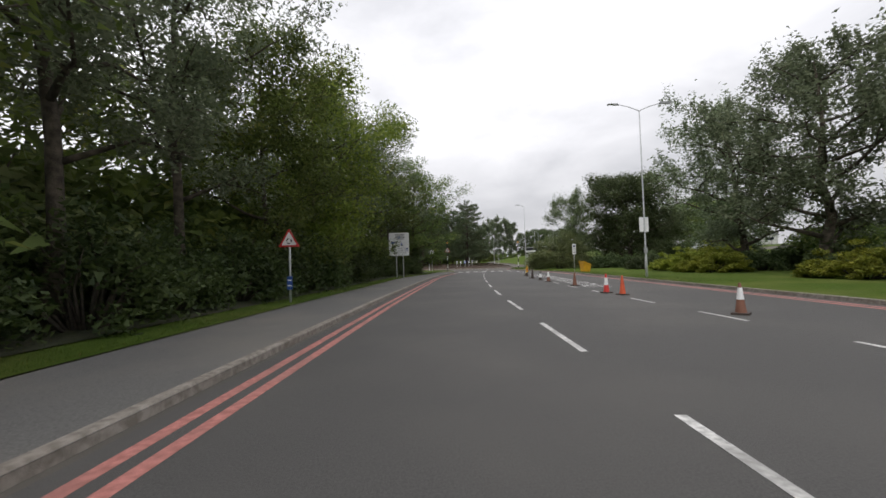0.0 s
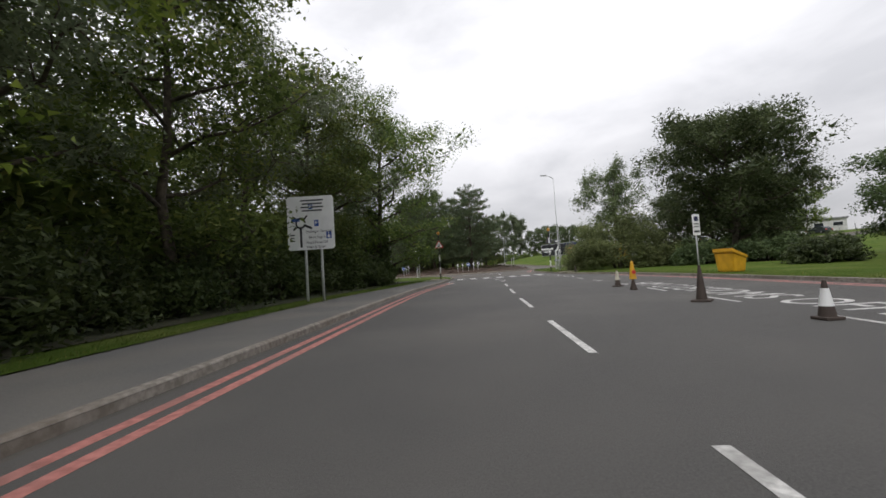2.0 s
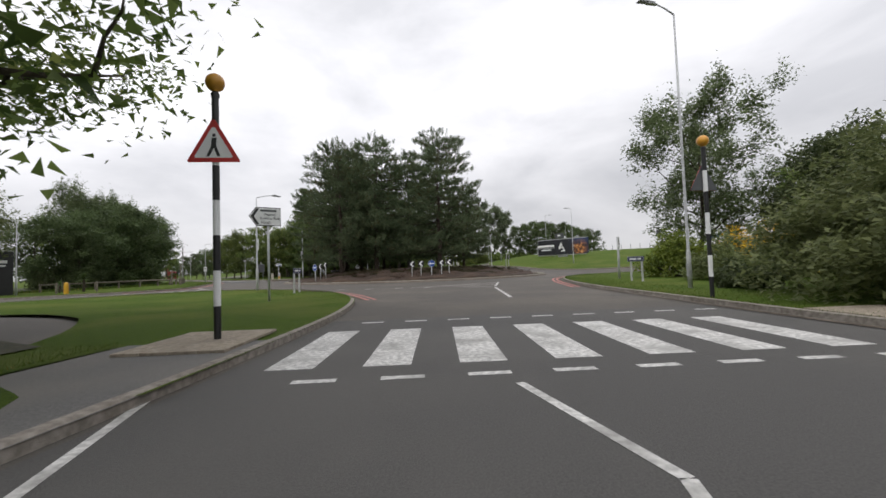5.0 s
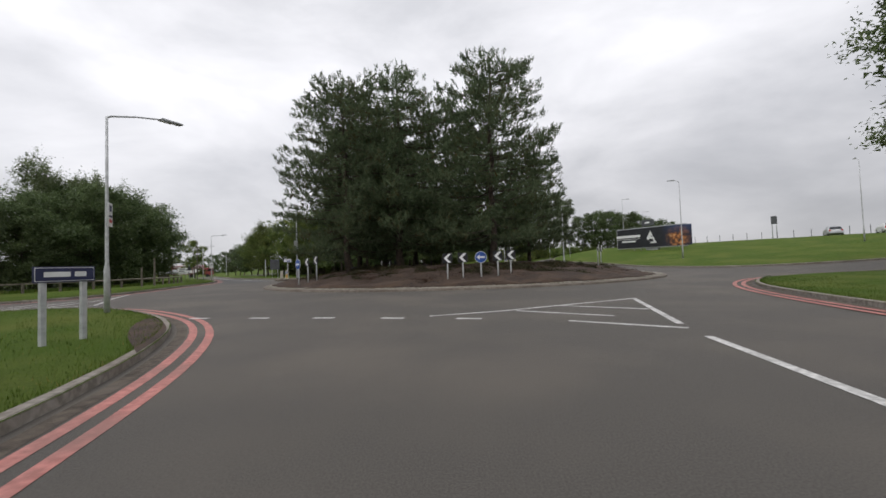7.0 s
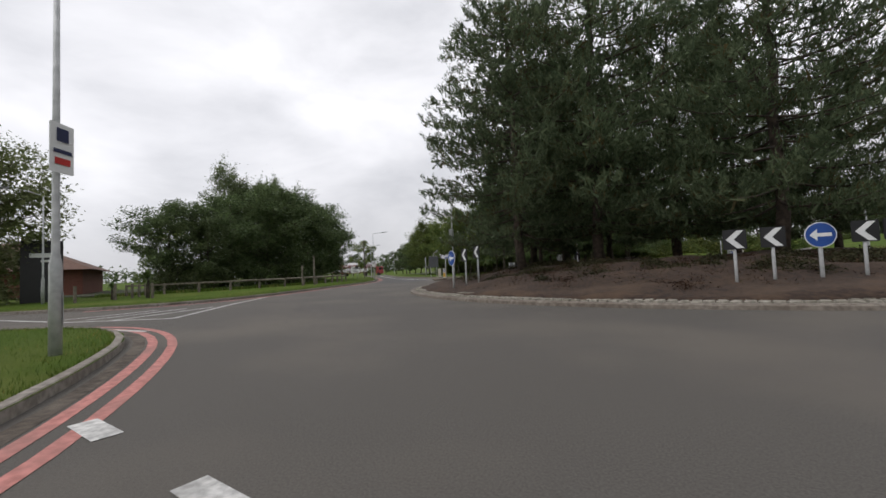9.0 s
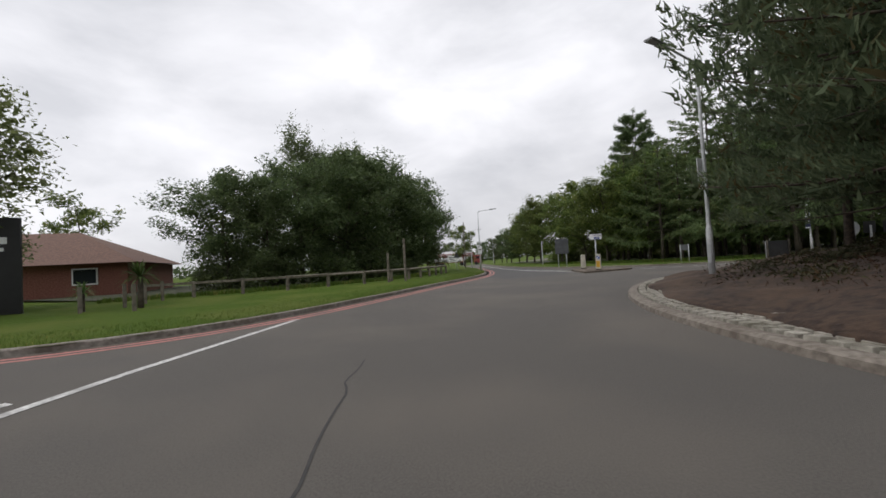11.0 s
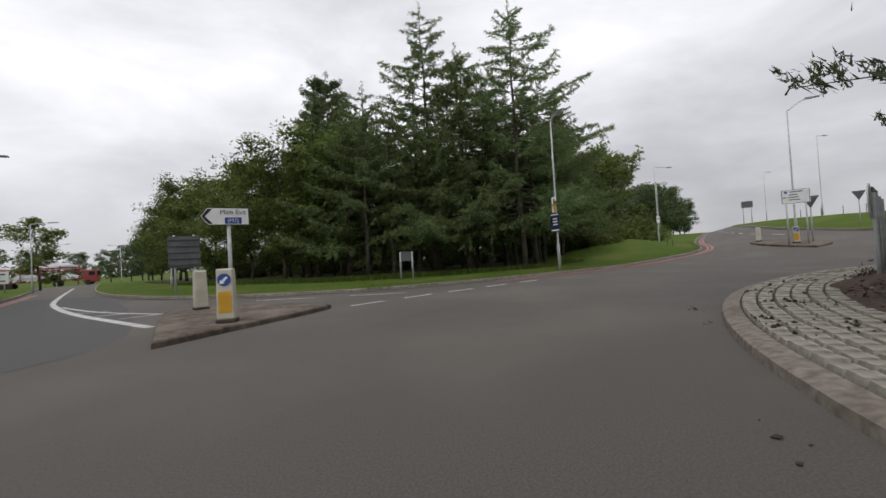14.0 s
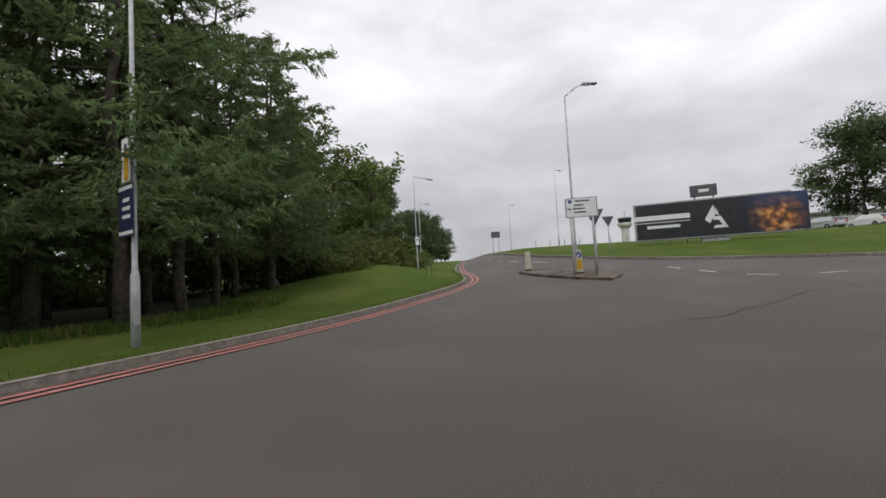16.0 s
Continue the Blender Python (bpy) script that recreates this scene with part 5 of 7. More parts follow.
plate(lampg, 0.5, 0.8, 2.3, WHITE, bars=((0, 0.1, 0.3, 0.1, SIGN_BACK),))
street_lamp(-7.9, 132.7, 8.4, 290, 0.35, slope=0.2)
street_lamp(8.5, 135.6, 8.6, -25, 1.0, slope=0.6)
lampk = street_lamp(10.4, 154.2, 8.7, 20, 2.0, slope=0.12)
plate(lampk, 0.5, 0.7, 3.0, WHITE, bars=((0, 0.1, 0.3, 0.1, SIGN_BACK),))
street_lamp(33.8, 158.6, 10.0, 10, 1.0, slope=0.1)
street_lamp(-31.0, 91.3, 6.3, 215, 1.6, slope=0.5)
street_lamp(45.5, 119.7, 9.0, 60, 1.2, slope=0.5)
street_lamp(21.0, 172.0, 9.0, 20, 1.6, slope=0.12)
street_lamp(47.0, 182.0, 9.0, 10, 1.0, slope=0.1)
street_lamp(13.4, 119.2, 7.2, 60, 1.4, z=mound_z(13.4, 119.2) - 0.05, slope=0.2)
street_lamp(-52.0, 150.0, 6.5, 20, 1.4, slope=0.15)
street_lamp(-77.0, 181.0, 7.0, 20, 1.4, slope=0.15)
street_lamp(-73.0, 190.0, 7.0, 200, 1.4, slope=0.15)
street_lamp(75.0, 125.0, 8.5, 60, 1.2, slope=0.4)

# notices on the lamp by the conifer wood, turned to the road
notice = thing("lamp_notices", -7.9, 132.7, -66, "yellow notice above a navy direction board on a lamp column", "sign")
plate(notice, 0.34, 0.85, 3.72, WHITE, y=-0.13, name="notice", label="white notice with a yellow half", bars=((0.06, -0.12, 0.20, 0.55, YELLOW), (0.03, 0.2, 0.09, 0.22, NAVY)))
plate(notice, 0.66, 1.0, 2.74, NAVY, y=-0.13, name="direction_board", label="navy board with rows of white lettering", bars=((0, 0.43, 0.64, 0.07, WHITE), (0.03, 0.2, 0.3, 0.07, WHITE), (0.03, 0.04, 0.36, 0.07, WHITE), (0.03, -0.12, 0.36, 0.07, WHITE), (0, -0.43, 0.64, 0.07, WHITE)))


def triangle(parent, w, z, mark, y=-0.06):
    h = w * 0.87
    def tri(s, yy, mat, nm):
        r = 0.06 * w
        return moved(slab(nm, [(-w / 2 * s + r * 0.3, -h * 0.36 * s), (w / 2 * s - r * 0.3, -h * 0.36 * s), (w / 2 * s, -h * 0.36 * s + r * 0.5), (r * 0.5, h * 0.64 * s - r * 0.2), (-r * 0.5, h * 0.64 * s - r * 0.2), (-w / 2 * s, -h * 0.36 * s + r * 0.5)], 0.012, mat), 0, yy, z)
    ob = part("warning_triangle", tri(1.0, y, RED, "warning_triangle"), None, parent, "red-edged white warning triangle")
    part("field", tri(0.72, y - 0.003, WHITE, "field"), None, ob)
    part("back_plate", tri(0.99, y + 0.0125, SIGN_BACK, "back_plate"), None, ob, "dull grey back")
    if mark == "ring":
        for k in range(3):
            a0 = math.radians(90 + 120 * k)
            arc = [(0.14 * w * math.cos(a0 + t * 0.17), 0.14 * w * math.sin(a0 + t * 0.17)) for t in range(10)]
            arc += [(0.09 * w * math.cos(a0 + t * 0.17), 0.09 * w * math.sin(a0 + t * 0.17)) for t in range(9, -1, -1)]
            part("arrow_mark", moved(slab("arrow_mark", arc, 0.003, BLACK), 0, y - 0.007, z - 0.03 * w), None, ob)
    else:
        for q in ([(-0.02, 0.2), (0.04, 0.2), (0.04, 0.26), (-0.02, 0.26)], [(-0.05, 0.0), (0.05, 0.0), (0.06, 0.18), (-0.03, 0.18)], [(-0.14, -0.2), (-0.08, -0.2), (0.03, 0.02), (-0.04, 0.02)], [(0.07, -0.2), (0.13, -0.2), (0.05, 0.02), (-0.01, 0.02)]):
            part("symbol_bar", moved(slab("symbol_bar", [(a * w, b * w) for a, b in q], 0.003, BLACK), 0, y - 0.007, z), None, ob)
    return ob


warn = thing("roundabout_warning_sign", -6.0, 15.3, 0, "warning triangle on a grey post with a small blue plate", "road sign", z=0.1)
post(warn, 0, 2.75)
triangle(warn, 0.78, 2.35, "ring")
plate(warn, 0.2, 0.5, 0.75, BLUE, name="blue_plate", y=-0.055, bars=((0, 0.1, 0.14, 0.04, WHITE), (0, -0.1, 0.14, 0.04, WHITE)))

# large direction sign on two posts
dirs = thing("direction_sign", -4.95, 41.0, 2, "large white direction sign on two grey posts", "road sign", z=0.1)
dirs.scale = (1.03, 1.0, 1.13)
post(dirs, -0.28, 3.9, 0.055)
post(dirs, 0.38, 3.9, 0.055)
big = plate(dirs, 1.95, 2.05, 3.0, WHITE, y=-0.09, name="sign_panel",
            bars=tuple((0.08, 0.86 - k * 0.13, 0.95 - 0.12 * (k % 2), 0.06, SIGN_BACK) for k in range(4)) +
            ((-0.62, 0.13, 0.34, 0.13, BLUE), (0.02, 0.62, 0.17, 0.2, BLUE), (0.24, -0.02, 0.18, 0.24, BLUE), (0.74, -0.50, 0.22, 0.26, BLUE), (-0.78, -0.45, 0.2, 0.05, SIGN_BACK), (-0.78, -0.56, 0.16, 0.05, SIGN_BACK), (-0.78, -0.67, 0.2, 0.05, SIGN_BACK)))
for words, wx, wz, ws in (("Passenger Terminal", 0.33, -0.34, 0.14), ("Short Stay 1", 0.24, -0.56, 0.14), ("Rapid Drop Off", 0.24, -0.76, 0.14), ("Meet & Greet", 0.20, -0.93, 0.14)):
    part("lettering", moved(text_mesh("lettering", words, ws, BLACK), wx, -0.101, 3.0 + wz), None, big, "black words on white")
for wx, wz in ((0.02, 0.62), (0.24, -0.02)):
    part("lettering", moved(text_mesh("lettering", "P", 0.19, WHITE), wx, -0.105, 3.0 + wz), None, big, "white letter on blue")
part("wheelchair_wheel", moved(slab("wheelchair_wheel", [(0.06 * math.cos(t * 0.5), 0.06 * math.sin(t * 0.5)) for t in range(12)], 0.003, WHITE), 0.735, -0.104, 2.45), None, big)
part("wheelchair_seat", moved(slab("wheelchair_seat", [(-0.02, 0.0), (0.06, 0.0), (0.06, 0.03), (0.01, 0.03), (0.01, 0.14), (-0.02, 0.14)], 0.003, WHITE), 0.735, -0.106, 2.47), None, big)
ring = [(0.22 * math.cos(t * 0.3), 0.22 * math.sin(t * 0.3)) for t in range(21)] + [(0.15 * math.cos(t * 0.3), 0.15 * math.sin(t * 0.3)) for t in range(20, -1, -1)]
part("map_ring", moved(slab("map_ring", ring, 0.003, BLACK), -0.42, -0.100, 3.0), None, big)
for ang, ln, wd in ((-90, 0.75, 0.09), (-140, 0.22, 0.07), (140, 0.24, 0.07), (45, 0.22, 0.07), (-25, 0.34, 0.09)):
    a = radians(ang)
    c, s = math.cos(a), math.sin(a)
    q = [(0.18, -wd / 2), (0.18 + ln, -wd / 2), (0.18 + ln, wd / 2), (0.18, wd / 2)]
    part("map_arm", moved(slab("map_arm", [(x * c - z * s, x * s + z * c) for x, z in q], 0.003, BLACK), -0.42, -0.100, 3.0), None, big)


def cone(x, y, body, collar=None, H=0.75, sleeve=None, label=""):
    ob = thing("traffic_cone", x, y, rnd.uniform(0, 90), label, "traffic cone", "traffic cones")
    part("base", box(0.36 * H / 0.75, 0.36 * H / 0.75, 0.05, 0, 0, 0.002, 0.012), DARK_RUBBER, ob)
    r = lambda h: 0.125 - 0.098 * h / H
    if collar is None:
        part("cone_body", lathe([(r(0.04), 0.045), (r(H * 0.5), H * 0.5), (r(H), H), (0.0, H + 0.005)], 20), body, ob)
    else:
        lo, hi = collar
        part("cone_body", lathe([(r(0.04), 0.045), (r(H * lo), H * lo), (r(H), H), (0.0, H + 0.005)], 20), body, ob)
        part("sleeve", lathe([(r(H * lo) + 0.004, H * lo), (r(H * hi) + 0.004, H * hi)], 20), sleeve or WHITE, ob, "white reflective sleeve")
    return ob


cone(6.9, 9.8, BROWN_CONE, (0.48, 0.85), label="weathered brown traffic cone with a white sleeve")
cone(6.5, 17.0, CONE_RED, (0.42, 0.80), 0.8, label="bright red traffic cone with a white sleeve")
cone(6.7, 15.9, ORANGE, label="plain orange traffic cone")
cone(6.8, 22.2, BROWN_CONE, label="plain weathered brown traffic cone")
cone(6.65, 27.4, BROWN_CONE, (0.40, 0.82), 0.8, label="weathered traffic cone with a white sleeve")
cone(6.7, 30.0, DARK_RUBBER, (0.35, 0.8), 0.6, label="short dirty traffic cone with a grey sleeve")
cone(6.8, 33.3, DARK_RUBBER, None, 0.85, label="dark weathered traffic cone")
cone(7.55, 40.0, DARK_RUBBER, (0.4, 0.95), 0.66, sleeve=CREAM, label="small weathered traffic cone with a pale sleeve")
tall = cone(7.25, 37.9, DARK_RUBBER, None, 0.4, label="yellow folding no-waiting cone on a dark base")
part("sign_body", lathe([(0.12, 0.38), (0.115, 0.42), (0.05, 0.95), (0.02, 1.0), (0.0, 1.01)], 12), YELLOW, tall, "yellow no-waiting sleeve")
part("roundel", moved(slab("roundel", [(0.07 * math.cos(k * 0.4), 0.07 * math.sin(k * 0.4)) for k in range(16)], 0.01, RED), 0, -0.11, 0.62), None, tall)
cone(11.9, 60.0, DARK_RUBBER, None, 0.75, label="dark weathered traffic cone standing on the kerb")

# grit bin
bin_ = thing("grit_bin", 14.6, 43.8, 100, "yellow plastic grit bin with a sloping lid", "grit bin", z=0.1)
bin_.scale = (0.88, 0.9, 1.3)
bm = bmesh.new()
bmesh.ops.create_cube(bm, size=1.0)
for q in bm.verts:
    top = q.co.z > 0
    q.co = Vector((q.co.x * (1.25 if top else 1.1), q.co.y * (0.85 if top else 0.7), 0.02 if not top else (0.72 if q.co.y > 0 else 0.5)))
bmesh.ops.bevel(bm, geom=bm.edges[:], offset=0.04, segments=2, affect="EDGES")
part("bin_body", bm, YELLOW, bin_)
bm = bmesh.new()
bmesh.ops.create_cube(bm, size=1.0)
for q in bm.verts:
    back = q.co.y > 0
    q.co = Vector((q.co.x * 1.34, q.co.y * 0.95, (0.74 if back else 0.5) + (0.10 if q.co.z > 0 else 0.0) + (0.06 if q.co.z > 0 and back else 0)))
bmesh.ops.bevel(bm, geom=bm.edges[:], offset=0.03, segments=2, affect="EDGES")
lid = part("lid", bm, YELLOW, bin_, "overhanging yellow lid")
for k in (-0.4, 0.0, 0.4):
    part("lid_rib", box(0.06, 0.8, 0.03, k, 0, 0.73, 0.01, Matrix.Rotation(radians(15), 3, "X")), YELLOW, lid)

rsign = thing("parking_sign", 13.9, 45.2, 10, "white parking sign on a slim grey post", "road sign", z=0.1)
post(rsign, 0, 3.1)
plate(rsign, 0.42, 1.1, 2.5, WHITE, border=None, bars=((0, 0.32, 0.24, 0.24, NAVY), (0, 0.05, 0.3, 0.05, SIGN_BACK), (0, -0.1, 0.3, 0.05, SIGN_BACK), (0, -0.35, 0.3, 0.10, SIGN_BACK)))


def belisha(x, y, sign_turn, label):
    ob = thing("belisha_beacon", x, y, sign_turn, label, "crossing beacon", "crossing beacons", z=0.1)
    H = 4.25
    n = 7
    for k in range(n):
        part("post_band", lathe([(0.058, H * k / n), (0.058, H * (k + 1) / n)], 16), BLACK if k % 2 == 0 else WHITE, ob)
    part("post_cap", lathe([(0.07, H), (0.07, H + 0.06), (0.03, H + 0.12)], 16), BLACK, ob)
    part("globe", lathe([(0.05, H + 0.1)] + [(0.16 * math.sin(a * math.pi / 10), H + 0.26 - 0.16 * math.cos(a * math.pi / 10)) for a in range(1, 11)], 18), AMBER, ob, "amber beacon globe", True)
    triangle(ob, 0.86, 3.35, "walker", y=-0.085)
    return ob


belisha(-0.15, 63.05, 5, "black and white crossing beacon with an amber globe and warning triangle")
belisha(11.5, 67.2, 185, "black and white crossing beacon whose triangle faces away")

# name boards, with the names as plain bars
def name_board(x, y, turn, w, label, z=None):
    ob = thing("street_name_sign", x, y, turn, label, "street sign", z=z if z is not None else gz(x, y) + 0.1)
    for s in (-1, 1):
        part("post", box(0.09, 0.07, 1.15, s * w * 0.33, 0.03, 0, 0.008), GALV, ob)
    pl = part("name_plate", moved(slab("name_plate", round_rect(w, 0.28, 0.02), 0.02, NAVY), 0, -0.02, 1.22), None, ob, "navy plate with a white edge")
    part("edge_line", moved(slab("edge_line", round_rect(w * 0.96, 0.24, 0.015), 0.002, WHITE), 0, -0.023, 1.22), None, pl)
    part("field", moved(slab("field", round_rect(w * 0.945, 0.22, 0.015), 0.002, NAVY), 0, -0.026, 1.22), None, pl)
    part("lettering_bar", moved(slab("lettering_bar", round_rect(w * 0.42, 0.09, 0.01), 0.003, WHITE), -w * 0.14, -0.030, 1.22), None, pl)
    part("lettering_bar", moved(slab("lettering_bar", round_rect(w * 0.20, 0.09, 0.01), 0.003, WHITE), w * 0.24, -0.030, 1.22), None, pl)
    return ob


name_board(-3.7, 78.5, 84, 1.0, "navy street name board on two grey posts")
name_board(14.9, 77.9, -80, 1.35, "navy street name board on two timber posts by the bushes")


def flag_sign(x, y, turn, w, h, z, label, bars, H, base=None):
    ob = thing("flag_sign", x, y, turn, label, "road sign", z=base if base is not None else gz(x, y) + 0.12)
    post(ob, 0.0, H, 0.045)
    out = [(-w / 2 - h * 0.35, 0), (-w / 2, -h / 2), (w / 2, -h / 2), (w / 2, h / 2), (-w / 2, h / 2)]
    pl = part("flag_plate", moved(slab("flag_plate", out, 0.02, BLACK), 0, -0.07, z), None, ob)
    part("field", moved(slab("field", [(a * 0.965, b * 0.92) for a, b in out], 0.003, WHITE), 0, -0.073, z), None, pl)
    part("chevron", moved(slab("chevron", [(-w / 2 - h * 0.26, 0), (-w / 2 + 0.02, -h * 0.42), (-w / 2 + 0.12, -h * 0.42), (-w / 2 - h * 0.10, 0), (-w / 2 + 0.12, h * 0.42), (-w / 2 + 0.02, h * 0.42)], 0.003, BLACK), 0, -0.077, z), None, pl)
    for bx, bz, bw, bh, m in bars:
        part("lettering_bar", moved(slab("lettering_bar", round_rect(bw, bh, 0.01), 0.003, m), bx, -0.077, z + bz), None, pl)
    return ob


park_sign = flag_sign(-2.95, 72.6, 35, 0.95, 0.75, 3.4, "white arrow-ended direction sign on a tall post", ((0.0, 0.24, 0.62, 0.08, SIGN_BACK),), 3.6)
exit_sign = flag_sign(-19.9, 120.5, 30, 0.9, 0.42, 2.3, "white arrow-ended exit sign on a grey post", ((0.1, -0.1, 0.36, 0.15, BLUE),), 2.35, gz(-19.9, 120.5) + 0.14)
for words, wx, wz in (("Pegasus", 0.05, 0.09), ("Business Park", 0.05, -0.07), ("Hotels", -0.1, -0.24)):
    part("lettering", moved(text_mesh("lettering", words, 0.14, SIGN_BACK), wx, -0.079, 3.4 + wz), None, park_sign, "dark words on white")
part("lettering", moved(text_mesh("lettering", "(M1)", 0.13, WHITE), 0.1, -0.083, 2.20), None, exit_sign, "white characters on blue")
part("lettering", moved(text_mesh("lettering", "Main Exit", 0.15, SIGN_BACK), 0.1, -0.079, 2.40), None, exit_sign, "dark words on white")

v7s = thing("upright_sign", 15.9, 82.0, 60, "tall narrow sign on twin posts seen from its edge", "road sign", z=0.1)
post(v7s, -0.25, 2.7, 0.05)
post(v7s, 0.25, 2.7, 0.05)
plate(v7s, 0.9, 0.7, 2.35, WHITE, bars=((0, 0.1, 0.6, 0.08, SIGN_BACK), (0, -0.1, 0.5, 0.08, SIGN_BACK)))


def chevron_sign(x, y, turn, z, label="black sign with a white chevron on a post"):
    ob = thing("chevron_sign", x, y, turn, label, "chevron sign", "island chevrons", z=z)
    post(ob, 0, 1.55, 0.04)
    pl = part("panel", moved(slab("panel", round_rect(0.54, 0.54, 0.03), 0.02, BLACK), 0, -0.07, 1.47), None, ob)
    part("chevron", moved(slab("chevron", [(-0.20, 0), (0.05, -0.24), (0.21, -0.24), (-0.02, 0), (0.21, 0.24), (0.05, 0.24)], 0.003, WHITE), 0, -0.074, 1.47), None, pl)
    return ob


def arrow_sign(x, y, turn, z, label="round blue sign with a white arrow on a post"):
    ob = thing("keep_left_sign", x, y, turn, label, "road sign", "island arrows", z=z)
    post(ob, 0, 1.6, 0.045)
    disc = [(0.325 * math.cos(k * math.pi / 18), 0.325 * math.sin(k * math.pi / 18)) for k in range(36)]
    d = part("disc", moved(slab("disc", disc, 0.02, WHITE), 0, -0.07, 1.45), None, ob)
    part("blue_face", moved(slab("blue_face", [(a * 0.94, b * 0.94) for a, b in disc], 0.003, BLUE), 0, -0.073, 1.45), None, d)
    part("arrow", moved(slab("arrow", [(-0.23, 0), (-0.07, -0.15), (-0.07, -0.045), (0.22, -0.045), (0.22, 0.045), (-0.07, 0.045), (-0.07, 0.15)], 0.003, WHITE), 0, -0.077, 1.45), None, d)
    return ob


for k, (x, y) in enumerate(((1.95, 94.35), (2.8, 94.45), (4.75, 94.9), (5.5, 95.3))):
    chevron_sign(x, y, 4, mound_z(x, y) - 0.27)
arrow_sign(3.8, 94.6, 4, mound_z(3.8, 94.6) - 0.27)
for x, y in ((-7.35, 97.35), (-6.95, 97.8)):
    chevron_sign(x, y, -38, mound_z(x, y) - 0.02)
arrow_sign(-7.75, 96.9, -38, mound_z(-7.75, 96.9) - 0.02)
for x, y in ((-6.5, 117.95), (-5.8, 118.5)):
    chevron_sign(x, y, -143, mound_z(x, y) - 0.02)
arrow_sign(-7.1, 117.5, -143, mound_z(-7.1, 117.5) - 0.02)
for x, y in ((12.6, 103.2), (13.1, 104.2)):
    chevron_sign(x, y, 62, mound_z(x, y) - 0.02)

banner = thing("banner_sign", -9.8, 114.6, -120, "white advertising banner stretched between posts", "banner", z=mound_z(-9.8, 114.6))
for s in (-0.75, 0.75):
    post(banner, s, 1.15, 0.035, TIMBER)
ban = plate(banner, 1.6, 0.85, 0.68, WHITE, y=-0.06, name="banner_cloth", bars=((-0.70, 0.29, 0.18, 0.26, NAVY), (0.70, 0.29, 0.18, 0.26, NAVY), (-0.25, 0.33, 0.62, 0.13, NAVY), (0.32, 0.33, 0.40, 0.13, NAVY), (0.0, 0.20, 1.1, 0.035, SIGN_BACK), (-0.68, 0.0, 0.16, 0.2, SIGN_BACK), (-0.42, -0.01, 0.05, 0.15, BLACK), (-0.22, -0.01, 0.08, 0.15, BLACK), (-0.02, -0.01, 0.08, 0.15, BLACK), (0.18, -0.01, 0.05, 0.15, BLACK), (0.40, 0.0, 0.12, 0.2, SIGN_BACK), (-0.02, -0.17, 0.7, 0.03, SIGN_BACK), (-0.02, -0.29, 0.8, 0.12, SIGN_BACK), (-0.66, -0.3, 0.18, 0.05, SIGN_BACK)))
part("red_oval", moved(slab("red_oval", [(0.15 * math.cos(t * 0.3), 0.33 * math.sin(t * 0.3)) for t in range(21)], 0.003, RED), 0.62, -0.071, 0.62), None, ban, "red oval print")
part("banner_back", moved(slab("banner_back", round_rect(1.6, 0.85, 0.02), 0.006, SIGN_BACK), 0, -0.035, 0.68), None, banner, "dull dark back of the banner")


def bollard(x, y, turn, z, arrow=True):
    ob = thing("traffic_bollard", x, y, turn, "cream plastic traffic bollard with a blue roundel" if arrow else "plain cream plastic traffic bollard", "bollard", "traffic bollards", z=z)
    part("base", box(0.36, 0.30, 0.07, 0, 0, 0, 0.015), DARK_RUBBER, ob)
    bm = box(0.34, 0.24, 1.0, 0, 0, 0.06, 0.035)
    for q in bm.verts:
        q.co.x *= 1.0 - 0.12 * (q.co.z / 1.06)
    part("shell", bm, CREAM, ob)
    if arrow:
        part("yellow_panel", moved(slab("yellow_panel", round_rect(0.24, 0.42, 0.02), 0.004, YELLOW), 0, -0.126, 0.40), None, ob)
        d = part("roundel", moved(slab("roundel", [(0.125 * math.cos(k * 0.35), 0.125 * math.sin(k * 0.35)) for k in range(18)], 0.004, BLUE), 0, -0.127, 0.84), None, ob)
        part("arrow", moved(slab("arrow", [(-0.08, -0.08), (0.01, -0.07), (-0.015, -0.045), (0.07, 0.04), (0.04, 0.07), (-0.045, -0.015), (-0.07, 0.01)], 0.003, WHITE), 0, -0.131, 0.84), None, d)
    return ob


bollard(-19.2, 118.8, 10, gz(-19.2, 118.8) + 0.13)
bollard(-21.4, 121.9, 40, gz(-21.4, 121.9) + 0.13, False)
bollard(8.0, 135.1, -30, gz(8, 135.1) + 0.13)
bollard(9.7, 140.0, 140, gz(9.7, 140) + 0.13, False)
isign = thing("parking_direction_sign", 7.3, 134.2, -42, "white direction sign on two posts on the traffic island", "road sign", z=gz(7.3, 134.2) + 0.1)
post(isign, -0.45, 3.1, 0.045)
post(isign, 0.45, 3.1, 0.045)
plate(isign, 1.35, 0.85, 2.95, WHITE, border=BLACK, face=WHITE, y=-0.075, name="sign_panel", bars=((-0.45, 0.27, 0.14, 0.14, BLUE), (0.05, 0.28, 0.6, 0.06, SIGN_BACK), (-0.1, 0.1, 0.4, 0.06, SIGN_BACK), (-0.1, -0.05, 0.5, 0.06, SIGN_BACK), (-0.05, -0.2, 0.5, 0.06, SIGN_BACK), (-0.5, -0.05, 0.15, 0.05, BLACK)))


def give_way_back(x, y, turn, H, label="inverted triangular sign seen from its dark back"):
    ob = thing("give_way_sign", x, y, turn, label, "road sign", "give way signs", z=gz(x, y) + 0.1)
    post(ob, 0, H, 0.04)
    part("triangle_back", moved(slab("triangle_back", [(-0.42, 0.33), (0, -0.42), (0.42, 0.33)], 0.02, SIGN_BACK), 0, -0.06, H - 0.25), None, ob)


give_way_back(8.4, 134.4, -40, 2.75)
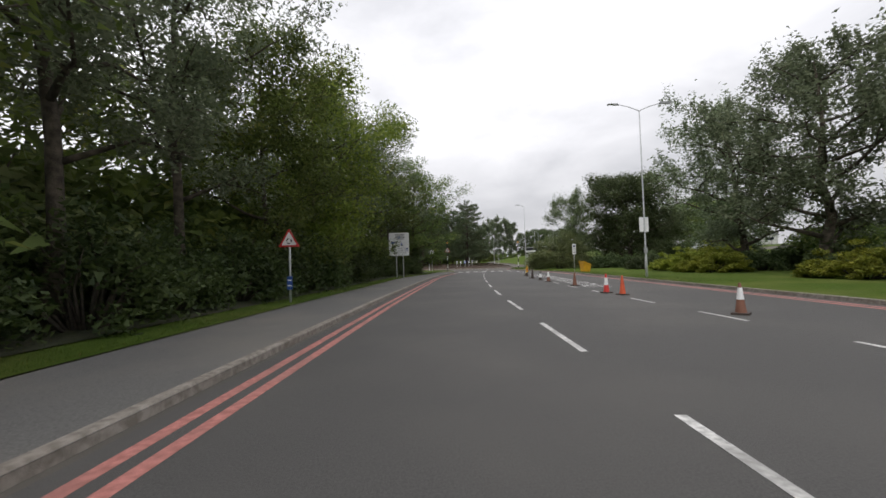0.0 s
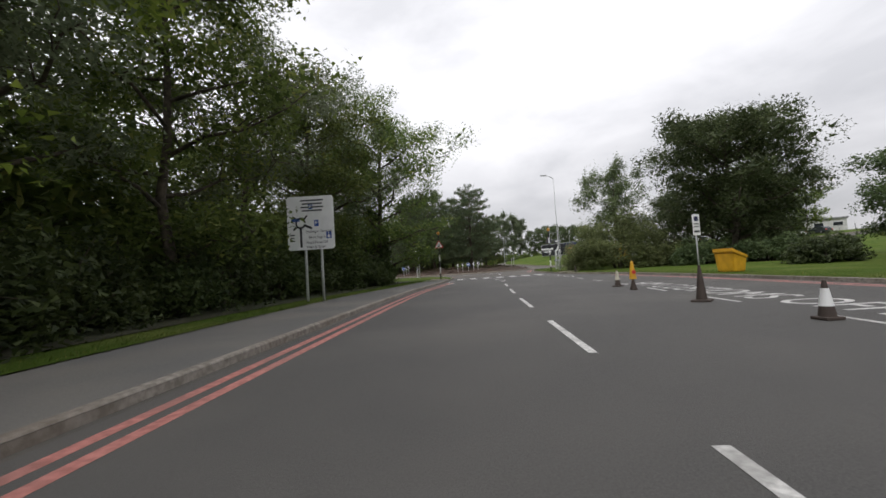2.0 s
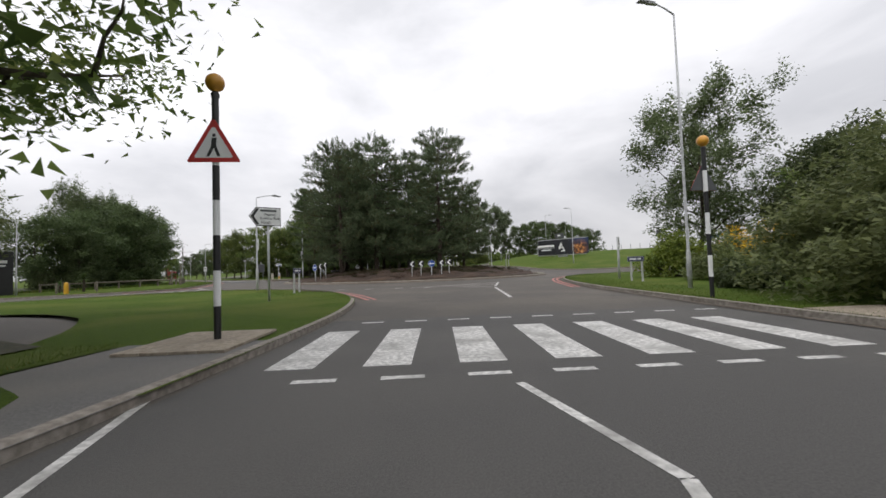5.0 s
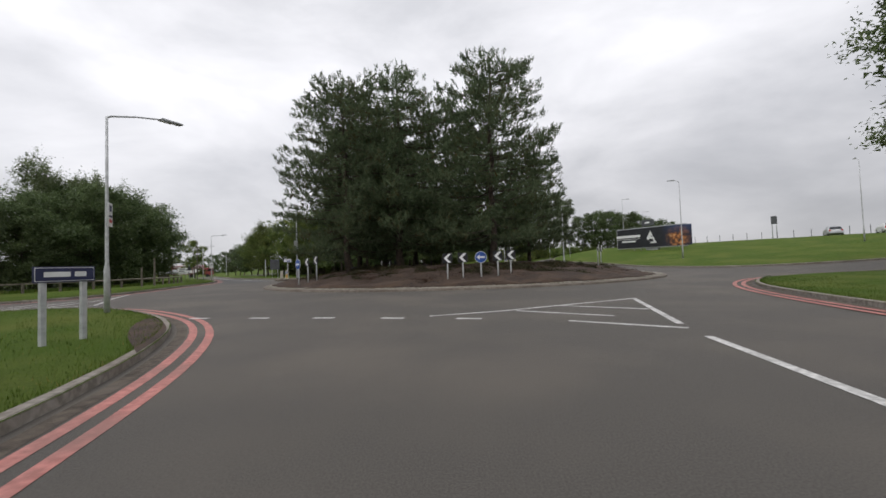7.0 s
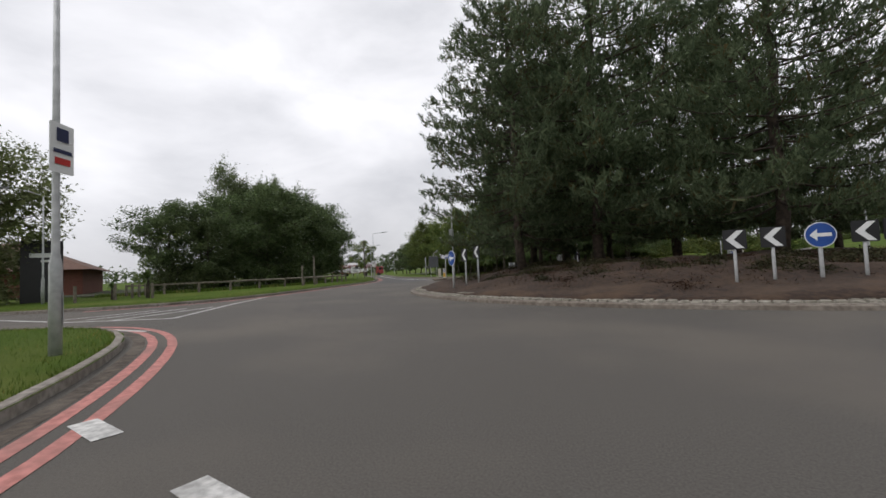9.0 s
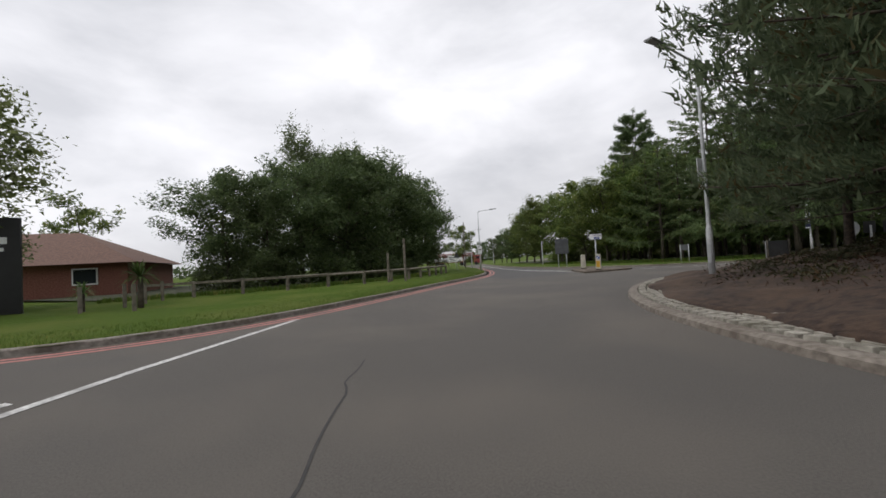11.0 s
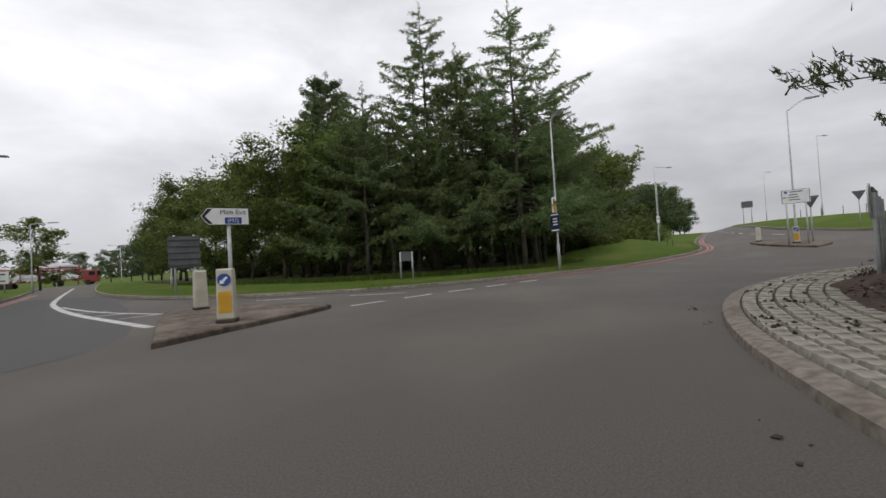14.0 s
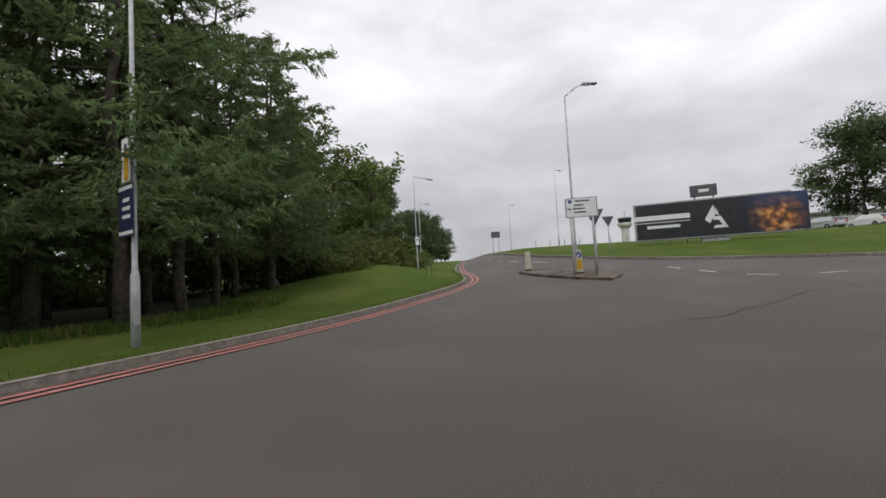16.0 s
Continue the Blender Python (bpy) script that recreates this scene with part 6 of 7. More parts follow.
give_way_back(18.9, 141.0, -40, 2.6)

small = thing("small_board", -16.3, 132.7, -5, "small dark board between two pale posts on the verge", "sign", z=gz(-16.3, 132.7) + 0.1)
post(small, -0.32, 1.5, 0.05, GREY_PAINT)
post(small, 0.32, 1.5, 0.05, GREY_PAINT)
sign_back(small, 0.6, 0.5, 1.25, -0.03)
backsign = thing("blank_backed_sign", -26.7, 130.4, 24, "dark slatted back of a direction sign on two posts", "road sign", z=gz(-26.7, 130.4) + 0.1)
post(backsign, -0.4, 2.85, 0.05)
post(backsign, 0.4, 2.85, 0.05)
sign_back(backsign, 1.3, 1.5, 2.05, -0.06)
for k in range(5):
    part("stiffener", box(1.24, 0.03, 0.05, 0, -0.09, 1.42 + k * 0.3, 0.005), SIGN_BACK, backsign)
trib = thing("warning_sign_back", -44.2, 135.6, 30, "triangular sign on a post seen from its grey back", "road sign", z=gz(-44.2, 135.6) + 0.1)
post(trib, 0, 2.6, 0.04)
part("sign_back", moved(slab("sign_back", [(-0.42, -0.35), (0.42, -0.35), (0, 0.4)], 0.015, SIGN_BACK), 0, -0.06, 2.0), None, trib)
farb = thing("white_direction_sign", -60.2, 154.9, 35, "white direction board on two posts by the exit road", "road sign", z=gz(-60.2, 154.9) + 0.1)
for q in (-0.6, 0.6):
    post(farb, q, 2.3, 0.05)
plate(farb, 1.9, 1.3, 1.65, WHITE, bars=((0, 0.35, 1.4, 0.16, SIGN_BACK), (-0.2, 0.0, 1.0, 0.16, SIGN_BACK), (0.1, -0.35, 1.2, 0.14, SIGN_BACK)))
stub = thing("short_column", -34.8, 142.6, 0, "short grey steel column on the grass by the wood", "post")
part("column", tube("column", [(0, 0, -0.1), (0, 0, 0.9), (0, 0, 1.0), (0, 0, 3.3)], [0.09, 0.09, 0.055, 0.05], GALV), None, stub)
hoop = thing("hoop_barrier", 7.2, 147.0, -30, "small grey tubular hoop on the grass", "barrier", z=gz(7.2, 147) + 0.1)
part("hoop", tube("hoop", [(-0.2, 0, -0.1), (-0.2, 0, 0.85), (-0.14, 0, 0.95), (0.14, 0, 0.95), (0.2, 0, 0.85), (0.2, 0, -0.1)], [0.03] * 6, SIGN_BACK), None, hoop)

# ---- billboard ----
bb = thing("billboard", 31.0, 139.6, -55, "long dark advertising billboard on the grass bank", "billboard")
BW, BH, BZ = 11.6, 3.4, 2.85 - gz(31.0, 139.6)
part("cabinet", box(BW, 0.7, BH, 0, 0.35, BZ, 0.05), GREY_PAINT, bb, "grey steel cabinet")
DARK_FACE = noise_mat("dark_poster", (0.012, 0.013, 0.017), (0.022, 0.023, 0.028), 1.2, 0.45)
PICTURE, pn, pl_, pb = principled("night_street_picture", 0.45)
pco = pn.new("ShaderNodeTexCoord")
pt1 = pn.new("ShaderNodeTexNoise")
pt1.inputs["Scale"].default_value = 1.6
pt1.inputs["Detail"].default_value = 9.0
pr1 = pn.new("ShaderNodeValToRGB")
for pos_, col_ in ((0.34, (0.03, 0.022, 0.03, 1)), (0.45, (0.12, 0.05, 0.025, 1)), (0.54, (0.42, 0.15, 0.04, 1)), (0.68, (0.75, 0.42, 0.17, 1))):
    e_ = pr1.color_ramp.elements.new(pos_)
    e_.color = col_
pr1.color_ramp.elements[0].color = (0.01, 0.014, 0.04, 1)
psep = pn.new("ShaderNodeSeparateXYZ")
pmul = pn.new("ShaderNodeMapRange")
pmul.inputs["From Min"].default_value, pmul.inputs["From Max"].default_value = 2.2, 2.9
pmix = pn.new("ShaderNodeMixRGB")
pmix.inputs["Color2"].default_value = (0.03, 0.05, 0.12, 1)
pl_.new(pco.outputs["Object"], pt1.inputs["Vector"])
pl_.new(pt1.outputs["Fac"], pr1.inputs["Fac"])
pl_.new(pco.outputs["Object"], psep.inputs[0])
pl_.new(psep.outputs["Z"], pmul.inputs["Value"])
pmul.inputs["From Min"].default_value, pmul.inputs["From Max"].default_value = BZ + BH * 0.55, BZ + BH * 0.95
pl_.new(pmul.outputs[0], pmix.inputs["Fac"])
pdis = pn.new("ShaderNodeVectorMath")
pdis.operation = "DISTANCE"
pdis.inputs[1].default_value = (4.7, -0.03, BZ + 1.45)
pfal = pn.new("ShaderNodeMapRange")
pfal.inputs["From Min"].default_value, pfal.inputs["From Max"].default_value = 0.9, 2.1
pdark = pn.new("ShaderNodeMixRGB")
pdark.inputs["Color2"].default_value = (0.016, 0.020, 0.045, 1)
pl_.new(pco.outputs["Object"], pdis.inputs[0])
pl_.new(pdis.outputs["Value"], pfal.inputs["Value"])
pl_.new(pfal.outputs[0], pdark.inputs["Fac"])
pl_.new(pr1.outputs["Color"], pdark.inputs["Color1"])
pl_.new(pdark.outputs["Color"], pmix.inputs["Color1"])
pside = pn.new("ShaderNodeMapRange")
pside.inputs["From Min"].default_value, pside.inputs["From Max"].default_value = 2.1, 4.2
pend = pn.new("ShaderNodeMixRGB")
pend.inputs["Color1"].default_value = (0.016, 0.017, 0.021, 1)
pl_.new(psep.outputs["X"], pside.inputs["Value"])
pl_.new(pside.outputs[0], pend.inputs["Fac"])
pl_.new(pmix.outputs["Color"], pend.inputs["Color2"])
pl_.new(pend.outputs["Color"], pb.inputs["Base Color"])
face = part("poster", moved(slab("poster", round_rect(BW - 0.3, BH - 0.3, 0.02), 0.01, DARK_FACE), 0, -0.025, BZ + BH / 2), None, bb, "dark poster")
part("poster_picture", moved(slab("poster_picture", round_rect(4.7, BH - 0.34, 0.02), 0.004, PICTURE), 4.45, -0.032, BZ + BH / 2), None, face, "orange-lit night street picture under blue sky")
for z, h, w, x in ((2.05, 0.42, 4.4, -3.6), (1.62, 0.06, 4.4, -3.6), (1.22, 0.26, 2.6, -3.5)):
    part("lettering_bar", moved(slab("lettering_bar", round_rect(w, h, 0.02), 0.004, WHITE), x, -0.032, BZ + z), None, face, "white bar of lettering")
for q in ([(0.05, 2.75), (-0.62, 1.55), (-0.28, 1.2), (0.35, 2.2)], [(0.35, 2.2), (0.05, 2.75), (0.2, 2.0), (0.45, 1.75)], [(0.0, 1.75), (0.55, 1.75), (1.05, 0.75), (0.75, 0.75), (0.4, 1.45), (0.0, 1.45)], [(-0.05, 0.75), (1.05, 0.75), (0.95, 1.0), (0.1, 1.0)]):
    part("emblem_piece", moved(slab("emblem_piece", q, 0.004, WHITE), 0.3, -0.036, BZ), None, face, "white emblem shape")
part("pedestal", box(2.0, 0.6, BZ + 0.3, 0.4, 0.42, -0.25, 0.03), GREY_PAINT, bb, "grey pedestal")
for x in (-2.9, -1.7):
    part("leg", box(0.09, 0.09, BZ + 0.3, x, 0.45, -0.25), GREY_PAINT, bb)
crest = part("crest_panel", box(2.0, 0.3, 1.0, -0.2, 0.3, BZ + BH + 0.2, 0.03), SIGN_BACK, bb, "dark crest panel")
part("crest_bar", moved(slab("crest_bar", round_rect(0.8, 0.26, 0.05), 0.004, WHITE), -0.2, 0.14, BZ + BH + 0.7), None, crest)
for x in (-0.9, 0.5):
    part("crest_leg", box(0.1, 0.1, 0.3, x, 0.3, BZ + BH - 0.05), SIGN_BACK, crest)

# control tower far off
tw = thing("control_tower", 161.0, 231.0, 0, "pale distant airport control tower", "tower")
tw.scale = (0.95, 0.95, 1.0)
part("shaft", lathe([(1.9, -1), (1.7, 9.6)], 20), RENDER_WALL, tw)
part("collar", lathe([(1.7, 9.6), (2.9, 10.6), (3.3, 11.6), (3.2, 12.1)], 20), RENDER_WALL, tw)
part("cab_glass", lathe([(2.8, 12.1), (3.1, 14.0)], 12), GLASS_DARK, tw, "dark slanting cab windows")
part("cab_roof", lathe([(3.2, 14.0), (3.2, 14.4), (2.2, 14.6), (0.0, 14.7)], 20), ROOF_GREY, tw)
part("mast", tube("mast", [(0, 0, 14.6), (0, 0, 16.0), (0, 0, 17.2)], [0.12, 0.1, 0.06], SIGN_BACK, 6), None, tw)
part("roof_rail", tube("roof_rail", [(-2.4, 0, 17.0), (0, 0, 17.1), (2.4, 0, 17.0)], [0.08, 0.08, 0.08], SIGN_BACK, 6), None, tw)
# fence posts on the ridge
fence = thing("ridge_fence", 60, 150, 0, "thin line of fence posts along the ridge", "fence", z=0)
for k in range(8, 40):
    x, y = 38 + k * 1.5, 196 - k * 2.2
    part("post", box(0.07, 0.07, 1.6, x - 60, y - 150, gz(x, y), 0.0), SIGN_BACK, fence)
for x, y, w, h in ((50.0, 190.0, 1.9, 1.3), (64.0, 160.0, 1.0, 1.6)):
    rb = thing("ridge_sign", x, y, -35, "dark back of a sign standing on the ridge", "road sign")
    post(rb, -w * 0.35, 4.6, 0.08)
    post(rb, w * 0.35, 4.6, 0.08)
    sign_back(rb, w, h, 3.9, -0.1)
mapsign = thing("map_sign", 48.5, 118.0, -75, "tall white and blue map sign on posts", "road sign", z=gz(48.5, 118) + 0.1)
for s in (-0.8, 0.8):
    post(mapsign, s, 4.2, 0.06)
plate(mapsign, 2.3, 2.6, 3.2, WHITE, y=-0.1, name="sign_panel", bars=((0, -1.0, 2.2, 0.5, BLUE), (0, 0.9, 1.6, 0.15, SIGN_BACK), (-0.5, 0.2, 0.12, 0.6, SIGN_BACK), (0.0, 0.2, 0.12, 0.6, SIGN_BACK), (0.5, 0.2, 0.12, 0.6, SIGN_BACK), (0, -0.1, 1.5, 0.1, SIGN_BACK)))

# ---- west side: rail, posts, building ----
rail = thing("knee_rail", -31, 108, 0, "low weathered timber rail on posts along the grass", "fence", z=0)
RL = resample([(-34.3, 97.0), (-30.5, 105.5), (-29.6, 109.5), (-31.5, 115.0), (-35.5, 122.5)], 13)
for i, (x, y) in enumerate(RL):
    part("post", box(0.14, 0.14, 0.95, x + 31, y - 108, gz(x, y), 0.01), TIMBER, rail)
    if i:
        a, b = RL[i - 1], RL[i]
        vv, ff = tube_arrays([(a[0] + 31, a[1] - 108, 0.86), (b[0] + 31, b[1] - 108, 0.86)], [0.09, 0.09], 4)
        part("rail", mesh_of("rail", vv, ff, TIMBER), None, rail)
for x, y, h in ((-28.6, 109.9, 2.9), (-29.0, 108.8, 2.0), (-46.0, 140.0, 7.0)):
    pp = thing("bare_post", x, y, 0, "plain weathered timber post on the grass", "post", "bare posts")
    part("post", lathe([(0.085, -0.1), (0.08, h * 0.5), (0.075, h)], 10), TIMBER, pp)
for x, y in ((-27.5, 95.2), (-29.2, 94.0), (-30.6, 95.6), (-31.8, 96.6), (-33.0, 97.6), (-28.0, 91.6), (-45.5, 128), (-46.5, 127)):
    pp = thing("verge_marker_post", x, y, 0, "short pale timber marker post on the grass", "post", "marker posts")
    part("post", box(0.12, 0.12, 1.05, 0, 0, 0, 0.012), TIMBER, pp)
yb = thing("yellow_post", -26.0, 90.2, 0, "short yellow plastic marker post on the grass", "post")
part("post", lathe([(0.16, 0), (0.15, 0.9), (0.10, 1.05), (0.0, 1.08)], 14), YELLOW, yb)


def palm(x, y, s):
    ob = thing("cordyline_palm", x, y, 0, "spiky small palm with a short trunk", "palm", "palms")
    ob.scale = (s, s, s)
    part("trunk", tube("trunk", [(0, 0, -0.1), (0.03, 0, 0.6), (0, 0.02, 1.2)], [0.11, 0.09, 0.08], BARK), None, ob)
    rng = np.random.default_rng(81)
    v, f = [], []
    for k in range(90):
        a, el = rng.uniform(0, 2 * math.pi), rng.uniform(-0.4, 1.4)
        d = np.array([math.cos(a) * math.cos(el), math.sin(a) * math.cos(el), math.sin(el)])
        w = np.array([-math.sin(a), math.cos(a), 0]) * 0.025
        L = rng.uniform(0.6, 0.95)
        o = np.array([0, 0, 1.2])
        p = [o - w, o + w, o + d * L * 0.6 + w, o + d * L * 0.6 - w, o + d * L + np.array([0, 0, -0.18])]
        n = len(v)
        v += p
        f += [(n, n + 1, n + 2, n + 3), (n + 3, n + 2, n + 4)]
    part("fronds", mesh_of("fronds", v, f, PALM), None, ob)


for x, y, s_ in ((-38.5, 102.5, 0.8), (-36.8, 105.0, 1.0), (-35.8, 109.5, 1.0), (-36.5, 114.0, 1.0), (-39.0, 118.5, 1.0), (-42.0, 122.5, 0.9)):
    plant("woodland_shrub", NEAR_UNDER[int(y) % 3], x, y, "dark dense shrub behind the timber rail", "shrub", "west shrubs", rnd.uniform(0, 360), s_, names=("branchwork", "foliage"))
setting("woodland_floor_west", loft("woodland_floor_west", [(-36.5, 96.0), (-33.0, 105.0), (-32.5, 110.0), (-34.5, 116.0), (-39.0, 124.0), (-44, 130)], [(-60, 92), (-60, 105), (-60, 115), (-60, 125), (-58, 133), (-55, 138)], 50, 8, 0.22, LITTER), "dark leaf-littered ground behind the timber rail", "ground")
palm(-29.2, 95.8, 1.1)
palm(-30.0, 94.2, 0.7)

hs = thing("brick_building", -58.2, 91.0, 60, "low red-brick building with a brown hipped tile roof", "building")
part("wall", box(26, 12, 2.75, 0, 0, -0.2), BRICK_WALL, hs)
bm = bmesh.new()
vs = [bm.verts.new(p) for p in ((-13.8, -6.8, 2.5), (13.8, -6.8, 2.5), (13.8, 6.8, 2.5), (-13.8, 6.8, 2.5), (-8, 0, 5.3), (8, 0, 5.3))]
for q in ((0, 1, 5, 4), (1, 2, 5), (2, 3, 4, 5), (3, 0, 4), (3, 2, 1, 0)):
    bm.faces.new([vs[i] for i in q])
part("roof", bm, ROOF_TILE, hs, "brown tiled hipped roof")
for k in range(6):
    wdw = part("window", box(1.5, 0.1, 1.2, -10.5 + k * 4.2, -6.02, 1.0, 0.01), WHITE, hs, "white-framed window")
    part("pane", box(1.3, 0.06, 1.0, -10.5 + k * 4.2, -6.06, 1.1), GLASS_DARK, wdw)
pub = thing("black_board_sign", -33.2, 92.0, 62, "tall black board with pale lettering beside the tree", "sign")
part("board", box(1.9, 0.12, 3.9, 0, 0, 0, 0.01), BLACK, pub)
part("lettering_bar", moved(slab("lettering_bar", round_rect(1.1, 0.26, 0.02), 0.004, WHITE), 0, -0.066, 3.0), None, pub)
part("lettering_bar", moved(slab("lettering_bar", round_rect(0.5, 0.14, 0.02), 0.004, WHITE), 0.2, -0.066, 2.65), None, pub)


def car(x, y, turn, paint, label, name="parked_car", L=4.4, W=1.78, H=1.46, wagon=0.0):
    """A car facing +x of its own before it is turned."""
    ob = thing(name, x, y, turn, label, "car", "cars")
    side = [(-L / 2, 0.42), (-L / 2 + 0.03, 0.78), (-L / 2 + 0.15 + 0.0, 0.95), (-L * 0.36 - 0.3 * wagon, H * 0.95), (-L * 0.22, H), (L * 0.08, H * 0.985), (L * 0.26, 0.98), (L * 0.44, 0.82), (L / 2, 0.62), (L / 2, 0.36), (L * 0.4, 0.22), (-L * 0.4, 0.22)]
    v, n = [], len(side)
    for s in (-1, 1):
        for px, pz in side:
            tuck = 0.80 if pz > 1.05 else 1.0
            v.append((px, s * W / 2 * tuck, pz))
    f = [tuple(range(n)), tuple(range(n, 2 * n))[::-1]] + [(k, n + k, n + (k + 1) % n, (k + 1) % n) for k in range(n)]
    bm = bmesh.new()
    bv = [bm.verts.new(p) for p in v]
    for q in f:
        bm.faces.new([bv[i] for i in q])
    bmesh.ops.recalc_face_normals(bm, faces=bm.faces)
    bmesh.ops.bevel(bm, geom=bm.edges[:], offset=0.05, segments=2, affect="EDGES")
    part("body", bm, paint, ob)
    for s in (-1, 1):
        part("side_window", mesh_of("side_window", [(-L * 0.30 - 0.2 * wagon, s * (W / 2 * 0.86 + 0.045), 1.0), (L * 0.21, s * (W / 2 * 0.86 + 0.045), 1.0), (L * 0.07, s * (W / 2 * 0.80 + 0.022), H * 0.93), (-L * 0.24 - 0.1 * wagon, s * (W / 2 * 0.80 + 0.022), H * 0.93)], [(0, 1, 2, 3)], GLASS_DARK), None, ob)
        part("headlight", box(0.12, 0.34, 0.15, L / 2 - 0.05, s * W * 0.34, 0.6, 0.03), LAMP_LENS, ob)
        part("tail_light", box(0.08, 0.24, 0.22, -L / 2 + 0.02, s * W * 0.38, 0.72, 0.02), RED, ob)
        for px in (-L * 0.3, L * 0.31):
            w = part("wheel", mesh_of("wheel", *tube_arrays([(px, s * (W / 2 - 0.2), 0.31), (px, s * (W / 2 + 0.01), 0.31)], [0.31, 0.31], 20), TYRE), None, ob)
            part("rim", mesh_of("rim", *tube_arrays([(px, s * (W / 2 - 0.02), 0.31), (px, s * (W / 2 + 0.02), 0.31)], [0.2, 0.17], 14), ALLOY), None, w)
    part("windscreen", mesh_of("windscreen", [(L * 0.255, -W * 0.40, 1.02), (L * 0.255, W * 0.40, 1.02), (L * 0.10, W * 0.36, H * 0.97), (L * 0.10, -W * 0.36, H * 0.97)], [(0, 1, 2, 3)], GLASS_DARK), None, ob)
    part("rear_window", mesh_of("rear_window", [(-L / 2 + 0.12, -W * 0.38, 1.0), (-L / 2 + 0.12, W * 0.38, 1.0), (-L * 0.36 - 0.3 * wagon - 0.03, W * 0.36, H * 0.94), (-L * 0.36 - 0.3 * wagon - 0.03, -W * 0.36, H * 0.94)], [(0, 1, 2, 3)], GLASS_DARK), None, ob)
    return ob


car(36.0, 100.8, 182, SILVER_CAR, "silver estate car waiting on the road to the roundabout", "silver_car", 4.6, 1.8, 1.48, 1.0)
car(-46.0, 88.2, 150, WHITE_CAR, "white van-like car parked by the brick building", "white_car", 4.5, 1.85, 1.85, 1.0)
for k, (x, y, p) in enumerate(((66, 108.5, SILVER_CAR), (71, 108.2, WHITE_CAR), (76, 108.0, DARK_CAR), (58, 139, SILVER_CAR), (63, 136, WHITE_CAR), (68, 133, DARK_CAR), (73, 130, WHITE_CAR), (78, 127, SILVER_CAR))):
    car(x, y, 95 if k < 3 else 60, p, ("silver", "white", "dark")[(0, 1, 2, 0, 1, 2, 1, 0)[k]] + " car parked in the far car park")


def car_carrier(x, y, turn):
    """A lorry with two decks for cars, its cab towards +x."""
    ob = thing("car_carrier", x, y, turn, "red two-deck car carrier lorry on the exit road", "lorry")
    for z in (0.95, 2.75):
        part("deck", box(14.0, 2.4, 0.12, -1.0, 0, z, 0.02), RED_BUS, ob)
    for q in (-1, 1):
        for k in range(6):
            part("deck_post", box(0.14, 0.1, 2.9, -7.7 + k * 2.7, q * 1.2, 0.9, 0.01), RED_BUS, ob)
        part("side_rail", box(14.0, 0.08, 0.2, -1.0, q * 1.22, 3.3, 0.01), RED_BUS, ob)
        for px in (-5.0, -3.8, 2.5, 7.0):
            part("wheel", mesh_of("wheel", *tube_arrays([(px, q * 0.9, 0.48), (px, q * 1.22, 0.48)], [0.48, 0.48], 18), TYRE), None, ob)
    cab = part("cab", box(2.2, 2.4, 2.3, 7.3, 0, 0.5, 0.15), RED_BUS, ob, "red lorry cab")
    part("windscreen", box(0.05, 2.1, 0.9, 8.4, 0, 1.7, 0.02), GLASS_DARK, cab)
    for q in (-1, 1):
        part("side_window", box(0.9, 0.04, 0.7, 7.6, q * 1.2, 1.8, 0.01), GLASS_DARK, cab)
    return ob


car_carrier(-86.0, 188.0, 26)
for k, (along, up, paint, word) in enumerate(((-6.0, 1.08, WHITE_CAR, "white"), (-1.2, 1.08, SILVER_CAR, "silver"), (3.4, 1.08, WHITE_CAR, "white"), (-5.8, 2.88, WHITE_CAR, "white"), (-1.0, 2.88, WHITE_CAR, "white"), (3.6, 2.88, SILVER_CAR, "silver"))):
    c = car(-86.0 + along * math.cos(radians(26)), 188.0 + along * math.sin(radians(26)), 26, paint, word + " car loaded on the car carrier")
    c.matrix_basis = Matrix.Translation((0, 0, up)) @ c.matrix_basis


def shed(x, y, turn, w, d, h, label, wall, roof):
    ob = thing("low_building", x, y, turn, label, "building", "far buildings")
    part("wall", box(w, d, h, 0, 0, -0.3), wall, ob)
    part("roof", box(w + 0.8, d + 0.8, 0.4, 0, 0, h - 0.3, 0.03), roof, ob)
    for k in range(int(w / 4)):
        wd = part("window", box(2.2, 0.1, 1.2, -w / 2 + 2.2 + k * 4, -d / 2 - 0.03, 1.2, 0.01), WHITE, ob, "white-framed window")
        part("pane", box(2.0, 0.06, 1.0, -w / 2 + 2.2 + k * 4, -d / 2 - 0.07, 1.3), GLASS_DARK, wd)


shed(50, 42, 80, 24, 10, 4.6, "low dark building behind the hedge bank", SIGN_BACK, ROOF_GREY)
shed(66, 66, 70, 20, 10, 4.0, "low pale building seen between the trees", RENDER_WALL, ROOF_GREY)
shed(105, 150, -40, 24, 12, 3.5, "low pale building beyond the car park", RENDER_WALL, ROOF_GREY)

# ---- the island's setts, last ----
def sett_mesh():
    bm = bmesh.new()
    bmesh.ops.create_cube(bm, size=1.0)
    for q in bm.verts:
        k = 0.86 if q.co.z > 0 else 1.0
        q.co = Vector((q.co.x * 0.215 * k, q.co.y * 0.190 * k, q.co.z * 0.10))
    return bm_mesh("sett", bm, SETT)


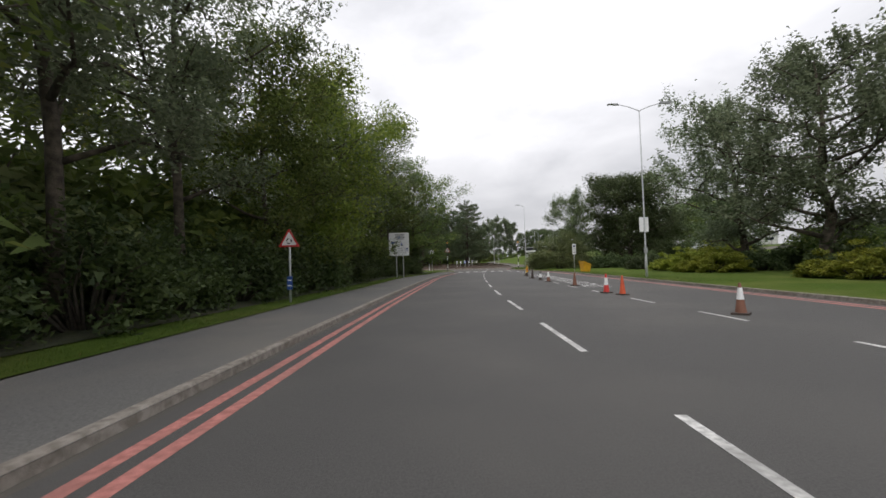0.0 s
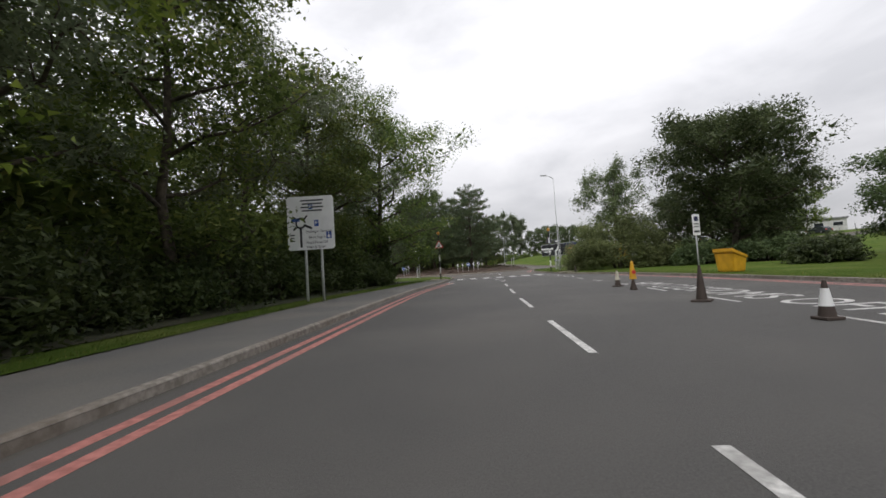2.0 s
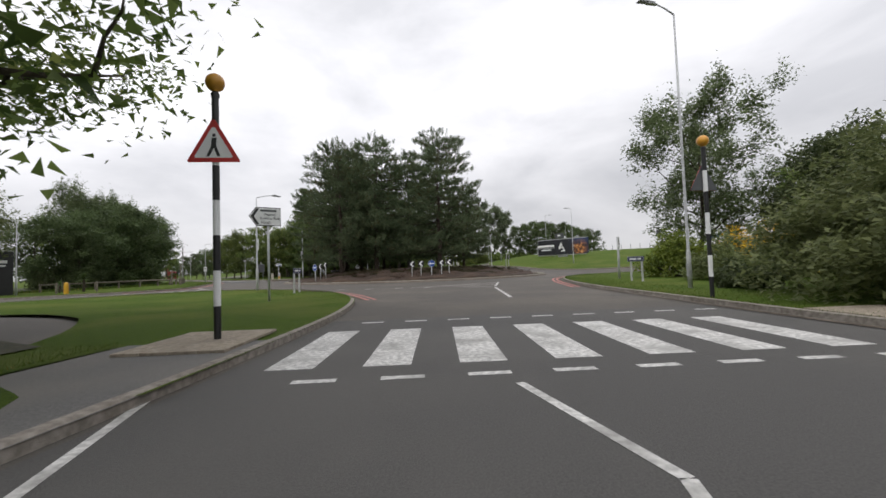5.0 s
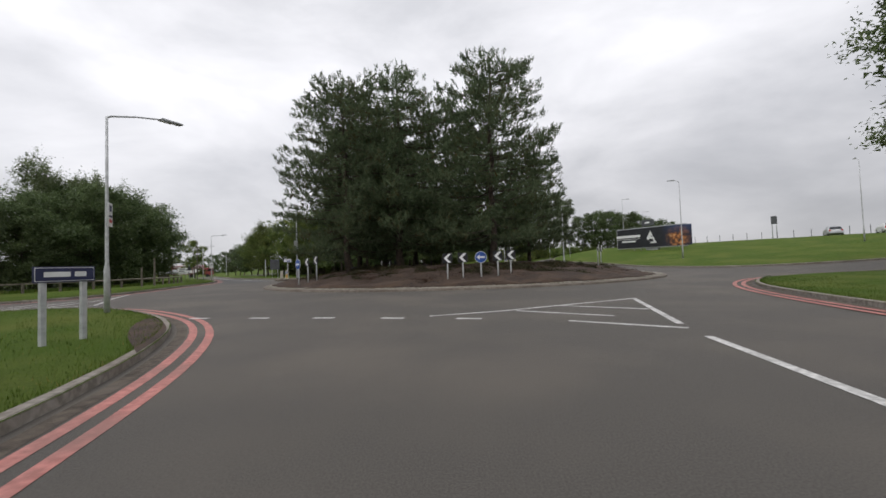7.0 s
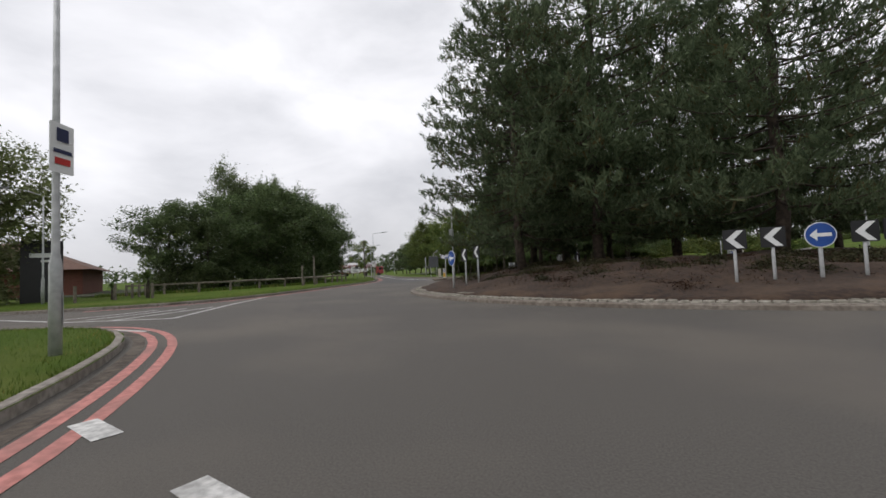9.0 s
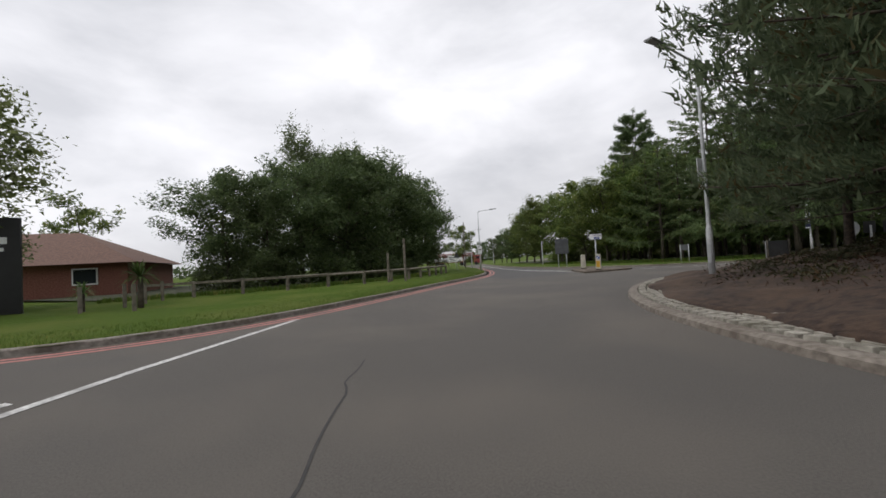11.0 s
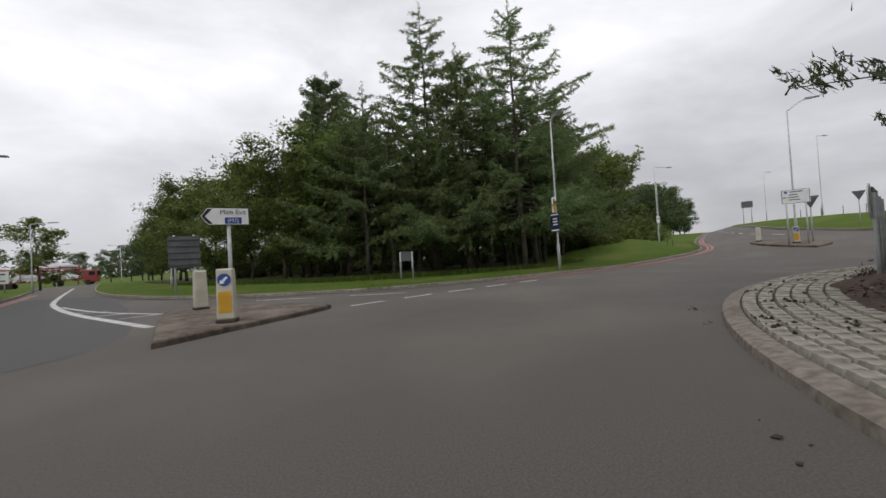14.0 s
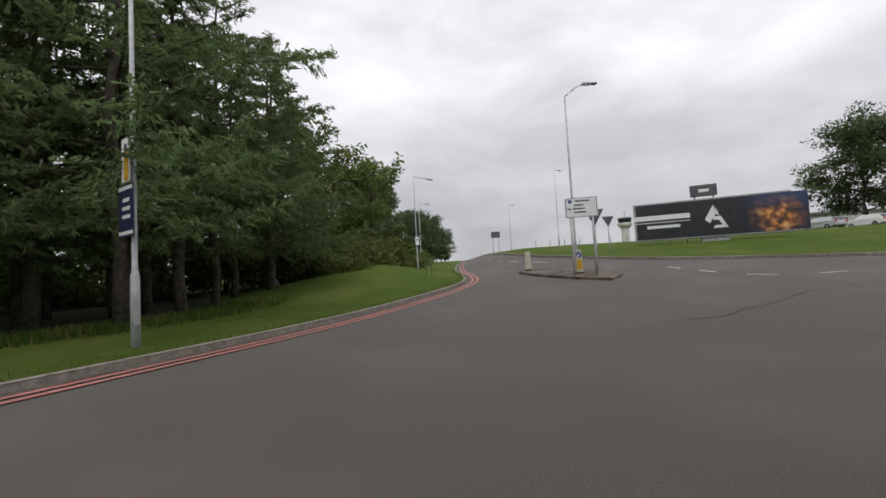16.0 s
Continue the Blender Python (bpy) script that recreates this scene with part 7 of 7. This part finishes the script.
SETT_MESH = sett_mesh()
srng = random.Random(3)
count = 0
loose_v, loose_f = [], []
for row in range(6):
    r = 15.42 - row * 0.225
    n = int(2 * math.pi * r / 0.255)
    for k in range(n):
        a = 2 * math.pi * (k + 0.5 * (row % 2)) / n
        x, y = IX + r * math.cos(a), IY + r * math.sin(a)
        z = gz(x, y) + 0.135 + row * 0.006 + srng.uniform(-0.008, 0.008)
        deg = math.degrees(a)
        m = pose(x, y, z - 0.02, srng.uniform(-3, 3), srng.uniform(-3, 3), deg + 90 + srng.uniform(-3, 3))
        near = 142 < deg < 186
        if near and count < 300:
            s = new("sett", SETT_MESH)
            s.parent = apron
            s.matrix_basis = m
            count += 1
        else:
            b = len(loose_v)
            loose_v += [m @ Vector((sx * 0.1075 * (0.86 if sz > 0 else 1), sy * 0.10 * (0.9 if sz > 0 else 1), sz * 0.045)) for sz in (-1, 1) for sx, sy in ((-1, -1), (1, -1), (1, 1), (-1, 1))]
            loose_f += [tuple(b + i for i in q) for q in ((4, 5, 6, 7), (0, 1, 5, 4), (1, 2, 6, 5), (2, 3, 7, 6), (3, 0, 4, 7))]
rest = part("setts_beyond", mesh_of("setts_beyond", loose_v, loose_f, SETT), None, apron)
tagged(rest, "further granite setts of the apron", kind="stuff")


def clods(seed, n, a0, a1, r0, r1, size, mat, name, label):
    """Crumbs of soil scattered over the setts and the mound."""
    rng = np.random.default_rng(seed)
    base = np.array([(0, 0, 1), (1, 0, 0), (0, 1, 0), (-1, 0, 0), (0, -1, 0), (0, 0, -1)], float)
    tri = [(0, 1, 2), (0, 2, 3), (0, 3, 4), (0, 4, 1), (5, 2, 1), (5, 3, 2), (5, 4, 3), (5, 1, 4)]
    v, f = [], []
    hubs = [(rng.uniform(a0, a1), rng.uniform(r0, r1)) for _ in range(max(3, n // 6))]
    for k in range(n):
        ha, hr = hubs[rng.integers(len(hubs))]
        a, r = radians(ha + rng.normal() * 0.8), min(r1, max(r0, hr + rng.normal() * 0.12))
        x, y = IX + r * math.cos(a), IY + r * math.sin(a)
        z = (gz(x, y) + 0.175 + (15.42 - r) * 0.025) if r > 14.25 else mound_z(x, y) + 0.01
        if r > 15.7:
            z = gz(x, y) + 0.01
        q = base * rng.uniform(0.6, 1.4, size=(6, 3)) * size * rng.choice([0.5, 0.7, 1.0, 1.5]) * np.array([1, 1, 0.65])
        b = len(v)
        v += [tuple(p + np.array([x, y, z])) for p in q]
        f += [tuple(b + i for i in t) for t in tri]
    return tagged(new(name, mesh_of(name, v, f, mat)), label, "soil", kind="stuff")


def litter(seed, heaps, per):
    """Low uneven heaps of fallen needles and dead twigs under the pines."""
    rng = np.random.default_rng(seed)
    pts = []
    for _ in range(heaps):
        a, r = rng.uniform(0, 2 * math.pi), 13.9 * rng.uniform(0.3, 1) ** 0.5
        x, y = IX + r * math.cos(a), IY + r * math.sin(a)
        w = rng.uniform(0.25, 0.8)
        p = rng.normal(size=(per, 3)) * np.array([w, w, 0.0])
        p[:, 2] = np.abs(rng.normal(size=per)) * 0.28 * w * np.exp(-(p[:, 0] ** 2 + p[:, 1] ** 2) / (w * w)) + 0.01
        keep = np.hypot(x + p[:, 0] - IX, y + p[:, 1] - IY) < 14.2
        p = p[keep]
        zz = np.array([mound_z(x + q[0], y + q[1]) for q in p])
        pts.append(p + np.column_stack([np.full(len(p), x), np.full(len(p), y), zz]))
    me = leaves_mesh("needle_litter", np.concatenate(pts), 0.10, rng, DRY_NEEDLE, 0.2, 0.22, None)
    return tagged(new("needle_litter", me), "brown heaps of fallen needles under the pines", "litter", kind="stuff")


litter(95, 420, 170)


CREEPER = leaf_mat("dark_creeping_plants", (0.030, 0.034, 0.018), (0.085, 0.080, 0.042), 0.3, (0.10, 0.065, 0.035), 0.1)


def ground_cover(seed, heaps, per):
    """Low dark creeping plants and dead stems in patches on the mound."""
    rng = np.random.default_rng(seed)
    pts = []
    for _ in range(heaps):
        a, r = radians(rng.uniform(165, 345)), rng.uniform(8.0, 13.3)
        x, y = IX + r * math.cos(a), IY + r * math.sin(a)
        w, h = rng.uniform(0.3, 0.9), rng.uniform(0.12, 0.38)
        p = rng.normal(size=(per, 3)) * np.array([w, w * 0.7, 0.0]) * 0.6
        p[:, 2] = rng.uniform(0, 1, per) * h * np.exp(-(p[:, 0] ** 2 + p[:, 1] ** 2) / (w * w)) + 0.03
        zz = np.array([mound_z(x + q[0], y + q[1]) for q in p])
        pts.append(p + np.column_stack([np.full(per, x), np.full(per, y), zz]))
    me = leaves_mesh("ground_cover", np.concatenate(pts), 0.11, rng, CREEPER, 0.2, 0.4, None)
    return tagged(new("ground_cover", me), "low dark creeping plants in patches on the soil mound", "plants", kind="stuff")


ground_cover(96, 110, 240)
clods(91, 150, 122, 172, 14.3, 15.5, 0.027, CLOD, "soil_clods", "dark crumbs of soil scattered over the setts")
clods(92, 1000, 110, 330, 11.0, 14.4, 0.038, CLOD, "soil_crumbs", "lumpy crumbs of soil on the bare mound")
clods(93, 70, 115, 240, 12.5, 14.3, 0.035, KERB, "pale_stones", "small pale stones lying on the bare soil")
clods(94, 26, 128, 185, 15.85, 16.3, 0.022, CLOD, "road_crumbs", "dark crumbs of soil along the kerb")
